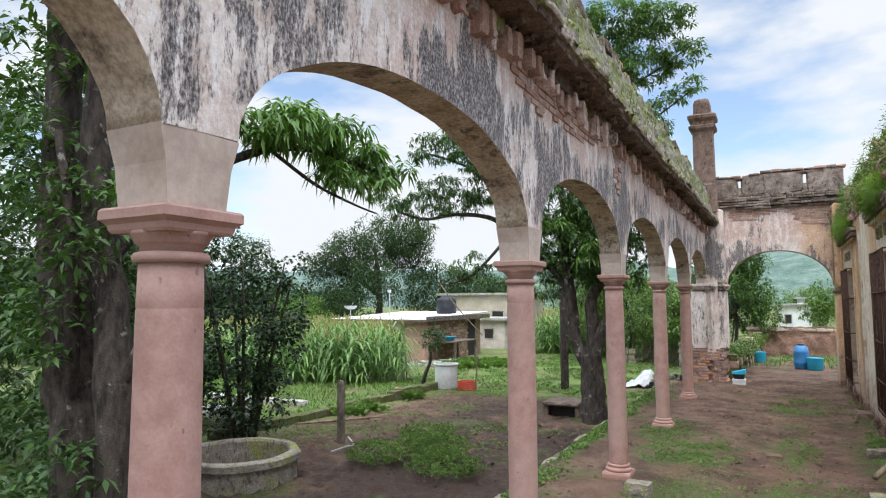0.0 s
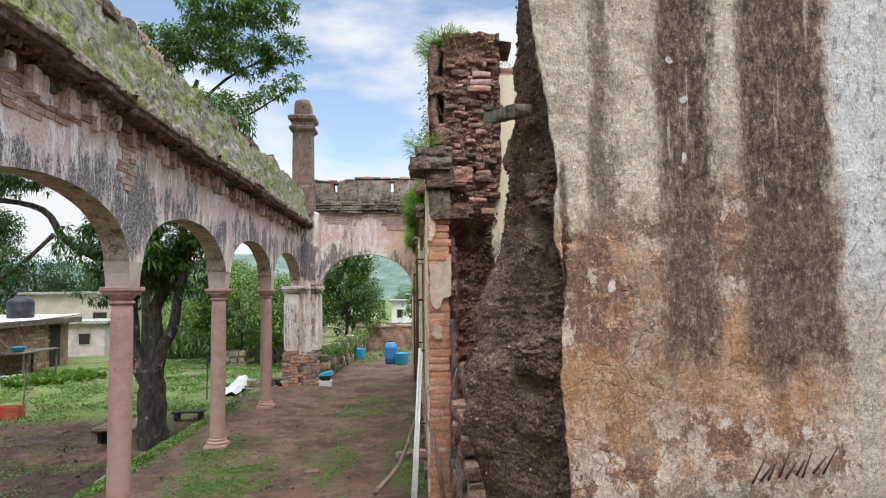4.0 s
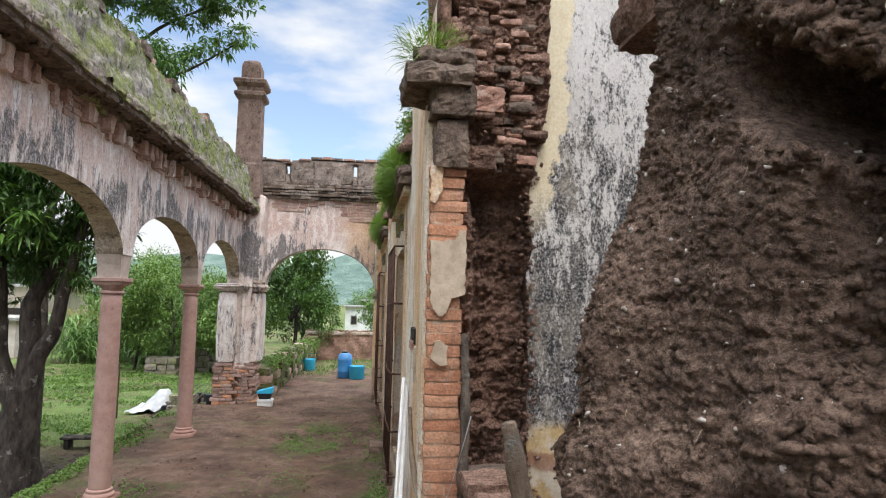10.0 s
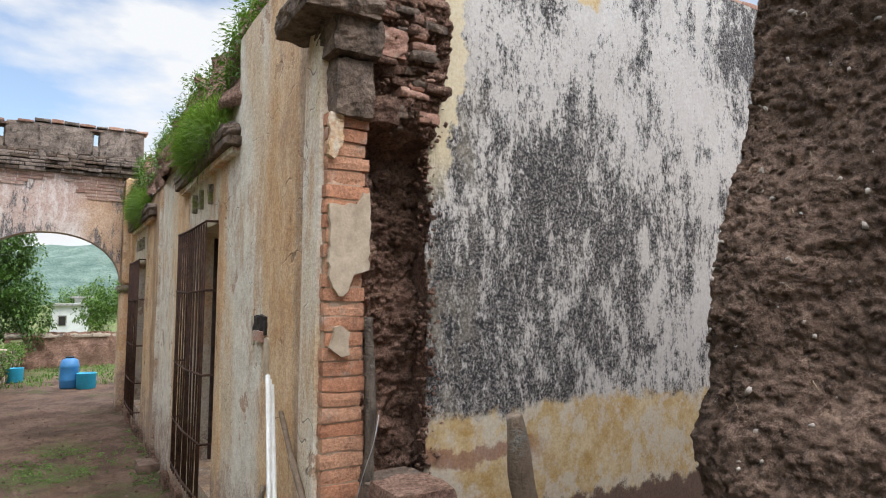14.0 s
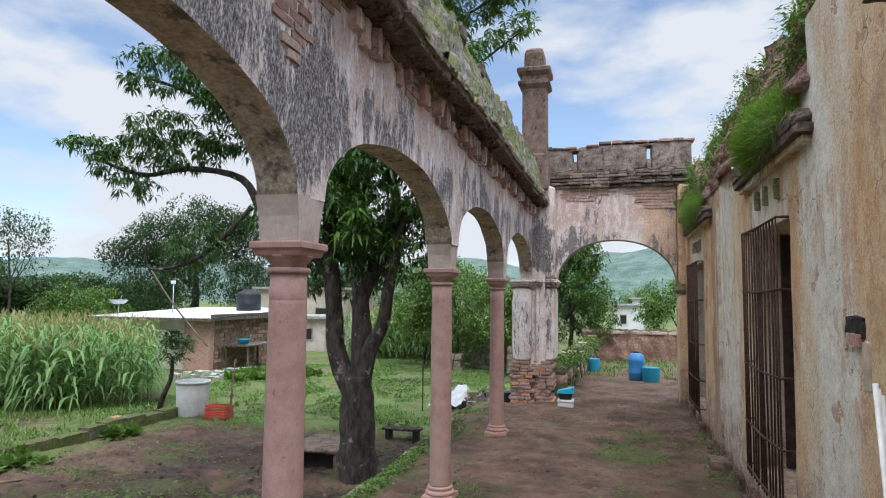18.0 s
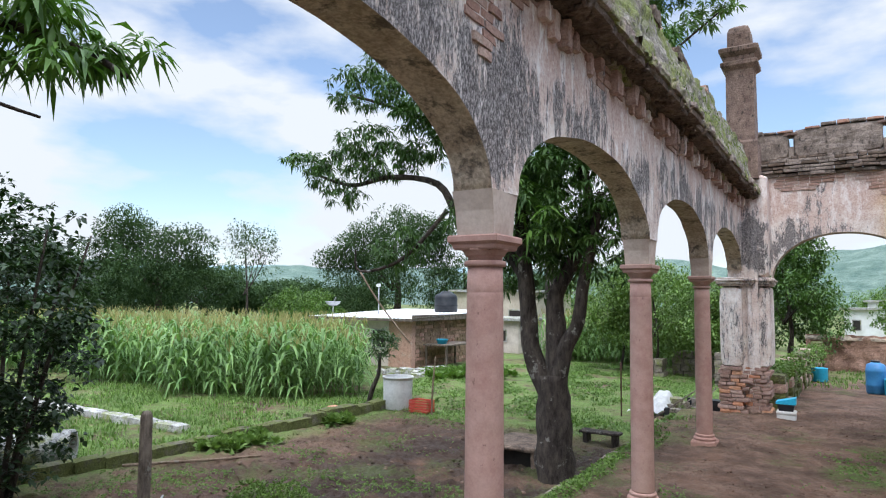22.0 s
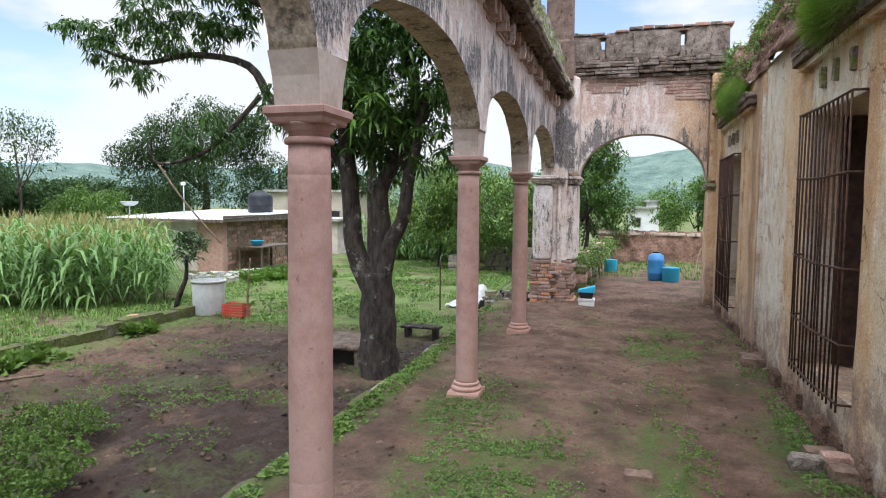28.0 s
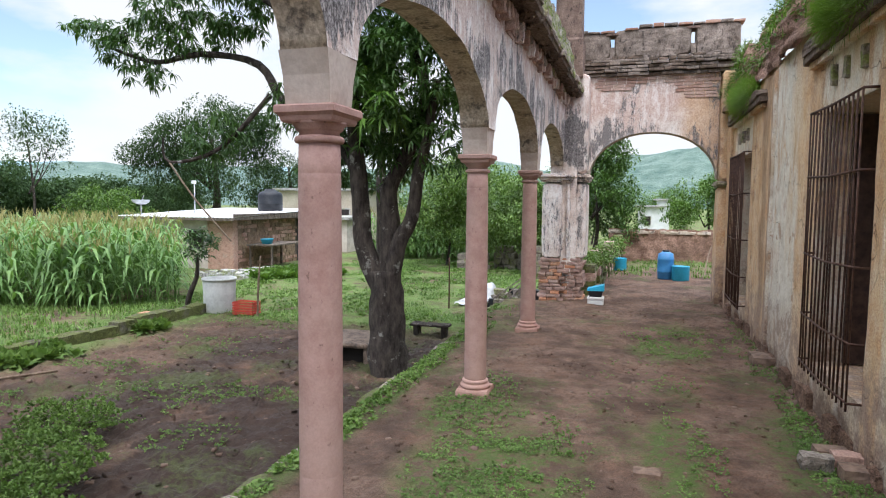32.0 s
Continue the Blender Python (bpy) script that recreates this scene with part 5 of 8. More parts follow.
lump("upper_shaft", 3.215, 3.5, 18.62, END + 0.38, 2.19, 4.4, M_ORANGE, rp, 0.006, 4)

# ---- house front ----
lay(HOUSE)
house = tagged(empty("wall_house"), "old house front of stained cream plaster", "wall", kind="structure")
WIN = ((9.75, 11.33, 0.18, 2.65), (15.44, 17.10, 0.08, 2.59))
FACE, DEEP = 3.24, 3.92


def front(name, y0, y1, z0, z1, mat, x=FACE):
    """A gently uneven stretch of plaster facing the corridor."""
    def fn(u, v):
        y, z = y1 + (y0 - y1) * u, z0 + (z1 - z0) * v
        return (x + 0.014 * noise.noise((y * 1.4, z * 1.1, 4)) + 0.006 * noise.noise((y * 6, z * 5, 4)), y, z)
    sheet(name, max(4, int((y1 - y0) / 0.09)), max(4, int((z1 - z0) / 0.09)), fn, mat, house)


front("wall_panel", 6.98, WIN[0][0], -0.6, 3.6, M_HOUSE)
front("wall_panel", 6.98, 9.1, 3.6, 4.12, M_HOUSE)
front("wall_panel", WIN[0][1], WIN[1][0], -0.8, 3.6, M_HOUSE)
front("wall_panel", WIN[1][1], END + 0.3, -0.9, 3.6, M_ORANGE)
for y0, y1, z0, z1 in WIN:
    front("wall_panel", y0, y1, -0.8, z0, M_HOUSE)
    front("wall_panel", y0, y1, z1, 3.6, M_HOUSE)
    box("reveal", FACE + 0.01, DEEP, y0 - 0.02, y0 + 0.004, z0, z1, M_HOUSE, house)
    box("reveal", FACE + 0.01, DEEP, y1 - 0.004, y1 + 0.02, z0, z1, M_HOUSE, house)
    box("lintel", FACE + 0.01, DEEP, y0, y1, z1 - 0.004, z1 + 0.1, M_HOUSE, house)
    box("sill", FACE + 0.01, DEEP, y0, y1, z0 - 0.08, z0 + 0.004, M_ORANGE, house)
    for a, b in ((y0 - 0.30, y0 - 0.03), (y1 + 0.03, y1 + 0.26)):
        lump("window_surround", FACE - 0.012, FACE + 0.05, a, b, -0.5, 3.12, M_HOUSE, house, 0.005, 4)
    for a in (0.30, 0.75, 1.15):
        lump("scroll_bracket", FACE - 0.05, FACE + 0.02, y0 + a, y0 + a + 0.07, z1 + 0.2, z1 + 0.40, M_CORNICE, house, 0.012, 2)
for a, b, m, o in ((6.97, 7.24, M_HOUSE, 0.05), (13.62, 13.78, M_HOUSE, 0.04), (17.6, 17.85, M_ORANGE, 0.05)):
    lump("pilaster_strip", FACE - o, FACE + 0.05, a, b, -0.6, 3.5, m, house, 0.006, 5)
y = 7.3
while y < 18.4:
    w = rnd.uniform(0.25, 0.75)
    if rnd.random() < 0.85:
        rock("foot_stone", FACE - rnd.uniform(0.015, 0.075), FACE + 0.1, y, y + w, -0.7, -0.22 + rnd.uniform(-0.04, 0.14), M_FOOT, house, y, 0.035, 7)
    y += w * 0.92
box("rear_wall", 6.9, 7.2, 7.9, END + 0.4, -0.5, 3.4, M_HOUSE, house)
box("rear_wall", DEEP, 7.0, END, END + 0.4, -0.5, 4.3, M_HOUSE, house)
box("partition", DEEP, 6.9, 13.3, 13.6, -0.5, 3.6, M_ORANGE, house)
box("inner_floor", DEEP, 6.9, 7.9, END, -0.6, 0.02, M_DIRT, house)
# Unseen part ceiling, added to dim the rooms behind the windows.
box("inner_ceiling", FACE + 0.2, 5.6, 8.2, END, 3.42, 3.52, M_WOOD, house)


def crumble(u, v):
    """The broken top of the house front, facing the corridor."""
    y = END + 0.3 - (END + 0.3 - 7.0) * u
    top = 4.62 + 0.30 * noise.noise((y * 0.7, 0, 3)) + 0.15 * noise.noise((y * 2.7, 0, 8)) + 0.45 * max(0, 1 - (y - 7.0) / 1.2)
    low = 3.56
    z = low + (top - low) * v
    x = 3.26 + 0.16 * noise.noise((y * 1.9, z * 2.6, 2)) + 0.06 * crag(1.0, y, z, 5.0) - 0.10 * math.exp(-((z - low - 0.06) / 0.12) ** 2) + 0.18 * v + 0.20 * (1 - step(y, 8.9, 9.3)) * (1 - step(z, 4.02, 4.2))
    return (x, y, z)


sheet("broken_cornice", 420, 44, crumble, M_ADOBE_RED, house, False)
sheet("broken_top", 160, 4, lambda u, v: (lambda p: (p[0] + 0.7 * v, p[1], p[2] + 0.08 * noise.noise((p[1] * 3, v * 4, 1)) - 0.1 * v))(crumble(u, 1.0)), M_ADOBE_RED, house)
box("inner_face", DEEP - 0.02, DEEP, 7.9, END, 0.0, 4.3, M_HOUSE, house)

# broken corner: brick edge, adobe core, stone cornice end
for r in range(38):
    z = -0.02 + r * 0.0785
    if z > 2.92:
        break
    x0, x1 = FACE - 0.03 + rnd.uniform(-0.008, 0.008), 3.445 + rnd.uniform(-0.02, 0.02)
    cut = rnd.random()
    ends_x = ((x0, x1),) if cut < 0.90 else ((x0, x0 + 0.13), (x0 + 0.142, x1))
    for a, b in ends_x:
        lump("brick", a, b, 6.908 + rnd.uniform(-0.008, 0.008), 7.22, z + 0.004, z + 0.073, M_BRICK, house, 0.010, 1)
lump("mortar", FACE - 0.022, 3.43, 6.916, 7.22, -0.05, 2.95, M_MORTAR, house, 0.008, 6)


def flake(name, outline, y, thick, mat, parent, seed):
    """A piece of plaster with a ragged outline in x and z, standing off the wall."""
    bm = bmesh.new()
    r = random.Random(seed)
    pts = []
    for (x0, z0), (x1, z1) in zip(outline, outline[1:] + outline[:1]):
        n = max(2, int(math.hypot(x1 - x0, z1 - z0) / 0.03))
        for k in range(n):
            t = k / n
            pts.append((x0 + (x1 - x0) * t + r.uniform(-0.008, 0.008), z0 + (z1 - z0) * t + r.uniform(-0.008, 0.008)))
    vs = [bm.verts.new((x, y, z)) for x, z in pts]
    fc = bm.faces.new(vs)
    ext = bmesh.ops.extrude_face_region(bm, geom=[fc])
    bmesh.ops.translate(bm, vec=(0, thick, 0), verts=[g for g in ext["geom"] if isinstance(g, bmesh.types.BMVert)])
    bmesh.ops.recalc_face_normals(bm, faces=bm.faces[:])
    return part(name, bm, mat, parent)


flake("plaster_flake", [(3.224, 2.459), (3.30, 2.46), (3.385, 2.47), (3.41, 2.535), (3.45, 2.53), (3.457, 2.40), (3.45, 2.116), (3.367, 2.085), (3.33, 1.99), (3.277, 1.964), (3.23, 2.053)], 6.878, 0.03, M_FLAKE, house, 3)
flake("plaster_flake", [(3.235, 1.70), (3.27, 1.81), (3.30, 1.82), (3.35, 1.78), (3.345, 1.67), (3.30, 1.66)], 6.878, 0.03, M_FLAKE, house, 5)
flake("plaster_flake", [(3.215, 2.95), (3.30, 2.95), (3.29, 2.78), (3.24, 2.70), (3.215, 2.72)], 6.88, 0.03, M_ORANGE, house, 6)


def core(u, v):
    """Adobe core of the house front, broken open towards the fallen room."""
    z = 0.0 + 5.05 * v
    x = 3.40 + float(np.interp(z, (3.0, 3.5), (0.54, 0.64))) * u
    hollow = float(step(x, 3.50, 3.56)) * (1 - float(step(z, 2.82, 2.94)))
    nose = math.exp(-(((x - 3.47) / 0.075) ** 4 + ((z - 2.28) / 0.36) ** 4))
    y = 7.05 - 0.06 * float(step(z, 2.86, 2.98)) + 0.20 * hollow - 0.15 * nose
    bed = 0.018 * math.sin(z * 52 + 5 * noise.noise((x * 3, z * 2, 1))) * (0.5 + noise.noise((x * 5, z * 6, 8)))
    y -= 0.06 * crag(x, 1.0, z, 7.0, 4, 1.25) + 0.045 * crag(x, 3.0, z, 17.0, 3, 1.2) + 0.02 * noise.noise((x * 38, 2, z * 44)) + bed * 0.25 - 0.09 * noise.noise((x * 4, z * 4, 3))
    return (x + 0.02 * noise.noise((x * 3, z * 7, 12)), y, z + 0.12 * noise.noise((x * 3, 5, 5)) * v)


sheet("adobe_core", 70, 560, core, M_ADOBE_RED, house, False)
box("core_backing", 3.30, 4.0, 7.52, 7.9, -0.3, 4.75, M_ADOBE_RED, house)
sheet("core_top", 16, 16, lambda u, v: (3.28 + 0.6 * u, 7.1 + 0.9 * v, 5.0 + 0.06 * noise.noise((u * 4, v * 4, 2)) - 0.25 * v), M_ADOBE_RED, house)
lump("corner_side", 3.27, 3.36, 7.05, 8.0, 3.6, 4.98, M_ADOBE_RED, house, 0.04, 6)


rock("cornice_block", 3.02, 3.47, 6.74, 7.35, 3.46, 3.60, M_CORNER, house, 1, 0.045, 11)
rock("cornice_block", 3.10, 3.49, 6.78, 7.30, 3.58, 3.72, M_CORNER, house, 2, 0.055, 11)
rock("cornice_block", 3.20, 3.50, 6.80, 7.20, 3.27, 3.50, M_CORNER, house, 3, 0.045, 10)
rock("cornice_block", 3.235, 3.46, 6.84, 7.20, 2.93, 3.27, M_CORNER, house, 4, 0.03, 11)
for k in range(120):
    x, z, w, h = rnd.uniform(3.40, 3.86), rnd.uniform(2.94, 4.72), rnd.uniform(0.05, 0.17), rnd.uniform(0.025, 0.06)
    rock("rubble_stone", x, x + w, 6.93 + rnd.uniform(0.0, 0.06), 7.2, z, z + h, (M_ADOBE_RED, M_ADOBE_RED, M_BRICK_OLD, M_CORNER)[k % 4], house, k * 1.7, 0.022, 4)
for k, z in enumerate((4.36, 4.43, 4.52)):
    rock("broken_brick", 3.66 + 0.03 * k, 3.93, 6.90, 7.15, z, z + 0.06, M_FACEBRICK if k else M_BRICK_OLD, house, 60 + k, 0.012, 4)
grains = [(rnd.uniform(3.38, 3.98), 6.97 + rnd.uniform(-0.03, 0.03), rnd.uniform(2.9, 4.9)) for k in range(420)]
tagged(crumbs("rubble_grains", grains, 0.005, 0.024, M_ADOBE_RED, house, 47), "small reddish rubble in the broken core", kind="stuff")
rock("rubble_stone", 3.30, 3.60, 6.98, 7.3, 3.78, 4.02, M_ADOBE_RED, house, 5, 0.06)
rock("rubble_stone", 3.50, 3.78, 7.0, 7.3, 4.25, 4.42, M_BRICK_OLD, house, 6, 0.05)
rock("rubble_stone", 3.24, 3.56, 7.0, 7.3, 4.35, 4.55, M_ADOBE_RED, house, 7, 0.06)
rock("rubble_stone", 3.42, 3.66, 6.93, 7.2, 2.95, 3.10, M_ADOBE_RED, house, 8, 0.05)
rock("rubble_stone", 3.45, 3.72, 6.95, 7.2, 3.35, 3.52, M_BRICK_OLD, house, 9, 0.05)

# room wall with mould
lay(ROOM)
mould_wall = tagged(empty("wall_mould"), "room wall with black mould and a yellow dado", "wall", kind="structure")
sheet("mould_face", 110, 90, lambda u, v: (3.76 + 0.05 * noise.noise((0, v * 20, 3)) * (1 - u) + 5.2 * u, 7.09 + 0.012 * noise.noise((u * 9, v * 7, 3)), 0.1 + 4.5 * v), M_MOULD, mould_wall)
box("mould_wall_core", 3.785, 9.0, 7.115, 7.88, 0.0, 4.58, M_ADOBE_RED, mould_wall)
ragged = [(3.75 + rnd.gauss(0, 0.035), 7.08 + rnd.uniform(-0.03, 0.02), rnd.uniform(0.4, 3.0)) for k in range(420)]
tagged(crumbs("edge_clods", ragged, 0.006, 0.026, M_ADOBE_RED, mould_wall, 44), "crumbling earth along the plaster edge", kind="stuff")
x = 3.85
while x < 8:
    w = rnd.uniform(0.2, 0.3)
    for z in (4.60, 4.665):
        lump("brick", x, x + w - 0.01, 7.2 + rnd.uniform(-0.02, 0.02), 7.85, z, z + 0.058, M_BRICK_OLD, mould_wall, 0.008, 1)
    x += w
# ---- fallen wall: plaster face, adobe end ----
lay(CROSS)
wall_a = tagged(empty("wall_cross"), "thick adobe wall with streaked plaster, broken at its end", "wall", kind="structure")
WY = 3.80


def plaster_edge(z):
    e = np.interp(z, (-0.5, 0.9, 1.7, 1.97, 2.08, 2.32, 2.45, 2.68, 2.79, 2.95, 3.2, 3.5, 3.85, 4.3), (3.78, 3.76, 3.705, 3.72, 3.74, 3.73, 3.685, 3.69, 3.72, 3.70, 3.665, 3.61, 3.57, 3.60))
    return float(e) + 0.055 + 0.012 * noise.noise((z * 7, 1, 1)) + 0.009 * noise.noise((z * 25, 2, 1)) + 0.005 * noise.noise((z * 70, 2, 1))


def groove(x, z):
    """Depth of the gap behind the loose strip of plaster and of its broken hole."""
    c = 3.797 + 0.026 * noise.noise((z * 7, 3, 3)) + 0.012 * noise.noise((z * 29, 3, 3))
    w = float(np.interp(z, (2.05, 2.15, 2.35, 2.5, 2.74, 2.80), (0.002, 0.004, 0.007, 0.016, 0.018, 0.012)))
    g = 0.05 * math.exp(-((x - c) / w) ** 4) * float(step(z, 2.05, 2.2)) * (1 - float(step(z, 2.80, 2.9)))
    g += 0.05 * math.exp(-(((x - 3.815) / 0.022) ** 2 + ((z - 2.44) / 0.012) ** 2))
    g -= 0.016 * math.exp(-(((x - 3.875) / 0.055) ** 4 + ((z - 2.56) / 0.11) ** 4)) + 0.010 * math.exp(-(((x - 3.745) / 0.045) ** 4 + ((z - 2.5) / 0.28) ** 4))
    return g


def plaster_a(u, v):
    z = -0.4 + 4.62 * v + 0.06 * v * noise.noise((u * 30, 4, 4))
    x = plaster_edge(z) + (9.0 - plaster_edge(z)) * u ** 2.2
    swell = 0.02 * noise.noise((x * 1.5, z * 1.3, 3)) + 0.010 * noise.noise((x * 5, z * 5, 9)) + 0.005 * noise.noise((x * 17, z * 17, 9))
    chip = noise.noise((x * 4.2, z * 4.2, 41)) + 0.5 * noise.noise((x * 11, z * 11, 43))
    swell += 0.004 * float(step(chip, 0.36, 0.39)) if z < 2.9 else 0.0
    return (x, WY + swell + groove(x, z), z)


sheet("plaster_face", 300, 420, plaster_a, M_WALLA, wall_a)
sheet("plaster_rim", 2, 300, lambda u, v: (lambda p: (p[0] + 0.01 * u, p[1] + 0.06 * u, p[2]))(plaster_a(0.0, v)), M_WALLA, wall_a)


def end_x(z):
    return float(np.interp(z, (-0.5, 0.4, 0.9, 1.2, 1.45, 1.71, 1.82, 1.97, 2.11, 2.30, 2.44, 2.56, 2.74, 2.97, 3.28, 4.0, 4.4), (3.55, 3.48, 3.40, 3.32, 3.27, 3.27, 3.34, 3.37, 3.40, 3.47, 3.53, 3.57, 3.60, 3.62, 3.67, 3.66, 3.70)))


def adobe(u, v):
    z = -0.4 + 4.65 * v
    s = u * 1.7
    a, b = plaster_edge(z) + 0.02, end_x(z)
    if s <= 1.0:
        y, x = WY + 0.05 + 0.70 * s, a + (b - a) * min(1, s * 1.15) ** 0.85
        nrm = Vector((-1, -0.15, 0))
    else:
        y, x = WY + 0.75 + 0.1 * (s - 1), b + (s - 1) * 2.6
        nrm = Vector((-0.2, 1, 0))
    soft = min(1.0, s * 9 + 0.55)
    bed = (z + 0.02 * noise.noise((x * 3, y * 3, z * 2))) / 0.105
    bed = 0.006 * math.exp(-(((bed - round(bed)) * 0.105 / 0.014) ** 2)) * max(0.0, 0.4 + 1.2 * noise.noise((x * 4, y * 4, z * 3)))
    d = 0.07 * noise.noise((x * 2, y * 2.4, z * 2.0)) + soft * (0.026 * crag(x, y, z, 6.0, 4, 1.35) + 0.012 * crag(x, y, z, 15.0, 3, 1.4) + 0.011 * crag(x, y, z, 34.0, 2, 1.6) + 0.012 * noise.noise((x * 60, y * 60, z * 75)))
    cav = 0.55 * math.exp(-(((y - 4.03) / 0.17) ** 4 + ((z - 2.53 - (y - 4.0) * 0.75) / 0.085) ** 4))
    cav += 0.12 * math.exp(-(((y - 3.90) / 0.06) ** 2 + ((z - 2.28) / 0.10) ** 2)) + 0.14 * math.exp(-(((y - 3.91) / 0.05) ** 2 + ((z - 2.02) / 0.05) ** 2))
    cav += 0.14 * math.exp(-(((y - 4.6) / 0.10) ** 2 + ((z - 1.50) / 0.10) ** 2))
    cav += 0.05 * math.exp(-((y - 3.90) / 0.05) ** 2) * float(step(z, 1.9, 2.2))
    cav -= 0.10 * math.exp(-(((y - 3.98) / 0.10) ** 4 + ((z - 1.80) / 0.12) ** 4)) + 0.07 * math.exp(-(((y - 4.0) / 0.10) ** 4 + ((z - 1.45) / 0.12) ** 4))
    cav -= 0.05 * math.exp(-(((y - 4.02) / 0.20) ** 4 + ((z - 2.70 - (y - 4.0) * 0.75) / 0.045) ** 4))
    p = Vector((x, y, z)) + nrm * (d - cav - bed)
    return (p.x, p.y, p.z)


sheet("adobe_end", 250, 640, adobe, M_ADOBE, wall_a, False)
box("adobe_filling", 4.35, 9.0, WY + 0.08, WY + 0.72, -0.4, 4.10, M_ADOBE, wall_a)
sheet("wall_top", 60, 10, lambda u, v: (3.60 + 5.35 * u, WY - 0.01 + 0.78 * v, 4.16 + 0.07 * noise.noise((u * 40, v * 3, 4)) + 0.05 * math.sin(v * math.pi)), M_ADOBE, wall_a)

spots = [adobe(rnd.uniform(0.02, 1.0), rnd.uniform(0.12, 0.98)) for k in range(7200)]
tagged(crumbs("clods", spots[:6300], 0.003, 0.015, M_ADOBE, wall_a, 5), "crumbling clods of earth", kind="stuff")
edge_spots = [adobe(rnd.uniform(0.0, 0.10), rnd.uniform(0.3, 0.60)) for k in range(320)]
edge_spots += [adobe(rnd.uniform(0.04, 0.17), rnd.uniform(0.60, 0.70)) for k in range(260)]
tagged(crumbs("edge_clods", edge_spots, 0.008, 0.036, M_ADOBE, wall_a, 9), "earth clods along the plaster edge", kind="stuff")
tagged(crumbs("stone_chips", spots[6300:6900], 0.003, 0.013, M_CHIP, wall_a, 6), "pale stone chips in the adobe", kind="stuff")
tagged(blades("straw", spots[6900:], 0.05, 0.0011, 1.3, M_STRAW, 7, wall_a, 1.2), "dry straw in the adobe", kind="stuff")
lay(HOUSE)
spots = [core(rnd.random(), rnd.random()) for k in range(700)]
tagged(crumbs("clods", spots, 0.010, 0.040, M_ADOBE_RED, house, 8), "crumbling red earth", kind="stuff")
lay(CROSS)

rock("red_clod", 3.66, 3.84, 4.6, 4.98, 3.02, 3.22, M_ADOBE_RED, wall_a, 33, 0.05, 9)

# scratched marks low on the plaster
for k in range(9):
    x, z = 4.78 + 0.048 * k + rnd.uniform(-0.01, 0.01), 1.12 + rnd.uniform(0, 0.05)
    tube("scratched_mark", [(x, WY - 0.022, z), (x + rnd.uniform(0.05, 0.1), WY - 0.022, z + rnd.uniform(0.08, 0.16))], [0.007, 0.004], M_IRON, wall_a, 4, 0.0)
lintel = tagged(empty("lintel_beam", 3.57, 4.38, 3.31), "weathered wooden lintel stub in the adobe", "beam")
rock("beam", -0.05, 0.05, -0.52, 0.52, -0.04, 0.035, M_WOOD, lintel, 27, 0.03, 9)
lintel.matrix_world = lintel.matrix_world @ pose(0, 0, 0, 13, 0, 4)

# ---- rubble of the fallen front ----
lay(RUBBLE)
def heap_z(x, y):
    body = np.exp(-((x - 4.0) / 0.62) ** 2) * step(y, 4.3, 5.0) * (0.32 + 0.25 * step(y, 5.6, 7.0))
    toe = 0.12 * np.exp(-((x - 3.45) / 0.5) ** 2) * np.exp(-((y - 5.0) / 0.7) ** 2)
    return body + toe


sheet_heap = sheet("rubble_heap", 90, 130, lambda u, v: (lambda x, y: (x, y, float(land(x, y)) - 0.05 + float(heap_z(x, y)) * (1 + 0.25 * noise.noise((x * 3, y * 3, 1))) + 0.06 * noise.noise((x * 5, y * 5, 2)) + 0.035 * noise.noise((x * 13, y * 13, 3)) + 0.015 * noise.noise((x * 30, y * 30, 3))))(2.7 + 2.9 * u, 3.95 + 3.4 * v), M_ADOBE, None)
tagged(sheet_heap, "heap of dark adobe earth from the fallen wall", "rubble heap", kind="structure")
stub = tagged(empty("wall_stub"), "low broken wall of stacked flat stones", "wall", kind="structure")
for r in range(8):
    z = -0.15 + r * 0.15
    y = 6.98
    low = float(np.interp(z, (-0.2, 0.4, 1.0), (4.75, 5.1, 5.85)))
    while y > low:
        w = rnd.uniform(0.22, 0.42)
        rock("stone", 3.42 + rnd.uniform(-0.05, 0.02), 3.72 + rnd.uniform(-0.05, 0.05), max(y - w, low - 0.15) + 0.005, y - 0.005, z, z + rnd.uniform(0.10, 0.14), M_ADOBE_RED if rnd.random() < 0.7 else M_CORNER, stub, y + r, 0.03, 5)
        y -= w


def loose_post(name, pts, r0, r1, mat, label, category, kids="pole"):
    e = tagged(empty(name), label, category)
    limb(kids, pts, r0, r1, mat, e, 5, 8, 0.7 if kids == "shaft" else 0.35)
    return e


lay(HOUSE)
loose_post("wooden_post", [(3.47, 6.86, 0.2), (3.46, 6.87, 0.9), (3.47, 6.88, 1.45), (3.46, 6.90, 1.86)], 0.036, 0.024, M_WOOD, "gnarled grey wooden post beside the broken brick corner", "post", "shaft")
lay(RUBBLE)
loose_post("wooden_post", [(3.62, 5.58, 0.3), (3.53, 5.55, 1.0), (3.46, 5.53, 1.34), (3.42, 5.52, 1.54)], 0.06, 0.032, M_STICK, "split weathered wooden post in the rubble", "post", "shaft")
lay(HOUSE)
lath = tagged(empty("lath_bundle"), "white painted wooden laths leaning on the house wall", "lath")
for k, (dx, dy) in enumerate(((0, 0), (0.022, 0.01), (0.042, 0.0))):
    a, b = Vector((3.00 + dx, 6.92 + dy, -0.30)), Vector((3.12 + dx * 0.6, 7.60 + dy, 1.50 - 0.03 * k))
    tube("lath", [a, b], [0.015, 0.015], M_WHITEWOOD, lath, 4, 0.0)
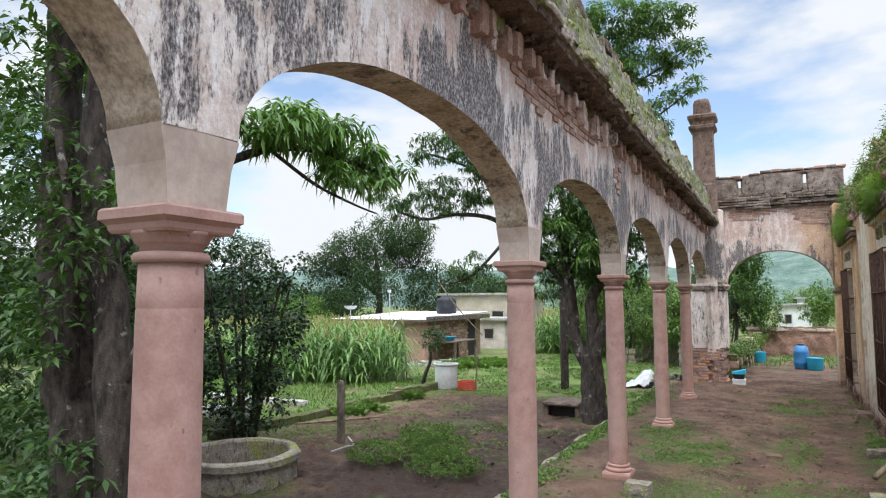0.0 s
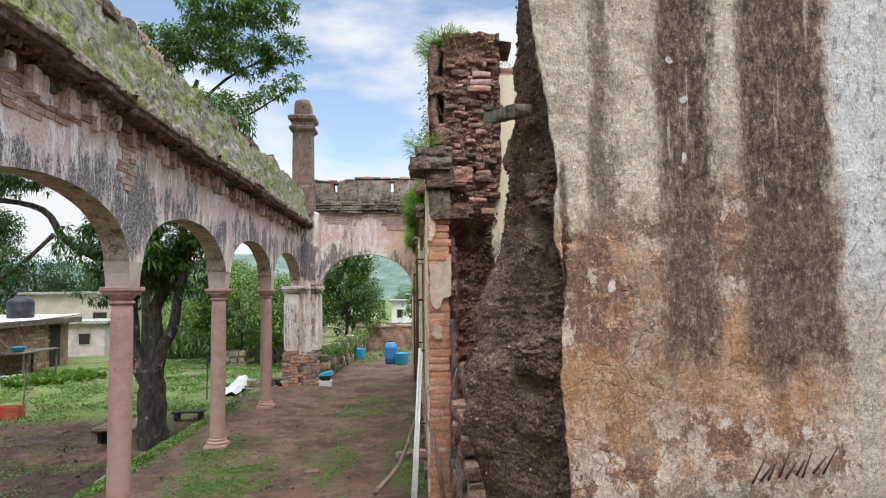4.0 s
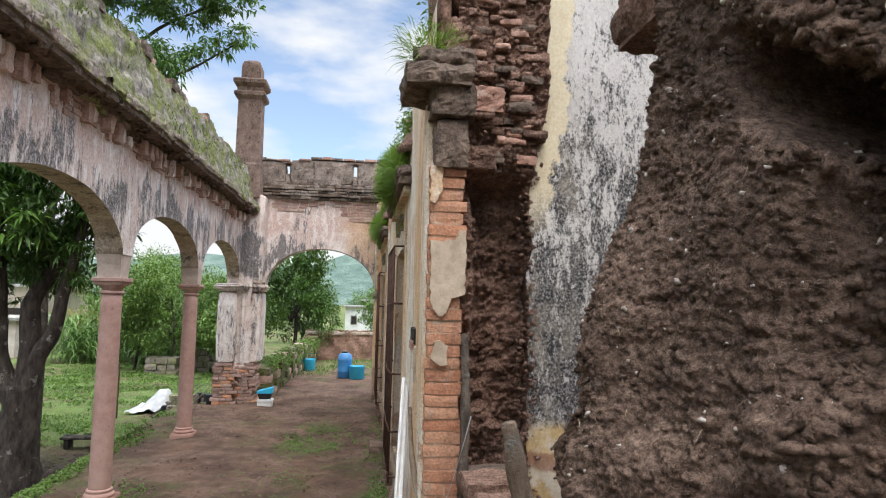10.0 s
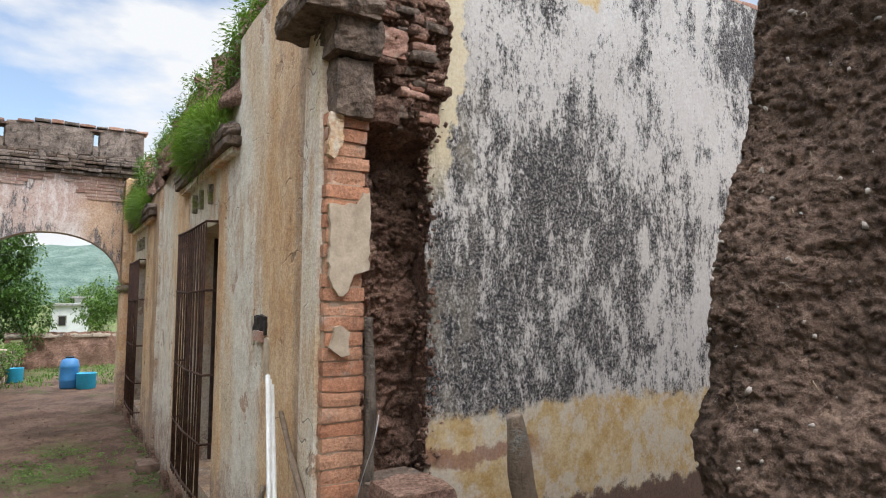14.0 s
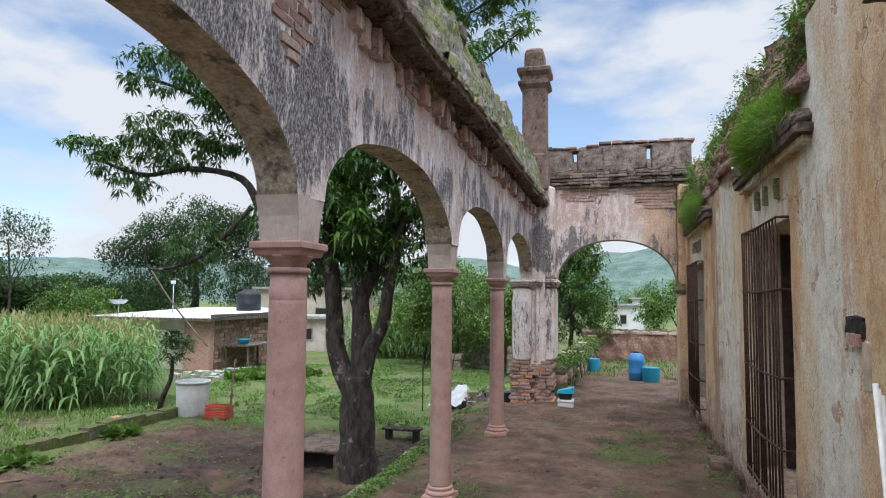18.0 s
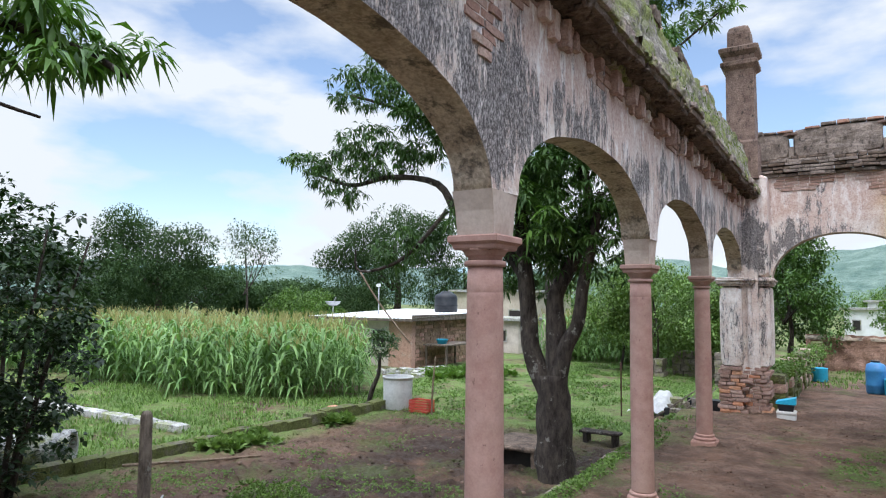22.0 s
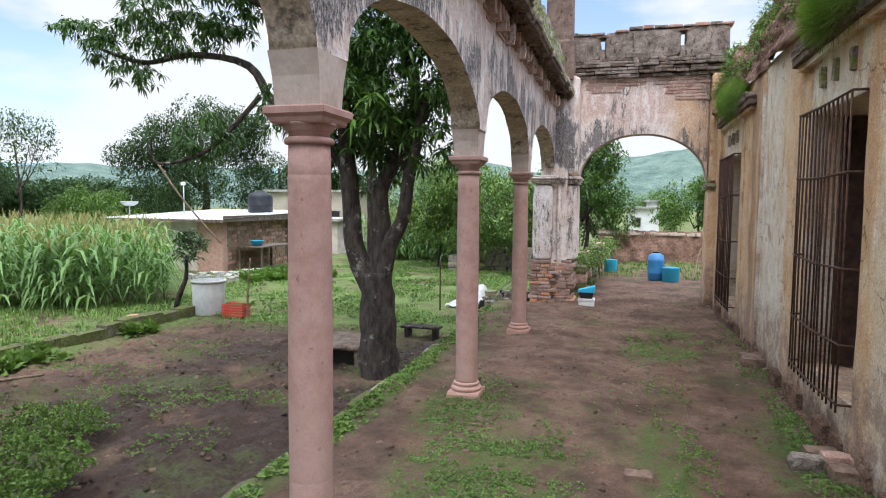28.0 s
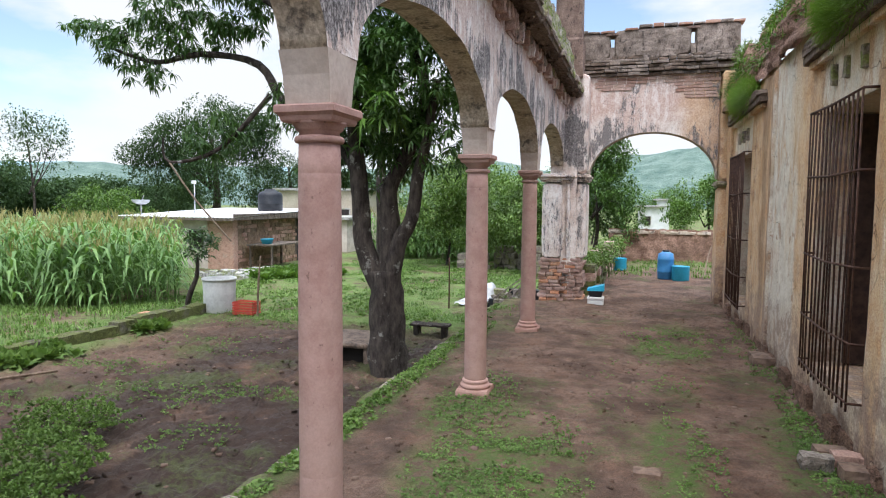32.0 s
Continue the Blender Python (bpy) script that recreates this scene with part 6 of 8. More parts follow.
loose_post("stick", [(2.62, 7.05, 0.02), (2.85, 7.3, 0.22), (2.98, 7.5, 0.45), (3.12, 7.62, 0.85)], 0.03, 0.018, M_STICK, "bent dry stick leaning on the house wall", "stick", "branch")
loose_post("stick", [(3.34, 6.80, 0.0), (3.28, 6.84, 0.45), (3.17, 7.1, 0.95), (3.16, 7.45, 1.30)], 0.026, 0.014, M_STICK, "crooked dry branch leaning on the brick corner", "stick", "branch")
loose_post("wire", [(3.50, 6.83, 1.35), (3.46, 6.80, 1.22), (3.42, 6.84, 1.05), (3.36, 6.85, 0.85), (3.28, 6.86, 0.72)], 0.0028, 0.002, M_STEEL, "twisted fencing wire hanging from the post", "wire", "strand")
hook = tagged(empty("wall_recess"), "broken socket in the plaster with bare brick", "wall recess")
# Solid near-black lump, painted as the shade of the socket's hollow.
rock("socket", 3.222, 3.30, 8.08, 8.40, 1.70, 1.84, M_VOID, hook, 3, 0.022, 5)
lump("brick", 3.205, 3.29, 8.12, 8.34, 1.66, 1.735, M_BRICK_OLD, hook, 0.008, 1)
rock("broken_edge", 3.225, 3.30, 8.40, 8.46, 1.62, 1.84, M_FLAKE, hook, 4, 0.02, 4)
rock("broken_edge", 3.228, 3.30, 8.02, 8.12, 1.40, 1.70, M_FLAKE, hook, 5, 0.02, 4)


# ---- window grilles ----
def make_grille(y0, y1, z0, z1):
    g = empty("window_grille")
    x = 3.13
    n = 13
    for k in range(n + 1):
        y = y0 + (y1 - y0) * k / n
        tube("bar", [(x + 0.004 * math.sin(k * 2.1), y, z0 - 0.04), (x + 0.01 * math.sin(k), y + 0.012 * math.sin(k * 1.7), (z0 + z1) / 2), (x, y, z1)], [0.009] * 3, M_IRON, g, 6, 0.0)
    for k, z in enumerate((z0 + 0.03, z0 + 0.50, z0 + 1.10, z0 + 1.85, z1)):
        tube("cross_bar", [(x + 0.1, y0 - 0.03, z), (x, y0 - 0.02, z), (x - 0.012, (y0 + y1) / 2, z - 0.02), (x, y1 + 0.02, z), (x + 0.1, y1 + 0.03, z)], [0.011] * 5, M_IRON, g, 6, 0.0)
    box("shutter", 3.60, 3.64, y0 + 0.02, y0 + (y1 - y0) * 0.42, z0 + 0.02, z1 - 0.02, M_DARKWOOD, g, 0.004)
    box("shutter", 3.50, 3.88, y1 - 0.05, y1 - 0.012, z0 + 0.02, z1 - 0.02, M_DARKWOOD, g, 0.004)
    return tagged(g, "tall rusty iron window grille with dark shutters behind", "window grille", "grilles of the house")


for w in WIN:
    make_grille(w[0] + 0.02, w[1] - 0.02, w[2], w[3])


def tuft(name, cx, cy, cz, rx, ry, n, length, seed, label, mat=M_TUFT, rz=0.12):
    """A bushy cushion of fine grass that spreads outwards and hangs over its ledge."""
    r = np.random.default_rng(seed)
    d = unit(r.normal(0, 1, (n, 3)))
    q = r.uniform(0.1, 1, (n, 1)) ** 0.5
    p = np.array([cx, cy, cz]) + d * q * np.array([rx, ry, rz])
    p[:, 2] += 0.06 * np.array([noise.noise((y * 4, x * 4, seed)) for x, y, _ in p])
    way = d * np.array([1.0, 0.5, 0.6]) + np.array([-0.15, 0, 0.75]) + r.normal(0, 0.35, (n, 3))
    return tagged(leaves(name, p, way, length, 0.0030, mat, seed, None, 0.45), label, "grass", kind="stuff")


for a, b, zc, sd in ((9.0, 11.8, 3.14, 11), (14.35, 17.6, 3.14, 12)):
    c = tagged(empty("window_canopy"), "crumbling stone window canopy overgrown with grass", "canopy", kind="structure")
    lump("slab", 3.17, 3.26, a + 0.05, b - 0.05, zc, zc + 0.06, M_HOUSE, c, 0.012, 8)
    lump("slab_edge", 3.12, 3.26, a - 0.03, b + 0.03, zc + 0.062, zc + 0.15, M_CORNER, c, 0.025, 8)
    rock("earth_cap", 3.10, 3.34, a, b, zc + 0.13, zc + 0.26, M_CORNER, c, sd, 0.05, 24)
    tuft("canopy_grass", 3.13, (a + b) / 2 - 0.25, zc + 0.33, 0.16, 0.95, 10000, 0.13, sd, "thick green grass tuft on the window canopy", M_TUFT, 0.26)
tuft("corner_grass", 3.18, 6.95, 3.76, 0.20, 0.22, 700, 0.12, 31, "grass tuft on the stone cornice block")
tuft("top_grass", 3.45, 7.35, 5.02, 0.28, 0.42, 2600, 0.16, 32, "thick grass on the broken corner of the house")
tuft("top_grass", 3.85, 7.5, 4.86, 0.24, 0.38, 1600, 0.14, 33, "thick grass on the broken corner of the house")
tuft("top_grass", 4.3, 7.5, 4.76, 0.35, 0.3, 500, 0.11, 34, "sparse weeds on the room wall")
lay(CROSS)
tuft("top_grass", 3.9, 4.2, 4.24, 0.3, 0.3, 240, 0.2, 35, "sparse weeds on the cross wall")
lay(HOUSE)
pts, way = [], []
for k in range(420):
    y = rnd.uniform(7.2, END)
    if noise.noise((y * 0.8, 3, 3)) > -0.15:
        p = crumble((END + 0.3 - y) / (END + 0.3 - 7.0), rnd.uniform(0.25, 1.0))
        pts.append((p[0] - 0.03, p[1], p[2]))
lb, lw = rosettes(pts, 26, 0.16, 5, 0.1)
tagged(leaves("wall_top_plants", lb, lw, 0.055, 0.011, M_SHRUBLEAF, 6), "leafy plants hanging over the broken house top", "plants", kind="stuff")
tagged(blades("wall_top_grass", [pts[i % len(pts)] for i in range(1100)], 0.16, 0.006, 1.2, M_TUFT, 7), "grass growing on the broken house top", "grass", kind="stuff")

# ---- trees ----
lay(YARD)
mango = tagged(empty("mango_tree"), "mango tree with a forked dark trunk and drooping leaves", "tree")
base = (-1.80, 11.85)
limb("trunk", [(-1.50, base[1], -0.7), (-1.50, base[1], -0.4), (-1.52, base[1], 0.0), (-1.52, base[1], 0.45), (-1.54, base[1], 0.95)], 0.27, 0.20, M_BARK, mango, 5, 12, 0.25)
limb("limb", [(-1.58, 11.86, 0.66), (-1.82, 11.87, 1.18), (-1.90, 11.9, 1.73), (-1.98, 11.95, 2.4), (-2.05, 12.0, 2.95), (-2.05, 12.1, 3.5), (-2.2, 12.2, 4.4)], 0.145, 0.06, M_BARK, mango, 4, 9, 0.2)
limb("limb", [(-1.52, 11.88, 0.70), (-1.49, 11.9, 1.43), (-1.54, 11.95, 1.95), (-1.36, 12.0, 2.33), (-1.20, 12.1, 2.78), (-1.15, 12.2, 3.24), (-1.4, 12.3, 4.2)], 0.135, 0.06, M_BARK, mango, 4, 9, 0.2)
limb("limb", [(-1.47, 11.83, 0.68), (-1.35, 11.8, 1.28), (-1.18, 11.8, 1.62), (-1.09, 11.8, 2.17), (-0.99, 11.82, 2.6), (-0.90, 11.9, 3.3)], 0.12, 0.05, M_BARK, mango, 4, 8, 0.2)
limb("limb", [(-1.97, 11.95, 2.2), (-2.5, 12.2, 2.75), (-3.3, 12.4, 3.2), (-3.75, 12.5, 3.75), (-4.7, 12.5, 3.95), (-5.6, 12.6, 3.9), (-6.4, 12.6, 4.15)], 0.085, 0.025, M_BARK, mango, 4, 8, 0.2)
limb("limb", [(-2.04, 12.05, 3.2), (-3.1, 12.2, 4.3), (-4.4, 12.2, 5.0), (-5.4, 12.3, 5.4)], 0.05, 0.02, M_BARK, mango, 4, 7, 0.2)
limb("limb", [(-3.5, 12.4, 3.3), (-4.2, 12.2, 2.55), (-4.9, 12.0, 2.35), (-5.0, 12.0, 2.7)], 0.04, 0.012, M_BARK, mango, 4, 6, 0.2)
limb("dead_branch", [(-4.9, 12.0, 2.35), (-4.5, 12.0, 1.85), (-3.9, 12.0, 1.25)], 0.016, 0.012, M_STICK, mango, 3, 5, 0.1)


def cloud(boxes, n, seed):
    """Points in a union of ellipsoids (x, y, z, rx, ry, rz), thinned by noise into clumps with gaps."""
    r = np.random.default_rng(seed)
    out = []
    vol = np.array([b[3] * b[4] * b[5] for b in boxes])
    vol = vol / vol.sum()
    for b, k in zip(boxes, vol):
        m = int(n * k * 2.2)
        d = unit(r.normal(0, 1, (m, 3))) * r.uniform(0.25, 1, (m, 1)) ** 0.5
        p = np.array(b[:3]) + d * np.array(b[3:])
        size = min(b[3:])
        keep = [noise.noise(Vector(q) * (1.7 / size) + Vector((seed, 0, 0))) > -0.08 for q in p]
        out.append(p[np.array(keep)])
    p = np.concatenate(out)
    return p[r.permutation(len(p))[:n]]


CROWN_BOXES = [(-1.9, 12.2, 4.2, 0.95, 0.95, 0.9), (-1.2, 12.0, 3.5, 0.75, 0.8, 0.9), (-2.3, 12.2, 3.2, 0.6, 0.8, 0.8), (-0.8, 12.0, 2.8, 0.5, 0.6, 0.7), (-1.7, 11.7, 3.2, 0.8, 0.6, 0.8), (-2.0, 12.6, 2.5, 0.7, 0.5, 0.6), (-1.5, 12.2, 2.7, 0.55, 0.7, 0.5), (-2.6, 12.3, 2.3, 0.4, 0.5, 0.35), (-1.0, 12.3, 5.1, 1.1, 1.1, 0.8), (-2.6, 12.4, 5.3, 1.1, 1.1, 0.8)]
lb, lw = rosettes(cloud(CROWN_BOXES, 2700, 3), 12, 0.045, 4, -0.25)
leaves("crown", lb, lw, 0.125, 0.016, M_MANGO, 5, mango, 0.4)
LIMB_BOXES = [(-4.9, 12.5, 4.25, 0.8, 0.5, 0.33), (-6.0, 12.6, 4.25, 0.65, 0.5, 0.4), (-6.9, 12.6, 4.45, 0.4, 0.4, 0.2), (-3.9, 12.4, 4.5, 0.6, 0.5, 0.45), (-5.2, 12.3, 5.5, 0.7, 0.5, 0.35), (-4.0, 12.2, 5.2, 0.7, 0.5, 0.4), (-3.2, 12.3, 3.1, 0.35, 0.4, 0.35), (-5.6, 12.5, 3.75, 0.4, 0.4, 0.2), (-4.3, 12.3, 2.75, 0.5, 0.4, 0.35), (-3.0, 12.3, 5.6, 0.8, 0.7, 0.5), (-4.3, 12.0, 5.7, 0.55, 0.4, 0.35), (-3.6, 12.0, 4.9, 0.6, 0.4, 0.4), (-5.0, 12.2, 4.6, 0.6, 0.4, 0.25)]
lb, lw = rosettes(cloud(LIMB_BOXES, 900, 8), 12, 0.045, 9, -0.35)
leaves("limb_leaves", lb, lw, 0.13, 0.017, M_MANGO, 6, mango, 0.45)
lb, lw = rosettes(cloud([(-1.9, 11.6, 3.5, 0.6, 0.4, 0.4), (-1.5, 11.5, 3.0, 0.4, 0.4, 0.3)], 40, 18), 11, 0.05, 9, -0.1)
leaves("young_leaves", lb, lw, 0.21, 0.022, M_MANGO_LIGHT, 6, mango, 0.4)

old_tree = tagged(empty("old_tree"), "old tree with rough dark trunks beside the arcade", "tree")
limb("trunk", [(-3.35, 2.9, -0.6), (-3.5, 2.9, 0.6), (-3.75, 2.9, 1.7), (-4.0, 2.95, 3.0), (-4.1, 3.0, 4.6), (-4.3, 3.1, 6.0)], 0.26, 0.12, M_BARK, old_tree, 5, 12, 0.3)
limb("trunk", [(-2.98, 2.85, -0.6), (-2.93, 2.85, 0.4), (-3.0, 2.85, 1.3), (-3.2, 2.9, 2.1), (-3.45, 2.9, 3.2), (-3.5, 3.0, 4.6)], 0.20, 0.10, M_BARK, old_tree, 5, 12, 0.3)
limb("limb", [(-3.25, 2.9, 2.3), (-3.15, 3.5, 3.0), (-3.05, 4.3, 3.5), (-3.0, 5.1, 3.72), (-2.9, 5.9, 3.7), (-2.75, 6.35, 3.62), (-2.65, 6.6, 3.5)], 0.06, 0.02, M_BARK, old_tree, 5, 8, 0.2)
limb("limb", [(-3.03, 4.6, 3.6), (-2.85, 5.1, 3.3), (-2.7, 5.7, 3.12), (-2.6, 6.0, 3.05)], 0.025, 0.01, M_BARK, old_tree, 4, 6, 0.2)
lb, lw = rosettes(cloud([(-2.95, 5.0, 3.95, 0.4, 0.6, 0.25), (-2.9, 5.8, 3.95, 0.4, 0.55, 0.25), (-3.0, 4.3, 3.8, 0.35, 0.4, 0.2), (-2.85, 5.6, 3.5, 0.3, 0.35, 0.18), (-2.8, 6.25, 3.75, 0.35, 0.35, 0.22), (-2.75, 6.6, 3.72, 0.25, 0.25, 0.18), (-2.6, 6.1, 3.45, 0.2, 0.3, 0.15)], 230, 14), 11, 0.05, 15, -0.25)
leaves("limb_leaves", lb, lw, 0.19, 0.021, M_MANGO_LIGHT, 16, old_tree, 0.55)
lb, lw = rosettes(cloud([(-4.4, 3.4, 3.9, 1.0, 1.0, 1.3), (-3.6, 3.3, 2.6, 0.6, 0.5, 0.8), (-4.6, 3.6, 2.2, 0.9, 0.7, 1.0), (-5.0, 3.8, 0.6, 0.9, 0.7, 0.9), (-4.0, 3.4, 1.2, 0.5, 0.4, 0.5), (-3.4, 3.1, 4.6, 0.9, 0.8, 0.8)], 620, 19), 9, 0.08, 20, 0.0)
leaves("crown", lb, lw, 0.13, 0.026, M_TREELEAF, 21, old_tree, 0.35)
limb("limb", [(-3.6, 2.88, 1.0), (-3.35, 2.7, 1.6), (-3.25, 2.6, 2.4), (-3.5, 2.6, 3.4)], 0.07, 0.03, M_BARK, old_tree, 4, 8, 0.4)
limb("limb", [(-3.0, 2.82, 1.2), (-2.75, 2.9, 1.7), (-2.7, 3.0, 2.4), (-2.85, 3.1, 3.3)], 0.06, 0.025, M_BARK, old_tree, 4, 8, 0.4)
lb, lw = rosettes(cloud([(-3.3, 2.65, 0.5, 0.5, 0.3, 0.5), (-3.6, 2.65, 1.9, 0.5, 0.3, 0.5), (-3.1, 2.65, 2.6, 0.4, 0.3, 0.5), (-3.9, 2.6, 3.2, 0.5, 0.4, 0.5), (-3.8, 2.5, 0.2, 0.5, 0.4, 0.5)], 260, 29), 8, 0.08, 30, 0.1)
leaves("trunk_leaves", lb, lw, 0.12, 0.022, M_MANGO, 31, old_tree, 0.35)

lb, lw = rosettes(cloud([(-6.4, 4.6, 0.9, 1.6, 1.2, 1.4), (-7.2, 5.0, 2.6, 1.8, 1.2, 1.5), (-5.4, 3.6, 0.3, 0.9, 0.8, 0.8), (-6.2, 4.4, 4.2, 1.4, 1.0, 0.9), (-8.6, 5.6, 1.2, 1.4, 1.2, 1.8)], 2300, 23), 9, 0.10, 22, 0.0)
tagged(leaves("thicket", lb, lw, 0.14, 0.030, M_TREELEAF, 22, None, 0.35), "dense green thicket behind the old tree", "thicket", kind="stuff")
shrub = tagged(empty("dark_shrub", 0, 0, 0), "large dark leafy shrub at the yard edge", "shrub")
for k in range(7):
    a = k * 0.9
    limb("stem", [(-6.1 + 0.1 * math.cos(a), 7.4 + 0.1 * math.sin(a), -0.5), (-6.1 + 0.4 * math.cos(a), 7.4 + 0.4 * math.sin(a), 1.0), (-6.1 + 0.8 * math.cos(a), 7.4 + 0.8 * math.sin(a), 2.6)], 0.04, 0.012, M_BARK, shrub, 3, 6, 0.2)
lb, lw = rosettes(cloud([(-6.2, 7.4, 1.5, 1.1, 1.0, 1.3), (-6.5, 7.4, 2.4, 0.8, 0.8, 0.8), (-5.5, 7.5, 1.9, 0.6, 0.6, 0.6), (-5.2, 7.5, 2.6, 0.35, 0.3, 0.25), (-6.3, 7.3, 0.4, 1.2, 0.9, 0.7), (-6.9, 7.3, 3.0, 0.6, 0.6, 0.4)], 1100, 24), 9, 0.07, 25, 0.0)
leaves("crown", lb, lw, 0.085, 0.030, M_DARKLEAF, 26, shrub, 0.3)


def far_tree(x, y, top, r, seed, mat, label, leaf=0.34, n=3200, low=0.25, trunk=0.25, category="tree"):
    t = tagged(empty(category if category != "tree" else "tree"), label, category)
    z0 = float(land(x, y))
    h = top - z0
    limb("trunk", [(x, y, z0 - 0.3), (x + 0.05 * h, y, z0 + h * 0.3), (x, y, z0 + h * 0.75)], trunk, trunk * 0.3, M_BARK, t, 4, 8, 0.2)
    rr = random.Random(seed)
    boxes = []
    for k in range(19):
        a, e = rr.uniform(0, 6.28), rr.uniform(-0.5, 1.0)
        c = math.cos(e)
        q = rr.uniform(0.45, 0.75)
        boxes.append((x + r * q * math.cos(a) * c, y + r * q * math.sin(a) * c, z0 + h * (low + (1 - low) * 0.5) + h * (1 - low) * 0.42 * math.sin(e), r * rr.uniform(0.26, 0.46), r * rr.uniform(0.26, 0.46), h * (1 - low) * rr.uniform(0.13, 0.24)))
    p = cloud(boxes, n, seed)
    w = np.random.default_rng(seed).normal(0, 1, (len(p), 3))
    leaves("crown", p, w, leaf, leaf * 0.30, mat, seed, t, 0.3)
    for k in range(4):
        b = boxes[k]
        limb("limb", [(x, y, z0 + h * max(0.35, low)), ((x + b[0]) / 2, (y + b[1]) / 2, z0 + h * max(0.5, low + 0.1)), b[:3]], trunk * 0.4, trunk * 0.1, M_BARK, t, 3, 6, 0.2)
    return t


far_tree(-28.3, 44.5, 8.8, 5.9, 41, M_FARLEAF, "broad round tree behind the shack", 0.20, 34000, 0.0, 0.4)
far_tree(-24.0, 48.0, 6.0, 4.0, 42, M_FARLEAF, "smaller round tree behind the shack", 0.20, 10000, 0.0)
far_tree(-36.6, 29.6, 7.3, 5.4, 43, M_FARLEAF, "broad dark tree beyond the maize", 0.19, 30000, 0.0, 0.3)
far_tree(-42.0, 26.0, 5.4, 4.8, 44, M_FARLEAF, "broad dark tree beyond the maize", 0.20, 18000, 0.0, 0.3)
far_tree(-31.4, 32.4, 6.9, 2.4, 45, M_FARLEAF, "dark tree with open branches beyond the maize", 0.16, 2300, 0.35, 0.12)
far_tree(-29.5, 36.0, 2.6, 3.2, 46, M_SHRUBLEAF, "light green bush beyond the maize", 0.17, 9000, 0.0, 0.10)
for k, (x, y, h, r) in enumerate(((-40, 36, 4.6, 5), (-35, 40, 3.4, 4.5), (-62, 42, 5.5, 7), (-54, 55, 3.6, 7), (-44, 58, 3.4, 6), (-26, 60, 4.5, 5), (-20, 52, 4.2, 4), (-75, 60, 6, 9), (-38, 50, 3.2, 5))):
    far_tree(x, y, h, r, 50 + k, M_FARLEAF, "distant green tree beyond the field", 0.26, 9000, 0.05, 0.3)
lay(BASE)
tall = tagged(empty("tree"), "tall tree rising behind the arcade", "tree")
limb("trunk", [(-3.85, 17.7, -0.9), (-3.85, 17.7, 1.5), (-3.8, 17.7, 4.0), (-3.2, 17.7, 6.2), (-2.6, 17.7, 8.0)], 0.13, 0.06, M_BARK, tall, 4, 8, 0.2)
limb("limb", [(-3.2, 17.7, 6.2), (-2.2, 17.5, 6.7), (-1.2, 17.3, 6.9), (-0.4, 17.1, 7.3), (0.1, 17.0, 7.6)], 0.05, 0.012, M_BARK, tall, 4, 6, 0.2)
limb("limb", [(-2.9, 17.7, 7.0), (-1.8, 17.6, 8.0), (-0.7, 17.4, 8.5), (0.1, 17.2, 8.9)], 0.05, 0.012, M_BARK, tall, 4, 6, 0.2)
limb("limb", [(-3.0, 17.7, 6.8), (-3.6, 17.9, 7.8), (-4.2, 18.0, 8.8)], 0.05, 0.015, M_BARK, tall, 4, 6, 0.2)
TALL_BOXES = [(-2.4, 17.6, 9.0, 1.1, 0.9, 0.7), (-1.2, 17.4, 8.6, 0.9, 0.7, 0.6), (-0.2, 17.2, 8.7, 0.7, 0.5, 0.45), (-3.6, 17.8, 8.8, 0.9, 0.8, 0.8), (-1.6, 17.4, 7.3, 0.8, 0.6, 0.35), (-0.65, 17.2, 7.45, 0.55, 0.5, 0.3), (0.05, 17.0, 7.75, 0.40, 0.4, 0.25), (-2.8, 17.6, 7.4, 0.6, 0.6, 0.4), (-2.0, 17.6, 10.2, 1.2, 0.9, 0.7), (-0.7, 17.3, 9.8, 1.0, 0.7, 0.5), (-4.0, 17.9, 7.4, 0.6, 0.6, 0.4)]
lb, lw = rosettes(cloud(TALL_BOXES, 1900, 61), 9, 0.07, 62, -0.1)
leaves("crown", lb, lw, 0.16, 0.026, M_TALLLEAF, 63, tall, 0.35)
lay(BEYOND)
far_tree(-0.4, 33.0, 4.7, 2.5, 62, M_MIDLEAF, "leafy tree beyond the end arch", 0.15, 19000, 0.0, 0.12)
for k, (x, y, h, r) in enumerate(((4.6, 37, 3.2, 2.2), (6.6, 36, 3.7, 2.4), (3.6, 60, 3.0, 3.0), (-1.5, 50, 4.0, 3.0))):
    far_tree(x, y, h, r, 70 + k, M_MIDLEAF if k % 2 else M_SHRUBLEAF, "green bush beyond the low far wall", 0.14, 9000, 0.0, 0.08)
lay(YARD)
for k, (x, y, h, r) in enumerate(((-3.9, 26.4, 3.2, 1.4), (-5.3, 27.2, 3.5, 1.5), (-2.6, 29.5, 3.4, 1.5), (-4.6, 31, 3.6, 1.8), (-6.8, 34, 4.2, 2.2), (-1.6, 25.5, 2.6, 1.0), (-9.0, 38, 5.0, 2.6))):
    far_tree(x, y, h * 0.93, r * 1.1, 80 + k, M_FEATHER, "light green bush behind the yard", 0.12, 8500, 0.0, 0.06)

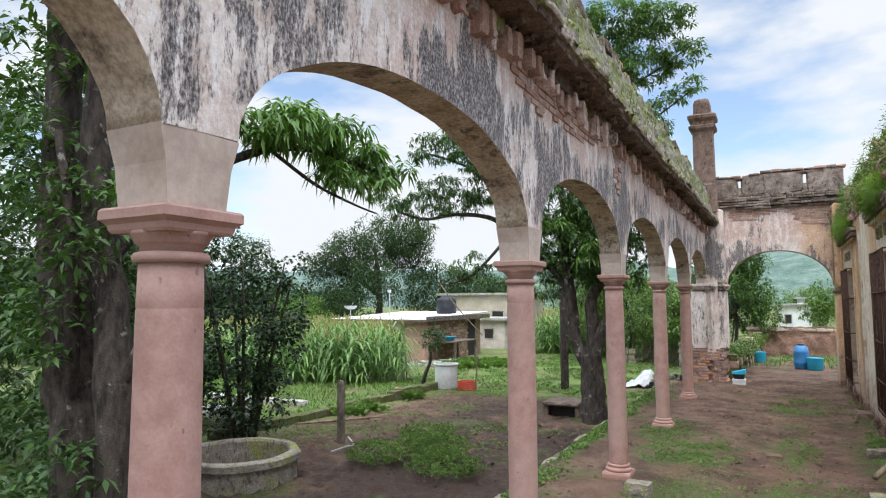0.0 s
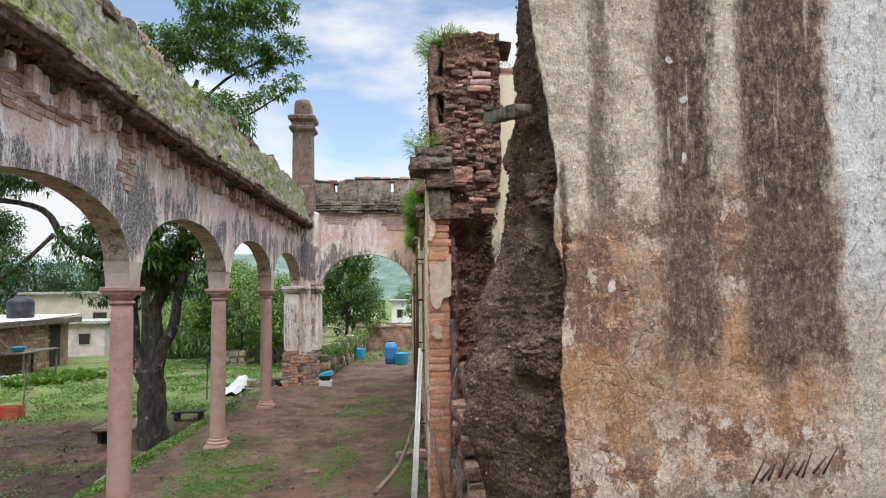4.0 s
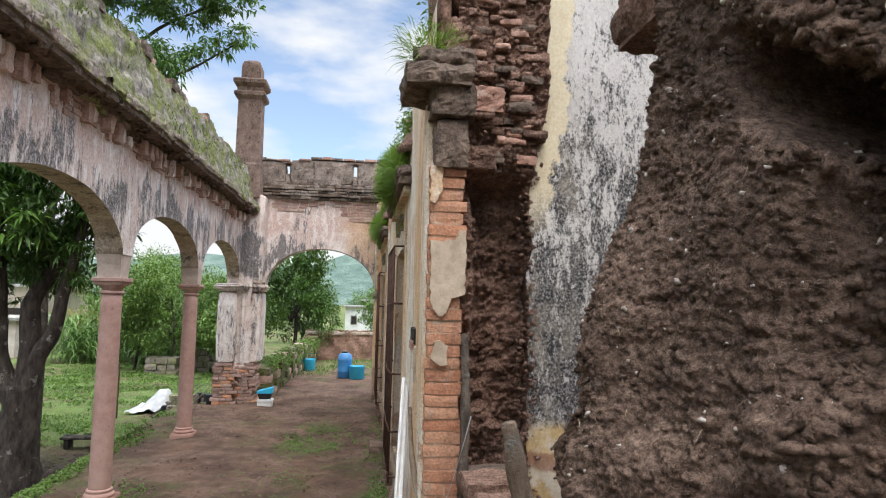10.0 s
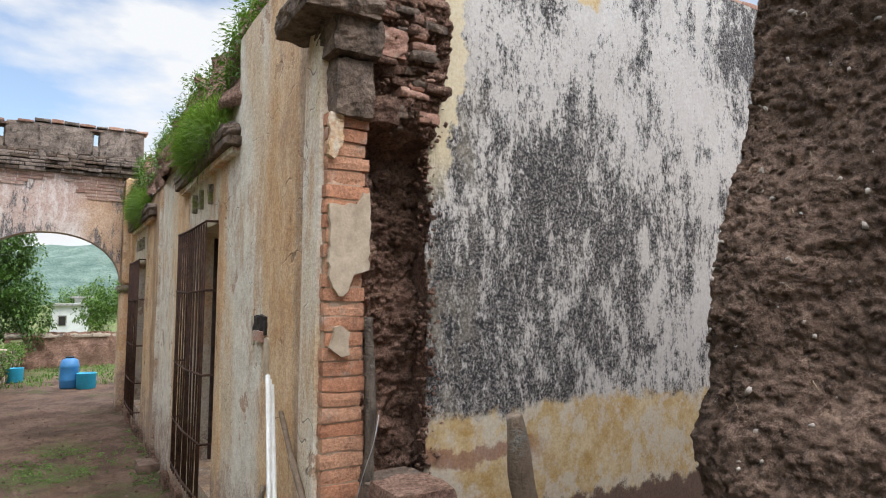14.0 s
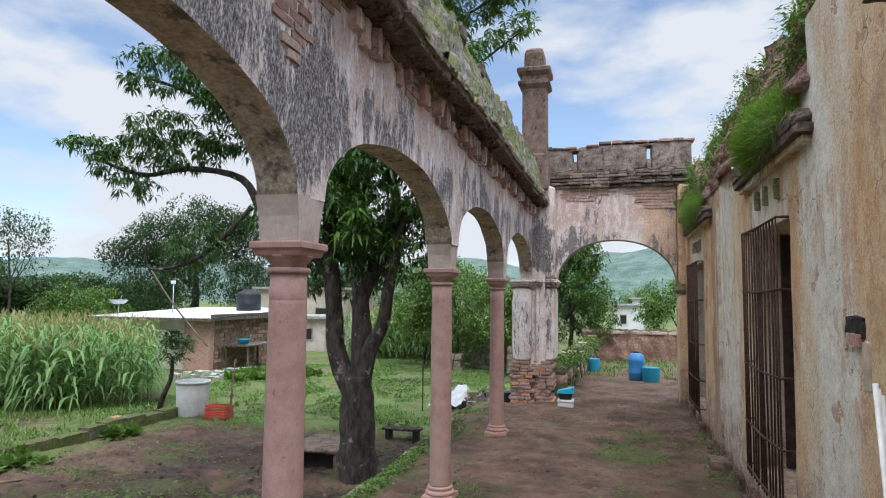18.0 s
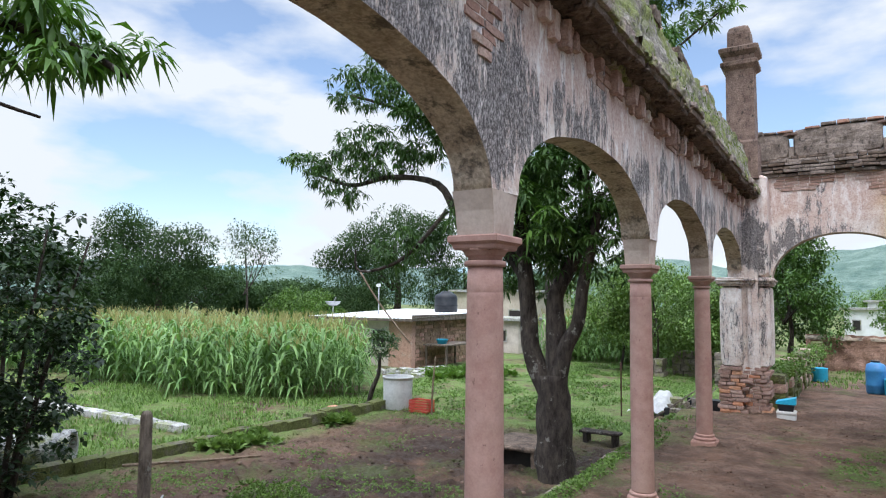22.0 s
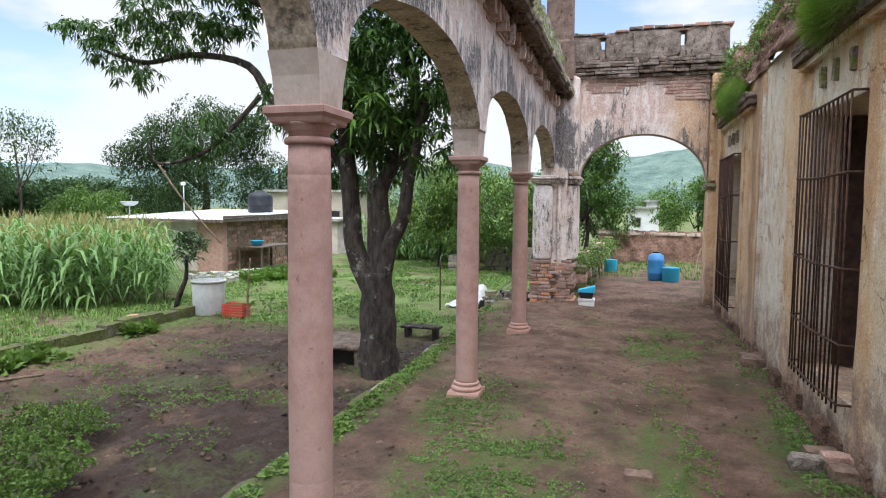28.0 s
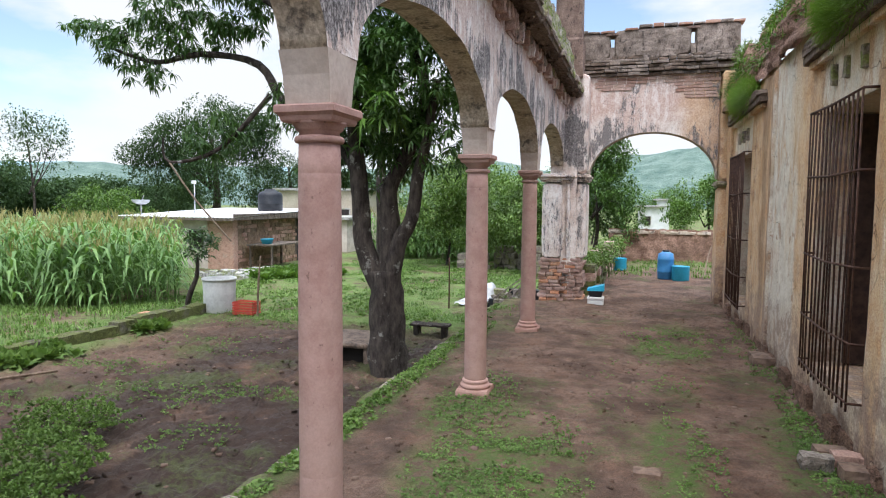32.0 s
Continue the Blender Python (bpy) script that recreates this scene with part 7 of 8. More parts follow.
# ---- maize ----
def maize(name, spots, height, seed, label, mat=M_CORN, tassel=True):
    r = np.random.default_rng(seed)
    V, F, TV, TF = [], [], [], []
    for x, y in spots:
        z0 = float(land(x, y)) - 0.02
        h = height * r.uniform(0.70, 1.14)
        lx, ly = r.normal(0, 0.05, 2)
        i = len(V)
        for q in range(3):
            a = q * 2.094
            V.append((x + 0.014 * math.cos(a), y + 0.014 * math.sin(a), z0))
        for q in range(3):
            a = q * 2.094
            V.append((x + lx + 0.006 * math.cos(a), y + ly + 0.006 * math.sin(a), z0 + h * 0.92))
        for q in range(3):
            F.append((i + q, i + (q + 1) % 3, i + 3 + (q + 1) % 3, i + 3 + q))
        a0 = r.uniform(0, 6.28)
        for q in range(9):
            t = 0.12 + 0.085 * q
            a = a0 + (q % 2) * math.pi + r.normal(0, 0.45)
            d, s = np.array((math.cos(a), math.sin(a), 0)), np.array((-math.sin(a), math.cos(a), 0))
            p = np.array((x + lx * t, y + ly * t, z0 + h * t))
            L = r.uniform(0.45, 0.72)
            w = r.uniform(0.026, 0.042)
            spine = [p, p + d * L * 0.30 + np.array((0, 0, L * 0.30)), p + d * L * 0.68 + np.array((0, 0, L * 0.24)), p + d * L * 0.95 - np.array((0, 0, L * r.uniform(0.05, 0.3)))]
            i = len(V)
            for k, c in enumerate(spine):
                ww = w * (0.6, 1.0, 0.8, 0.1)[k]
                V += [tuple(c - s * ww), tuple(c + s * ww)]
            F += [(i + 2 * k, i + 2 * k + 1, i + 2 * k + 3, i + 2 * k + 2) for k in range(3)]
        if tassel:
            for q in range(4):
                a = r.uniform(0, 6.28)
                p = np.array((x + lx, y + ly, z0 + h * 0.88))
                e = p + np.array((0.10 * math.cos(a), 0.10 * math.sin(a), r.uniform(0.16, 0.30)))
                i = len(TV)
                TV += [tuple(p), tuple(p + np.array((0.012, 0.008, 0))), tuple(e + np.array((0.014, 0.0, 0))), tuple(e)]
                TF.append((i, i + 1, i + 2, i + 3))
    t = tagged(empty(name), label, "maize", kind="stuff")
    fast_mesh("maize_leaves", V, F, mat, t)
    if TV:
        fast_mesh("maize_tassels", TV, TF, M_TASSEL, t)
    return t


r = np.random.default_rng(77)
spots = []
while len(spots) < 1500:
    x, y = r.uniform(-34, -8.2), r.uniform(13.4, 27)
    front_y = 13.6 + 0.9 * max(0.0, (x + 10.2)) + 0.25 * math.sin(x * 1.7)
    depth = y - front_y
    if depth < 0 or x > 1.4 - 0.785 * (y - 4) or (x > -21 and y > 21.9) or r.random() > math.exp(-depth / 5.0) + 0.12 or (x < -17 and r.random() < 0.35):
        continue
    spots.append((x, y))
maize("maize_field", spots, 1.74, 5, "dense green maize with pale tassels")
spots = [(r.uniform(-9.5, -3.2), r.uniform(29, 33)) for k in range(300)]
maize("maize_field", spots, 1.9, 6, "yellow-green maize behind the yard")

# ---- low plants ----
def patch(n, x0, x1, y0, y1, seed, cut=0.0, scale=1.1):
    r = np.random.default_rng(seed)
    out = []
    while len(out) < n:
        x, y = r.uniform(x0, x1), r.uniform(y0, y1)
        if noise.noise((x * scale, y * scale, seed)) + 0.5 * noise.noise((x * scale * 3, y * scale * 3, seed)) > cut:
            out.append((x, y, rough_land(x, y)))
    return out


def oval(n, cx, cy, rx, ry, seed, cut=-0.1):
    q = random.Random(seed)
    return [p for p in patch(n, cx - rx * 1.25, cx + rx * 1.25, cy - ry * 1.25, cy + ry * 1.25, seed, cut - 0.1, 2.6) if ((p[0] - cx) / rx) ** 2 + ((p[1] - cy) / ry) ** 2 < 0.35 + 1.1 * q.random()]


def weeds(name, pts, per, leaf, mat, seed, label, lift=0.5):
    lb, lw = rosettes(np.asarray(pts) + np.array([0, 0, 0.008]), per, leaf * 0.4, seed, lift)
    return tagged(leaves(name, lb, lw, leaf, leaf * 0.33, mat, seed, None, 0.2), label, "weeds", kind="stuff")


lay(FLOOR)
near = oval(2300, 0.55, 9.0, 0.6, 1.1, 101, 0.05) + oval(900, 0.9, 6.4, 0.8, 1.5, 102) + oval(500, 1.95, 9.5, 0.24, 1.25, 103, 0.05) + oval(2600, 3.0, 9.6, 0.24, 1.7, 104, -0.4) + oval(1200, 3.05, 13.0, 0.25, 2.6, 105) + oval(260, 1.6, 11.6, 0.6, 1.0, 106, 0.1) + oval(900, 0.5, 4.4, 1.2, 1.6, 107) + oval(1000, 2.1, 13.8, 0.7, 0.9, 108, 0.0) + oval(900, 2.1, 7.0, 0.5, 1.0, 109) + oval(1100, 0.0, 10.5, 0.35, 0.9, 110)
weeds("corridor_weeds", near, 5, 0.024, M_YARDLEAF, 1, "low green weeds on the corridor floor")
lay(FLOOR)
edge = oval(800, -0.98, 9.0, 0.26, 1.4, 111, -0.1) + oval(900, -1.0, 11.5, 0.26, 1.6, 112, -0.1) + oval(500, -0.9, 13.8, 0.3, 1.0, 113, -0.4) + oval(500, -0.95, 6.5, 0.25, 1.2, 114, -0.3)
weeds("edge_weeds", edge, 6, 0.045, M_WEED, 2, "green weeds along the corridor edge")
lay(YARD)
yard = oval(500, -3.7, 10.2, 0.9, 0.35, 121, -0.3) + oval(500, -2.5, 10.6, 0.9, 0.25, 122, -0.3) + oval(500, -5.2, 11.0, 0.9, 0.4, 123) + oval(900, -5.4, 14.5, 1.6, 0.6, 124) + oval(700, -4.9, 9.3, 1.1, 0.4, 125, -0.1)
weeds("yard_weeds", yard + oval(500, -3.2, 9.2, 1.2, 0.6, 126, 0.15) + oval(400, -4.6, 12.6, 1.5, 0.7, 127, 0.2) + oval(900, -5.6, 8.6, 0.8, 0.9, 128, -0.1), 6, 0.026, M_YARDLEAF, 3, "green weeds in the muddy yard")
weeds("yard_bush", cloud([(-2.85, 7.9, -0.16, 0.6, 0.55, 0.20), (-3.5, 8.9, -0.2, 0.55, 0.4, 0.16), (-2.3, 7.2, -0.2, 0.6, 0.5, 0.14), (-3.5, 7.4, -0.2, 0.5, 0.5, 0.16)], 2600, 131), 8, 0.034, M_WEED, 4, "bushy green weed clump in the yard", 0.9)
weeds("curb_bush", oval(200, -6.4, 10.9, 0.5, 0.6, 133, -0.6) + oval(60, -6.3, 13.2, 0.2, 0.3, 134, -0.6), 20, 0.16, M_WEED, 5, "leafy weeds against the low mossy wall", 0.9)
weeds("shack_bush", oval(380, -8.6, 22.0, 1.3, 1.6, 135, -0.6), 22, 0.20, M_SHRUBLEAF, 6, "broad-leaved bushes beside the shack", 0.9)
lay(RUBBLE)
weeds("adobe_weeds", oval(40, 3.7, 6.3, 0.25, 0.3, 136, -0.6), 12, 0.07, M_WEED, 8, "small weeds on the rubble")
lay(YARD)
meadow = patch(7000, -9.0, -0.6, 14.6, 30.0, 141, 0.0, 0.7)
tagged(blades("meadow_grass", np.repeat(np.array(meadow), 5, 0) + r.normal(0, 0.07, (35000, 3)) * np.array([1, 1, 0]), 0.075, 0.010, 1.3, M_GRASS, 8), "short green meadow grass", "grass", kind="stuff")
weeds("meadow_weeds", patch(1500, -9.0, -0.8, 14.6, 27.0, 145, 0.12, 0.8), 7, 0.075, M_FEATHER, 15, "clumps of leafy weeds in the meadow", 0.6)
verge = patch(3800, -16.0, -6.7, 8.5, 15.6, 142, -0.3, 0.7)
tagged(blades("verge_grass", np.repeat(np.array(verge), 5, 0) + r.normal(0, 0.07, (19000, 3)) * np.array([1, 1, 0]), 0.12, 0.011, 1.2, M_GRASS, 9), "green grass beyond the low mossy wall", "grass", kind="stuff")
lay(BEYOND)
beyond = patch(1600, 0.8, 7.0, 24.5, 33.0, 143, -0.1, 0.6)
tagged(blades("far_grass", np.repeat(np.array(beyond), 2, 0), 0.14, 0.014, 0.9, M_GRASS, 10), "green grass before the low far wall", "grass", kind="stuff")

# ---- yard furniture ----
lay(YARD)
low_wall = tagged(empty("low_wall"), "low mossy stone wall edging the yard", "low wall", kind="structure")
y = 7.4
while y < 15.2:
    w = rnd.uniform(0.35, 0.6)
    x = -6.62 - 0.06 * (11 - y) * (y < 11)
    rock("stone", x - 0.12, x + 0.12, y - 0.01, y + w + 0.01, -0.6, -0.18 + rnd.uniform(-0.05, 0.03), M_MOSSDARK, low_wall, y, 0.03, 6)
    y += w
kerb = tagged(empty("concrete_strip"), "pale concrete kerb in the grass", "kerb", kind="structure")
for k in range(7):
    x = -13.2 + k * 0.78
    lump("slab", x, x + 0.75, 10.72 + 0.02 * k, 11.0 + 0.02 * k, -0.5, -0.24, M_CONCRETE, kerb, 0.012, 2)
lay(BASE)
edging = tagged(empty("corridor_edging"), "stone edging of the corridor", "edging", kind="structure")
y = 1.0
while y < 16.5:
    w = rnd.uniform(0.3, 0.7)
    zt = float(corridor(y))
    if rnd.random() < 0.8:
        lump("stone", -1.16, -0.97, y, y + w - 0.02, -0.9, zt + rnd.uniform(-0.09, -0.01), M_MOSSDARK if rnd.random() < 0.6 else M_BLOCK, edging, 0.018, 2)
    y += w

lay(YARD)
ring = tagged(empty("well_ring", -4.78, 5.95, -0.40), "low round concrete well ring with a broken rim", "well ring")
v, f = [], []
seg = 40
for ro, z in ((0.78, -0.2), (0.78, 0.28), (0.83, 0.30), (0.83, 0.38), (0.80, 0.40), (0.70, 0.40), (0.68, 0.37), (0.68, -0.1)):
    for k in range(seg):
        a = 2 * math.pi * k / seg
        dz = -0.05 if 3 < k < 7 and z > 0.29 else 0
        v.append((ro * math.cos(a), ro * math.sin(a), z + dz + 0.01 * noise.noise((ro * 3, k * 0.7, z))))
for i in range(7):
    for k in range(seg):
        f.append((i * seg + k, i * seg + (k + 1) % seg, (i + 1) * seg + (k + 1) % seg, (i + 1) * seg + k))
mesh("ring", v, f, M_BLOCK, ring, False)
lathe("ring_floor", [(0.0, -0.06), (0.69, -0.05)], M_DIRT, ring)

e = tagged(empty("fence_post"), "short dark wooden fence post in the yard", "post")
lump("shaft", -4.90, -4.80, 8.28, 8.38, -0.6, 0.655, M_WOOD, e, 0.008, 4)
tank = tagged(empty("water_drum", -6.40, 15.15, -0.40), "grey-white round plastic water drum", "drum")
lathe("body", [(0.29, 0.0), (0.30, 0.03), (0.305, 0.35), (0.315, 0.60), (0.315, 0.64), (0.335, 0.64), (0.335, 0.68), (0.305, 0.68), (0.295, 0.60), (0.0, 0.60)], M_DRUM, tank, 32)
crate = tagged(empty("crate", -5.72, 15.05, -0.40), "red plastic crate beside the drum", "crate")
for x0, x1, y0, y1 in ((-0.22, 0.22, -0.15, -0.135), (-0.22, 0.22, 0.135, 0.15), (-0.22, -0.205, -0.135, 0.135), (0.205, 0.22, -0.135, 0.135)):
    for k in range(5):
        box("slat", x0, x1, y0, y1, 0.02 + k * 0.05, 0.055 + k * 0.05, M_RED, crate, 0.003)
box("bottom", -0.205, 0.205, -0.135, 0.135, 0.0, 0.02, M_RED, crate)
brickpile = tagged(empty("brick_stack"), "small stack of red bricks on the low wall", "bricks")
for k in range(8):
    lump("brick", -7.35 + 0.11 * (k % 4), -7.25 + 0.11 * (k % 4), 14.0, 14.22, -0.42 + 0.07 * (k // 4), -0.36 + 0.07 * (k // 4), M_BRICK, brickpile, 0.006, 1)
loose_post("stake", [(-5.45, 15.0, -0.5), (-5.42, 15.0, 0.2), (-5.36, 15.0, 0.75)], 0.022, 0.016, M_STICK, "thin wooden stake beside the crate", "stake", "shaft")
sap = tagged(empty("young_tree"), "small leaning tree beside the water drum", "tree")
limb("trunk", [(-7.08, 15.0, -0.5), (-7.0, 15.0, -0.1), (-6.85, 15.05, 0.3), (-6.82, 15.05, 0.75)], 0.06, 0.035, M_BARK, sap, 4, 7, 0.25)
lb, lw = rosettes(cloud([(-6.8, 15.1, 0.95, 0.4, 0.35, 0.35)], 60, 150), 9, 0.07, 150, 0.1)
leaves("crown", lb, lw, 0.13, 0.02, M_TREELEAF, 150, sap, 0.3)
slab = tagged(empty("drain_cover"), "concrete slab on stones over a dark drain by the tree", "slab")
rock("slab", -2.62, -1.84, 12.0, 12.9, -0.13, -0.06, M_CORNER, slab, 2, 0.02, 6)
rock("support", -2.62, -2.5, 12.05, 12.85, -0.6, -0.12, M_CORNER, slab, 3, 0.02, 5)
rock("support", -1.95, -1.84, 12.05, 12.85, -0.6, -0.12, M_CORNER, slab, 4, 0.02, 5)
# Near-black block stands for the shade under the slab.
box("drain_inside", -2.52, -1.94, 12.22, 12.8, -0.6, -0.12, M_VOID, slab)
plank = tagged(empty("plank_bench"), "rough wooden plank on short legs behind the tree", "bench")
lump("plank", -2.1, -1.42, 14.3, 14.55, -0.25, -0.21, M_BARK, plank, 0.02, 3)
for x in (-2.0, -1.52):
    lump("leg", x - 0.04, x + 0.04, 14.34, 14.52, -0.6, -0.245, M_BARK, plank, 0.01, 1)
pipe = tagged(empty("concrete_pipe"), "short length of concrete pipe lying in the grass", "pipe")
v, f = [], []
for ro, x in ((0.22, -0.75), (0.22, 0.62), (0.26, 0.64), (0.26, 0.76), (0.2, 0.76), (0.18, -0.75)):
    for k in range(24):
        a = 2 * math.pi * k / 24
        v.append((-7.68 + (x - ro * math.cos(a)) * 0.707, 8.24 + (x + ro * math.cos(a)) * 0.707, -0.14 + ro * math.sin(a)))
for i in range(5):
    for k in range(24):
        f.append((i * 24 + k, i * 24 + (k + 1) % 24, (i + 1) * 24 + (k + 1) % 24, (i + 1) * 24 + k))
mesh("pipe_wall", v, f, M_CONCRETE, pipe, True)
loose_post("hose", [(-4.9, 8.6, -0.33), (-4.5, 8.2, -0.34), (-4.35, 7.8, -0.28), (-4.5, 7.6, -0.33)], 0.012, 0.012, M_STEEL, "pale hose lying on the yard mud", "hose", "tube")
loose_post("cane", [(-6.5, 9.1, -0.33), (-5.8, 9.9, -0.32), (-5.4, 10.5, -0.33)], 0.022, 0.016, M_STICK, "dry cane lying on the yard mud", "cane", "stem")

mud = [(x, y, rough_land(x, y) + 0.005) for x, y in ((rnd.uniform(-6.2, -1.2), rnd.uniform(6.5, 15.0)) for k in range(800)) if noise.noise((x * 0.9, y * 0.9, 61)) > -0.15]
tagged(crumbs("mud_clods", mud, 0.008, 0.040, M_DIRT, None, 62), "lumps of churned wet mud", "mud", kind="stuff")

# loose stones and brick pieces
lay(FLOOR)
stones = tagged(empty("loose_stones"), "scattered stones and brick pieces on the ground", "stones", kind="stuff")
sv, sf = [], []
for k in range(380):
    if k < 200:
        x, y, s = rnd.uniform(-0.7, 3.1), rnd.uniform(5.5, 18), rnd.uniform(0.012, 0.045)
    else:
        x, y, s = rnd.uniform(-6, -1.2), rnd.uniform(7, 15), rnd.uniform(0.010, 0.042)
    z = rough_land(x, y)
    b = len(sv)
    a = rnd.uniform(0, 3.14)
    for dx, dy, dz in ((-1, -0.7, -0.6), (1, -0.6, -0.6), (0.9, 0.7, -0.6), (-0.9, 0.6, -0.6), (-0.7, -0.5, 0.5), (0.6, -0.5, 0.6), (0.7, 0.4, 0.45), (-0.6, 0.5, 0.55)):
        dx, dy, dz = dx * rnd.uniform(0.7, 1.2), dy * rnd.uniform(0.7, 1.2), dz * rnd.uniform(0.6, 1.1)
        sv.append((x + s * (dx * math.cos(a) - dy * math.sin(a)), y + s * (dx * math.sin(a) + dy * math.cos(a)), z + s * dz * 0.8))
    sf += [(b, b + 3, b + 2, b + 1), (b + 4, b + 5, b + 6, b + 7), (b, b + 1, b + 5, b + 4), (b + 1, b + 2, b + 6, b + 5), (b + 2, b + 3, b + 7, b + 6), (b + 3, b, b + 4, b + 7)]
fast_mesh("stone_pieces", sv, sf, M_EARTHSTONE, stones)
for x, y, w, d, h, m, lab in ((0.30, 6.55, 0.28, 0.2, 0.16, M_BLOCK, "square stone block beside a column foot"), (2.96, 9.80, 0.24, 0.16, 0.10, M_EARTHSTONE, "broken brick at the wall foot"), (3.03, 9.62, 0.24, 0.15, 0.13, M_FACEBRICK, "broken bricks piled at the wall foot"), (3.02, 9.40, 0.22, 0.18, 0.10, M_EARTHSTONE, "loose stone at the wall foot"), (2.80, 9.55, 0.22, 0.14, 0.1, M_BLOCK, "loose stone at the wall foot"), (1.60, 9.09, 0.20, 0.13, 0.035, M_EARTHSTONE, "broken brick on the floor"), (3.0, 12.9, 0.25, 0.4, 0.12, M_EARTHSTONE, "fallen stone at the wall foot"), (2.6, 6.9, 0.3, 0.25, 0.16, M_BLOCK, "loose stone beside the leaning laths")):
    z = rough_land(x, y)
    tagged(rock("loose_block", x - w / 2, x + w / 2, y - d / 2, y + d / 2, z - 0.04, z + h, m, None, x * 3, 0.03, 6), lab, "block")

crumb = [(x, y, rough_land(x, y) + 0.004) for x, y in ((rnd.uniform(-0.7, 3.2), rnd.uniform(4.5, 19.0)) for k in range(2400)) if noise.noise((x * 1.3, y * 1.3, 71)) > -0.1]
tagged(crumbs("earth_crumbs", crumb, 0.004, 0.026, M_DIRT, None, 72), "loose crumbs of dry earth on the floor", "earth", kind="stuff")
foot = [(3.22 - abs(rnd.gauss(0, 0.09)), y, rough_land(3.1, y)) for y in (rnd.uniform(7.2, 18.5) for k in range(420))]
tagged(crumbs("wall_debris", foot, 0.012, 0.06, M_EARTHSTONE, None, 73), "plaster and brick debris along the wall foot", "debris", kind="stuff")

# ---- beyond the yard ----
lay(YARD)
pile = tagged(empty("rubbish_pile"), "pile of rubble with a crumpled white sheet", "rubbish pile")
sheet("white_sheet", 26, 20, lambda u, v: (-2.25 + 0.95 * u, 17.6 + 0.9 * v, -0.44 + 0.42 * math.exp(-((u - 0.65) / 0.35) ** 2 - ((v - 0.6) / 0.45) ** 2) + 0.10 * noise.noise((u * 7, v * 6, 3)) + 0.04), M_DRUM, pile)
for k in range(26):
    x, y = rnd.uniform(-1.5, -0.6), rnd.uniform(17.3, 18.6)
    s = rnd.uniform(0.05, 0.14)
    lump("rubble_piece", x - s, x + s, y - s, y + s, -0.5, -0.42 + rnd.uniform(0.05, 0.4), M_BLOCK if k % 3 else M_BLACK, pile, 0.03, 1, rnd.uniform(0, 1))
for k in range(4):
    tube("rod", [(-1.6 + 0.2 * k, 17.2, -0.4), (-0.9 + 0.1 * k, 18.2, 0.15)], [0.015, 0.012], M_WOOD, pile, 5, 0.0)
loose_post("wire_post", [(-2.25, 17.2, -0.5), (-2.25, 17.2, 0.65)], 0.016, 0.014, M_IRON, "thin iron fence post", "post", "shaft")
ruin = tagged(empty("ruined_walls"), "low ruined stone walls behind the yard", "ruin", kind="structure")
for x0, x1, y0, y1, h in ((-3.3, -2.7, 26.5, 27.4, 0.55), (-2.5, -1.7, 26.6, 27.3, 0.8), (-1.6, -0.4, 24.2, 24.8, 0.9), (-4.4, -3.5, 25.6, 26.3, 0.5)):
    z = -0.6
    while z < h - 0.5:
        x = x0
        while x < x1:
            w = rnd.uniform(0.25, 0.42)
            lump("stone", x, x + w - 0.02, y0 + rnd.uniform(-0.05, 0.05), y1, z, z + 0.2, M_BLOCK, ruin, 0.03, 1)
            x += w
        z += 0.21
lay(BEYOND)
side = tagged(empty("side_wall"), "low mossy brick wall beyond the end arch", "wall", kind="structure")
y = 19.4
while y < 31.5:
    w = rnd.uniform(0.4, 0.7)
    h = 0.55 - 0.012 * (y - 19) + rnd.uniform(-0.1, 0.12) - (0.2 if y < 21.5 else 0)
    for z0 in np.arange(-0.75, h - 0.05, 0.19):
        rock("stone", 0.28 + 0.03 * (y - 19) + rnd.uniform(-0.03, 0.03), 0.60 + 0.03 * (y - 19) + rnd.uniform(-0.05, 0.05), y - 0.02, y + w, z0, min(z0 + 0.19, h), M_PIERBRICK if rnd.random() < 0.25 else M_MOSSDARK, side, y + z0, 0.035, 4)
    y += w
bank = [(0.45 + 0.03 * (y - 19) + rnd.gauss(0, 0.16), y, 0.50 - 0.012 * (y - 19) + rnd.uniform(-0.35, 0.12)) for y in (rnd.uniform(19.6, 31.0) for k in range(900))]
weeds("wall_weeds", bank, 8, 0.075, M_FEATHER, 171, "yellow-green creepers over the low side wall", 0.6)
far_wall = tagged(empty("far_wall"), "low adobe boundary wall with a flaking white top", "wall", kind="structure")
sheet("adobe_face", 90, 12, lambda u, v: (0.4 + 9 * u, 32.0 + 0.12 * noise.noise((u * 30, v * 5, 2)), -0.9 + 1.65 * v + 0.07 * v * noise.noise((u * 40, 2, 2))), M_ADOBE_RED, far_wall)
x = 0.4
while x < 9.2:
    w = rnd.uniform(0.3, 0.6)
    rock("coping", x - 0.03, x + w + 0.03, 31.95, 32.35, 0.55, 0.70 + rnd.uniform(-0.05, 0.03), M_SOFFIT, far_wall, x, 0.03, 4)
    x += w
box("rear", 0.4, 9.3, 32.2, 32.4, -0.9, 0.55, M_ADOBE_RED, far_wall)

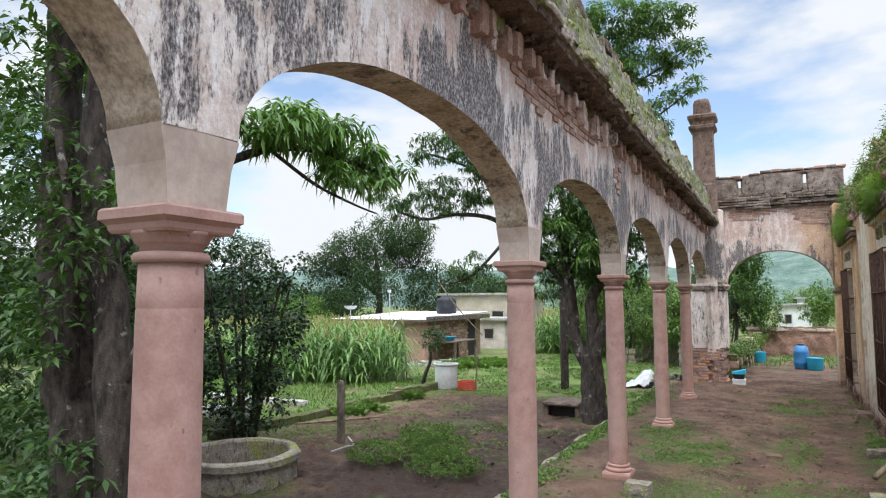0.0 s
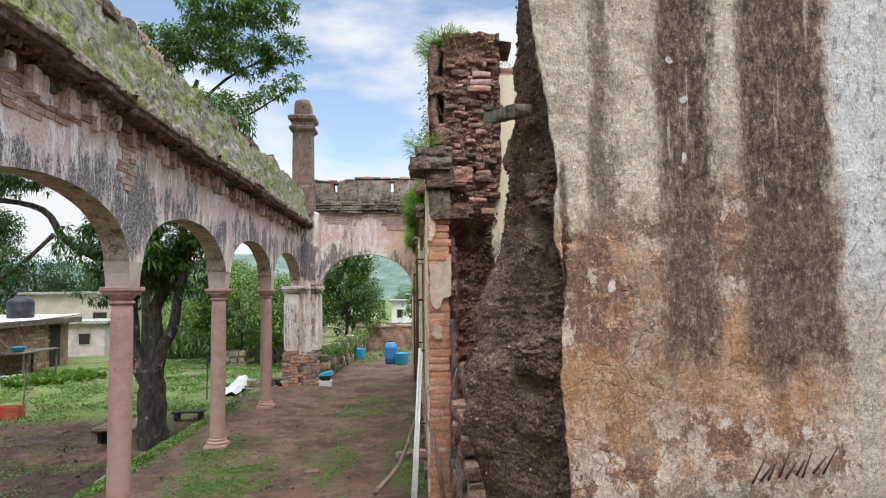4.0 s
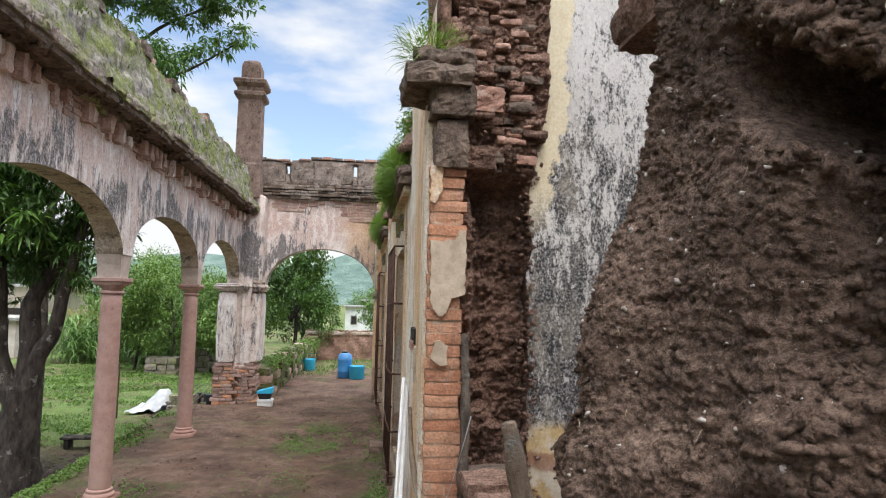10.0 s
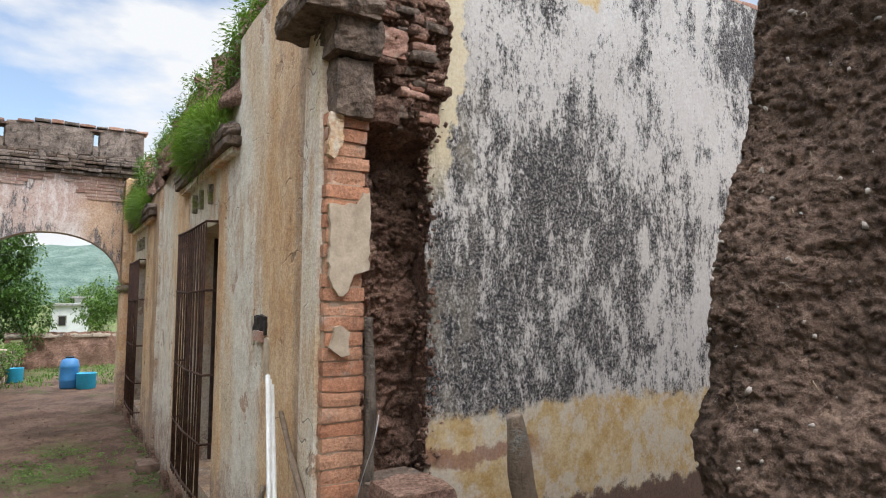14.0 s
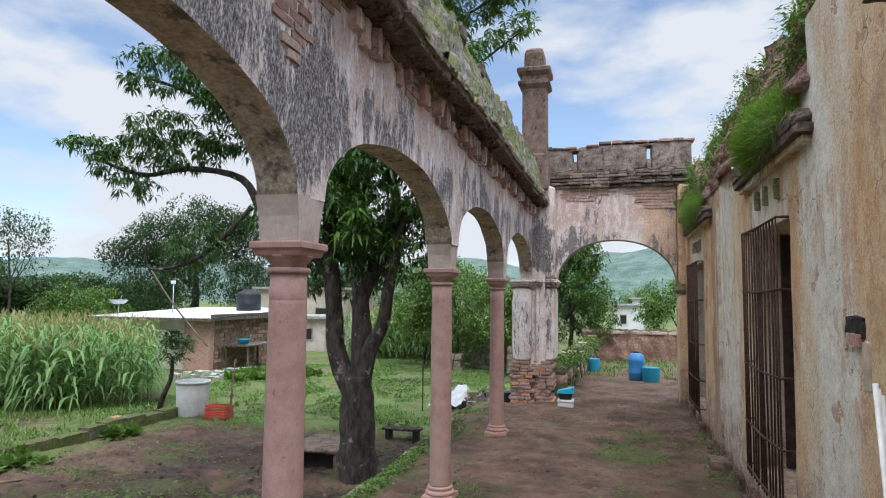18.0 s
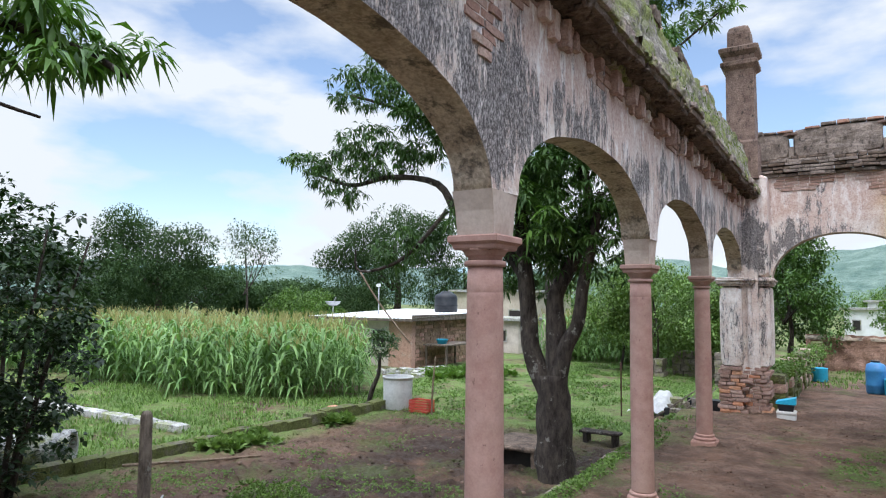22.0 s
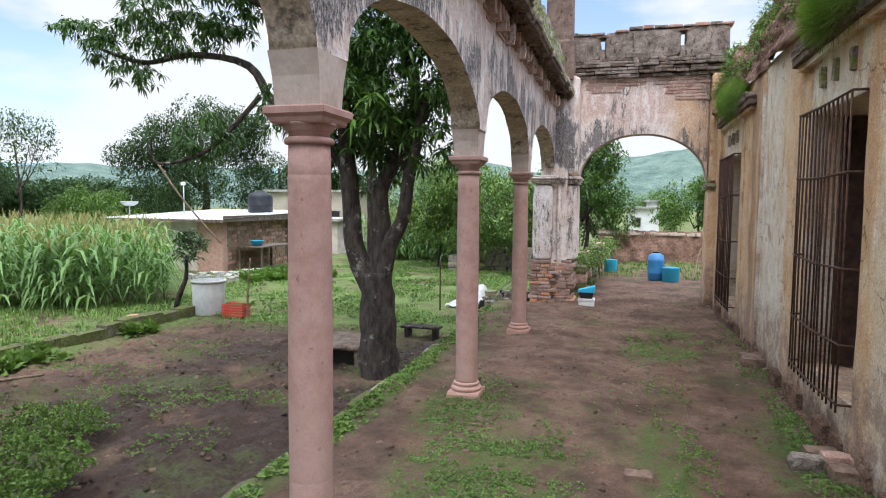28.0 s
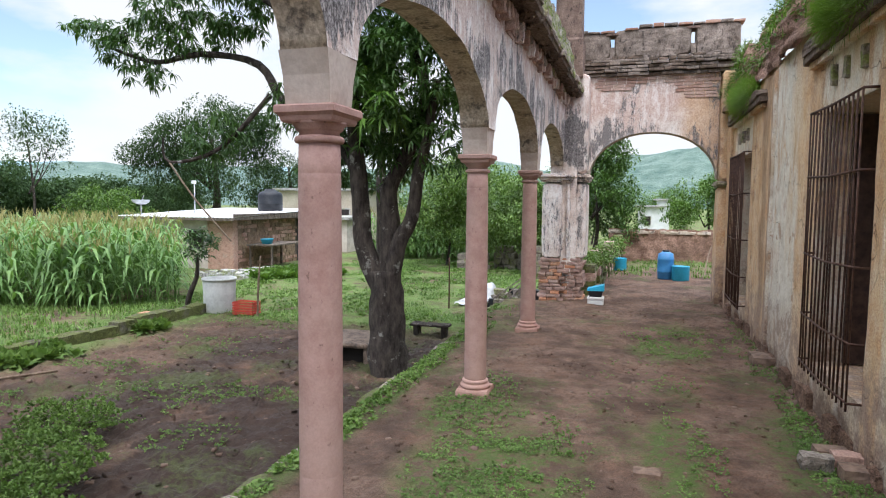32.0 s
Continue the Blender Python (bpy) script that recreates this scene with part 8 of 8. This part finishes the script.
cool = tagged(empty("white_cooler", 0.71, 18.05, -0.46), "white foam box standing by the brick pier", "box")
box("body", -0.16, 0.16, -0.14, 0.14, 0.02, 0.26, M_WHITE, cool, 0.012)
box("lid", -0.17, 0.17, -0.15, 0.15, 0.265, 0.32, M_WHITE, cool, 0.012)
tub = tagged(empty("tub", 0.71, 18.05, -0.138), "black and turquoise plastic tub on the white box", "tub")
square_stack("basin", [(0.12, 0.0), (0.15, 0.13)], M_BLACK, tub)
v = [(-0.17, -0.15, 0.13), (0.17, -0.15, 0.13), (0.17, 0.15, 0.13), (-0.17, 0.15, 0.13), (-0.17, -0.15, 0.17), (0.17, -0.15, 0.26), (0.17, 0.15, 0.26), (-0.17, 0.15, 0.17)]
mesh("flap", v, [(0, 3, 2, 1), (4, 5, 6, 7), (0, 1, 5, 4), (1, 2, 6, 5), (2, 3, 7, 6), (3, 0, 4, 7)], M_CYAN, tub)
drum = tagged(empty("barrel", 2.33, 23.8, float(land(2.33, 23.8))), "tall blue plastic barrel", "barrel")
lathe("body", [(0.20, 0.0), (0.22, 0.05), (0.225, 0.2), (0.235, 0.22), (0.225, 0.25), (0.225, 0.55), (0.235, 0.58), (0.222, 0.61), (0.20, 0.74), (0.12, 0.78), (0.10, 0.80)], M_BLUE, drum)
lathe("lid", [(0.10, 0.80), (0.105, 0.80), (0.105, 0.84), (0.0, 0.845)], M_BLACK, drum)
for x, y, s, m, lab in ((2.72, 23.5, 1.0, M_CYAN, "cut blue plastic tub beside the barrel"), (0.98, 26.6, 1.0, M_CYAN, "cut blue plastic tub near the side wall")):
    b = tagged(empty("cut_drum", x, y, float(land(x, y))), lab, "tub")
    lathe("body", [(0.21, 0.0), (0.235, 0.03), (0.24, 0.40), (0.245, 0.41), (0.23, 0.41), (0.22, 0.1), (0.0, 0.09)], m, b)
loose_post("leaning_stick", [(3.45, 24.8, -0.6), (3.6, 25.4, 0.1), (3.75, 25.8, 0.5)], 0.022, 0.014, M_STICK, "dry stick standing in the grass", "stick", "shaft")

# shack
lay(YARD)
shack = tagged(empty("shack"), "low brick shack with a pale sheet roof", "shack")
SX0, SX1, SY0, SY1, SZ = -15.4, -11.2, 22.5, 28.0, 1.15
box("wall_front", SX0, SX1, SY0, SY0 + 0.2, -0.8, SZ, M_BRICKWALL, shack)
box("wall_side", SX1 - 0.2, SX1, SY0 + 0.2, SY1, -0.8, SZ, M_MOSSWALL, shack)
box("wall_back", SX0, SX1 - 0.2, SY1 - 0.2, SY1, -0.8, SZ, M_BRICKWALL, shack)
box("corner_post", SX1 - 0.95, SX1 + 0.03, SY0 - 0.03, SY0 + 0.22, -0.8, SZ + 0.01, M_BRICK_OLD, shack)
wd = box("window", SX1 - 1.72, SX1 - 1.08, SY0 - 0.02, SY0 + 0.02, 0.12, 0.82, M_CONCRETE, shack)
# Pane coloured near-black for the unlit room behind it.
box("pane", SX1 - 1.68, SX1 - 1.12, SY0 - 0.03, SY0 - 0.022, 0.17, 0.77, M_VOID, wd)
dr = box("door", SX1 - 0.02, SX1 + 0.02, SY1 - 1.5, SY1 - 0.6, -0.75, 1.15, M_WOOD, shack)
# Near-black sheet paints the shade of the doorway.
box("opening", SX1 + 0.021, SX1 + 0.026, SY1 - 1.42, SY1 - 0.68, -0.7, 1.08, M_VOID, dr)
for r in range(12):
    z = -0.55 + r * 0.14
    y = SY0 + 0.25
    while y < SY1 - 1.6:
        w = rnd.uniform(0.18, 0.40)
        lump("stone", SX1 - 0.03, SX1 + rnd.uniform(0.0, 0.04), y, y + w - 0.025, z, z + rnd.uniform(0.09, 0.125), M_MOSSWALL if rnd.random() < 0.7 else M_BRICK_OLD, shack, 0.02, 1)
        y += w
roof = sheet("roof", 60, 4, lambda u, v: (SX0 - 0.3 + (SX1 - SX0 + 0.7) * u, SY0 - 0.45 + (SY1 - SY0 + 0.8) * v, SZ + 0.08 + 0.22 * v + 0.02 * math.sin(u * 190)), M_ZINC, shack)
box("fascia", SX0 - 0.3, SX1 + 0.35, SY0 - 0.45, SY0 - 0.40, SZ - 0.02, SZ + 0.06, M_WOOD, shack)
box("fascia", SX1 + 0.33, SX1 + 0.38, SY0 - 0.45, SY1 + 0.3, SZ + 0.0, SZ + 0.2, M_WOOD, shack)
cis = tagged(empty("cistern", -12.2, 26.4, SZ + 0.22), "black plastic water tank on the shack roof", "water tank")
lathe("body", [(0.45, 0.0), (0.47, 0.05), (0.47, 0.25), (0.49, 0.27), (0.47, 0.3), (0.47, 0.6), (0.42, 0.72), (0.22, 0.80), (0.2, 0.86), (0.0, 0.87)], M_BLACK, cis)
dish = tagged(empty("dish_antenna", -15.2, 22.9, SZ + 0.1), "small grey dish antenna on the shack roof", "antenna")
tube("mast", [(0, 0, 0), (0, 0, 0.35)], [0.02, 0.02], M_STEEL, dish, 6, 0.0)
lathe("bowl", [(0.0, 0.36), (0.15, 0.38), (0.25, 0.44), (0.3, 0.52), (0.29, 0.53), (0.2, 0.43), (0.0, 0.38)], M_STEEL, dish)
tube("arm", [(0, 0, 0.4), (0.22, -0.1, 0.68)], [0.012, 0.012], M_STEEL, dish, 5, 0.0)
pole = tagged(empty("lamp_pole", -13.9, 24.1, SZ + 0.1), "thin lamp pole on the shack roof", "lamp pole")
tube("shaft", [(0, 0, 0), (0, 0, 1.15)], [0.025, 0.02], M_STEEL, pole, 6, 0.0)
box("lamp", -0.1, 0.06, -0.04, 0.04, 1.12, 1.24, M_WHITE, pole, 0.01)
table = tagged(empty("work_table", -10.6, 24.2, float(land(-10.6, 24.2))), "rough plank table against the shack", "table")
box("top", -0.5, 0.5, -1.1, 1.1, 0.78, 0.83, M_WOOD, table, 0.006)
for x in (-0.42, 0.42):
    for y in (-1.0, 1.0):
        box("leg", x - 0.03, x + 0.03, y - 0.03, y + 0.03, -0.05, 0.78, M_WOOD, table)
tb = tagged(empty("washtub", -10.55, 23.5, float(land(-10.55, 23.5)) + 0.83), "small blue plastic washtub on the table", "tub")
lathe("body", [(0.16, 0.0), (0.22, 0.16), (0.235, 0.17), (0.2, 0.16), (0.15, 0.02)], M_CYAN, tb)
rub = [(rnd.uniform(-10.9, -9.4), rnd.uniform(20.2, 22.4)) for k in range(40)]
rp2 = tagged(empty("rubble_strip"), "grey rubble lying before the shack", "rubble")
for x, y in rub[:24]:
    s = rnd.uniform(0.08, 0.2)
    lump("rubble_piece", x - s, x + s, y - s, y + s, -0.6, -0.5 + s, M_CONCRETE, rp2, 0.04, 1, rnd.uniform(0, 1))


def plain_house(x0, x1, y0, y1, z1, mat, label, windows):
    h = tagged(empty("house"), label, "house")
    box("wall", x0, x1, y0, y1, -1.2, z1, mat, h)
    box("roof", x0 - 0.25, x1 + 0.25, y0 - 0.25, y1 + 0.25, z1, z1 + 0.14, M_CONCRETE, h, 0.02)
    for a, b, c, d in windows:
        w = box("window", a, b, y0 - 0.03, y0 + 0.02, c, d, M_CONCRETE, h)
        # Near-black pane: the dark of the room is in its colour.
        box("pane", a + 0.06, b - 0.06, y0 - 0.04, y0 - 0.032, c + 0.06, d - 0.06, M_VOID, w)
    return h


plain_house(-17.0, -12.0, 35.0, 40.0, 2.3, M_CREAM, "plain cream house behind the shack", ((-13.6, -12.8, 0.6, 1.4), (-16.4, -15.4, -1.0, 1.2)))
plain_house(-14.2, -11.4, 31.6, 34.5, 0.9, M_BRICKWALL, "small pale rendered annex behind the shack", ((-12.6, -12.0, -0.1, 0.5),))
lay(BEYOND)
plain_house(1.6, 3.4, 52.0, 55.0, 1.5, M_WHITE, "small white house beyond the boundary wall", ((2.0, 2.5, 0.2, 0.9),))
plain_house(3.0, 3.9, 56.0, 58.0, 2.0, M_WHITE, "small white house beyond the boundary wall", ())

# ---- hills ----
lay(BASE)
def ridge(name, dist, height, a0, a1, seed, mat, label, depth):
    def fn(u, v):
        a = radians(a0 + (a1 - a0) * u)
        h = height * (0.75 + 0.35 * noise.noise((u * 7, seed, 0)) + 0.16 * noise.noise((u * 21, seed, 1)) + 0.05 * noise.noise((u * 80, seed, v * 5)))
        h *= 1 + 0.55 * math.exp(-((math.degrees(a) - 3.5) / 6.0) ** 2)
        d = dist + depth * v
        return (d * math.sin(a), d * math.cos(a), -4 + (h + 4) * math.sin(v * math.pi / 2) * (1 + 0.1 * noise.noise((u * 30, v * 6, seed))))
    return tagged(sheet(name, 240, 14, fn, mat), label, "hills", kind="structure")


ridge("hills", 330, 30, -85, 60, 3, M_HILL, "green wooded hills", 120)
ridge("far_hills", 900, 66, -85, 60, 9, M_FARHILL, "distant hills painted pale blue with haze", 250)
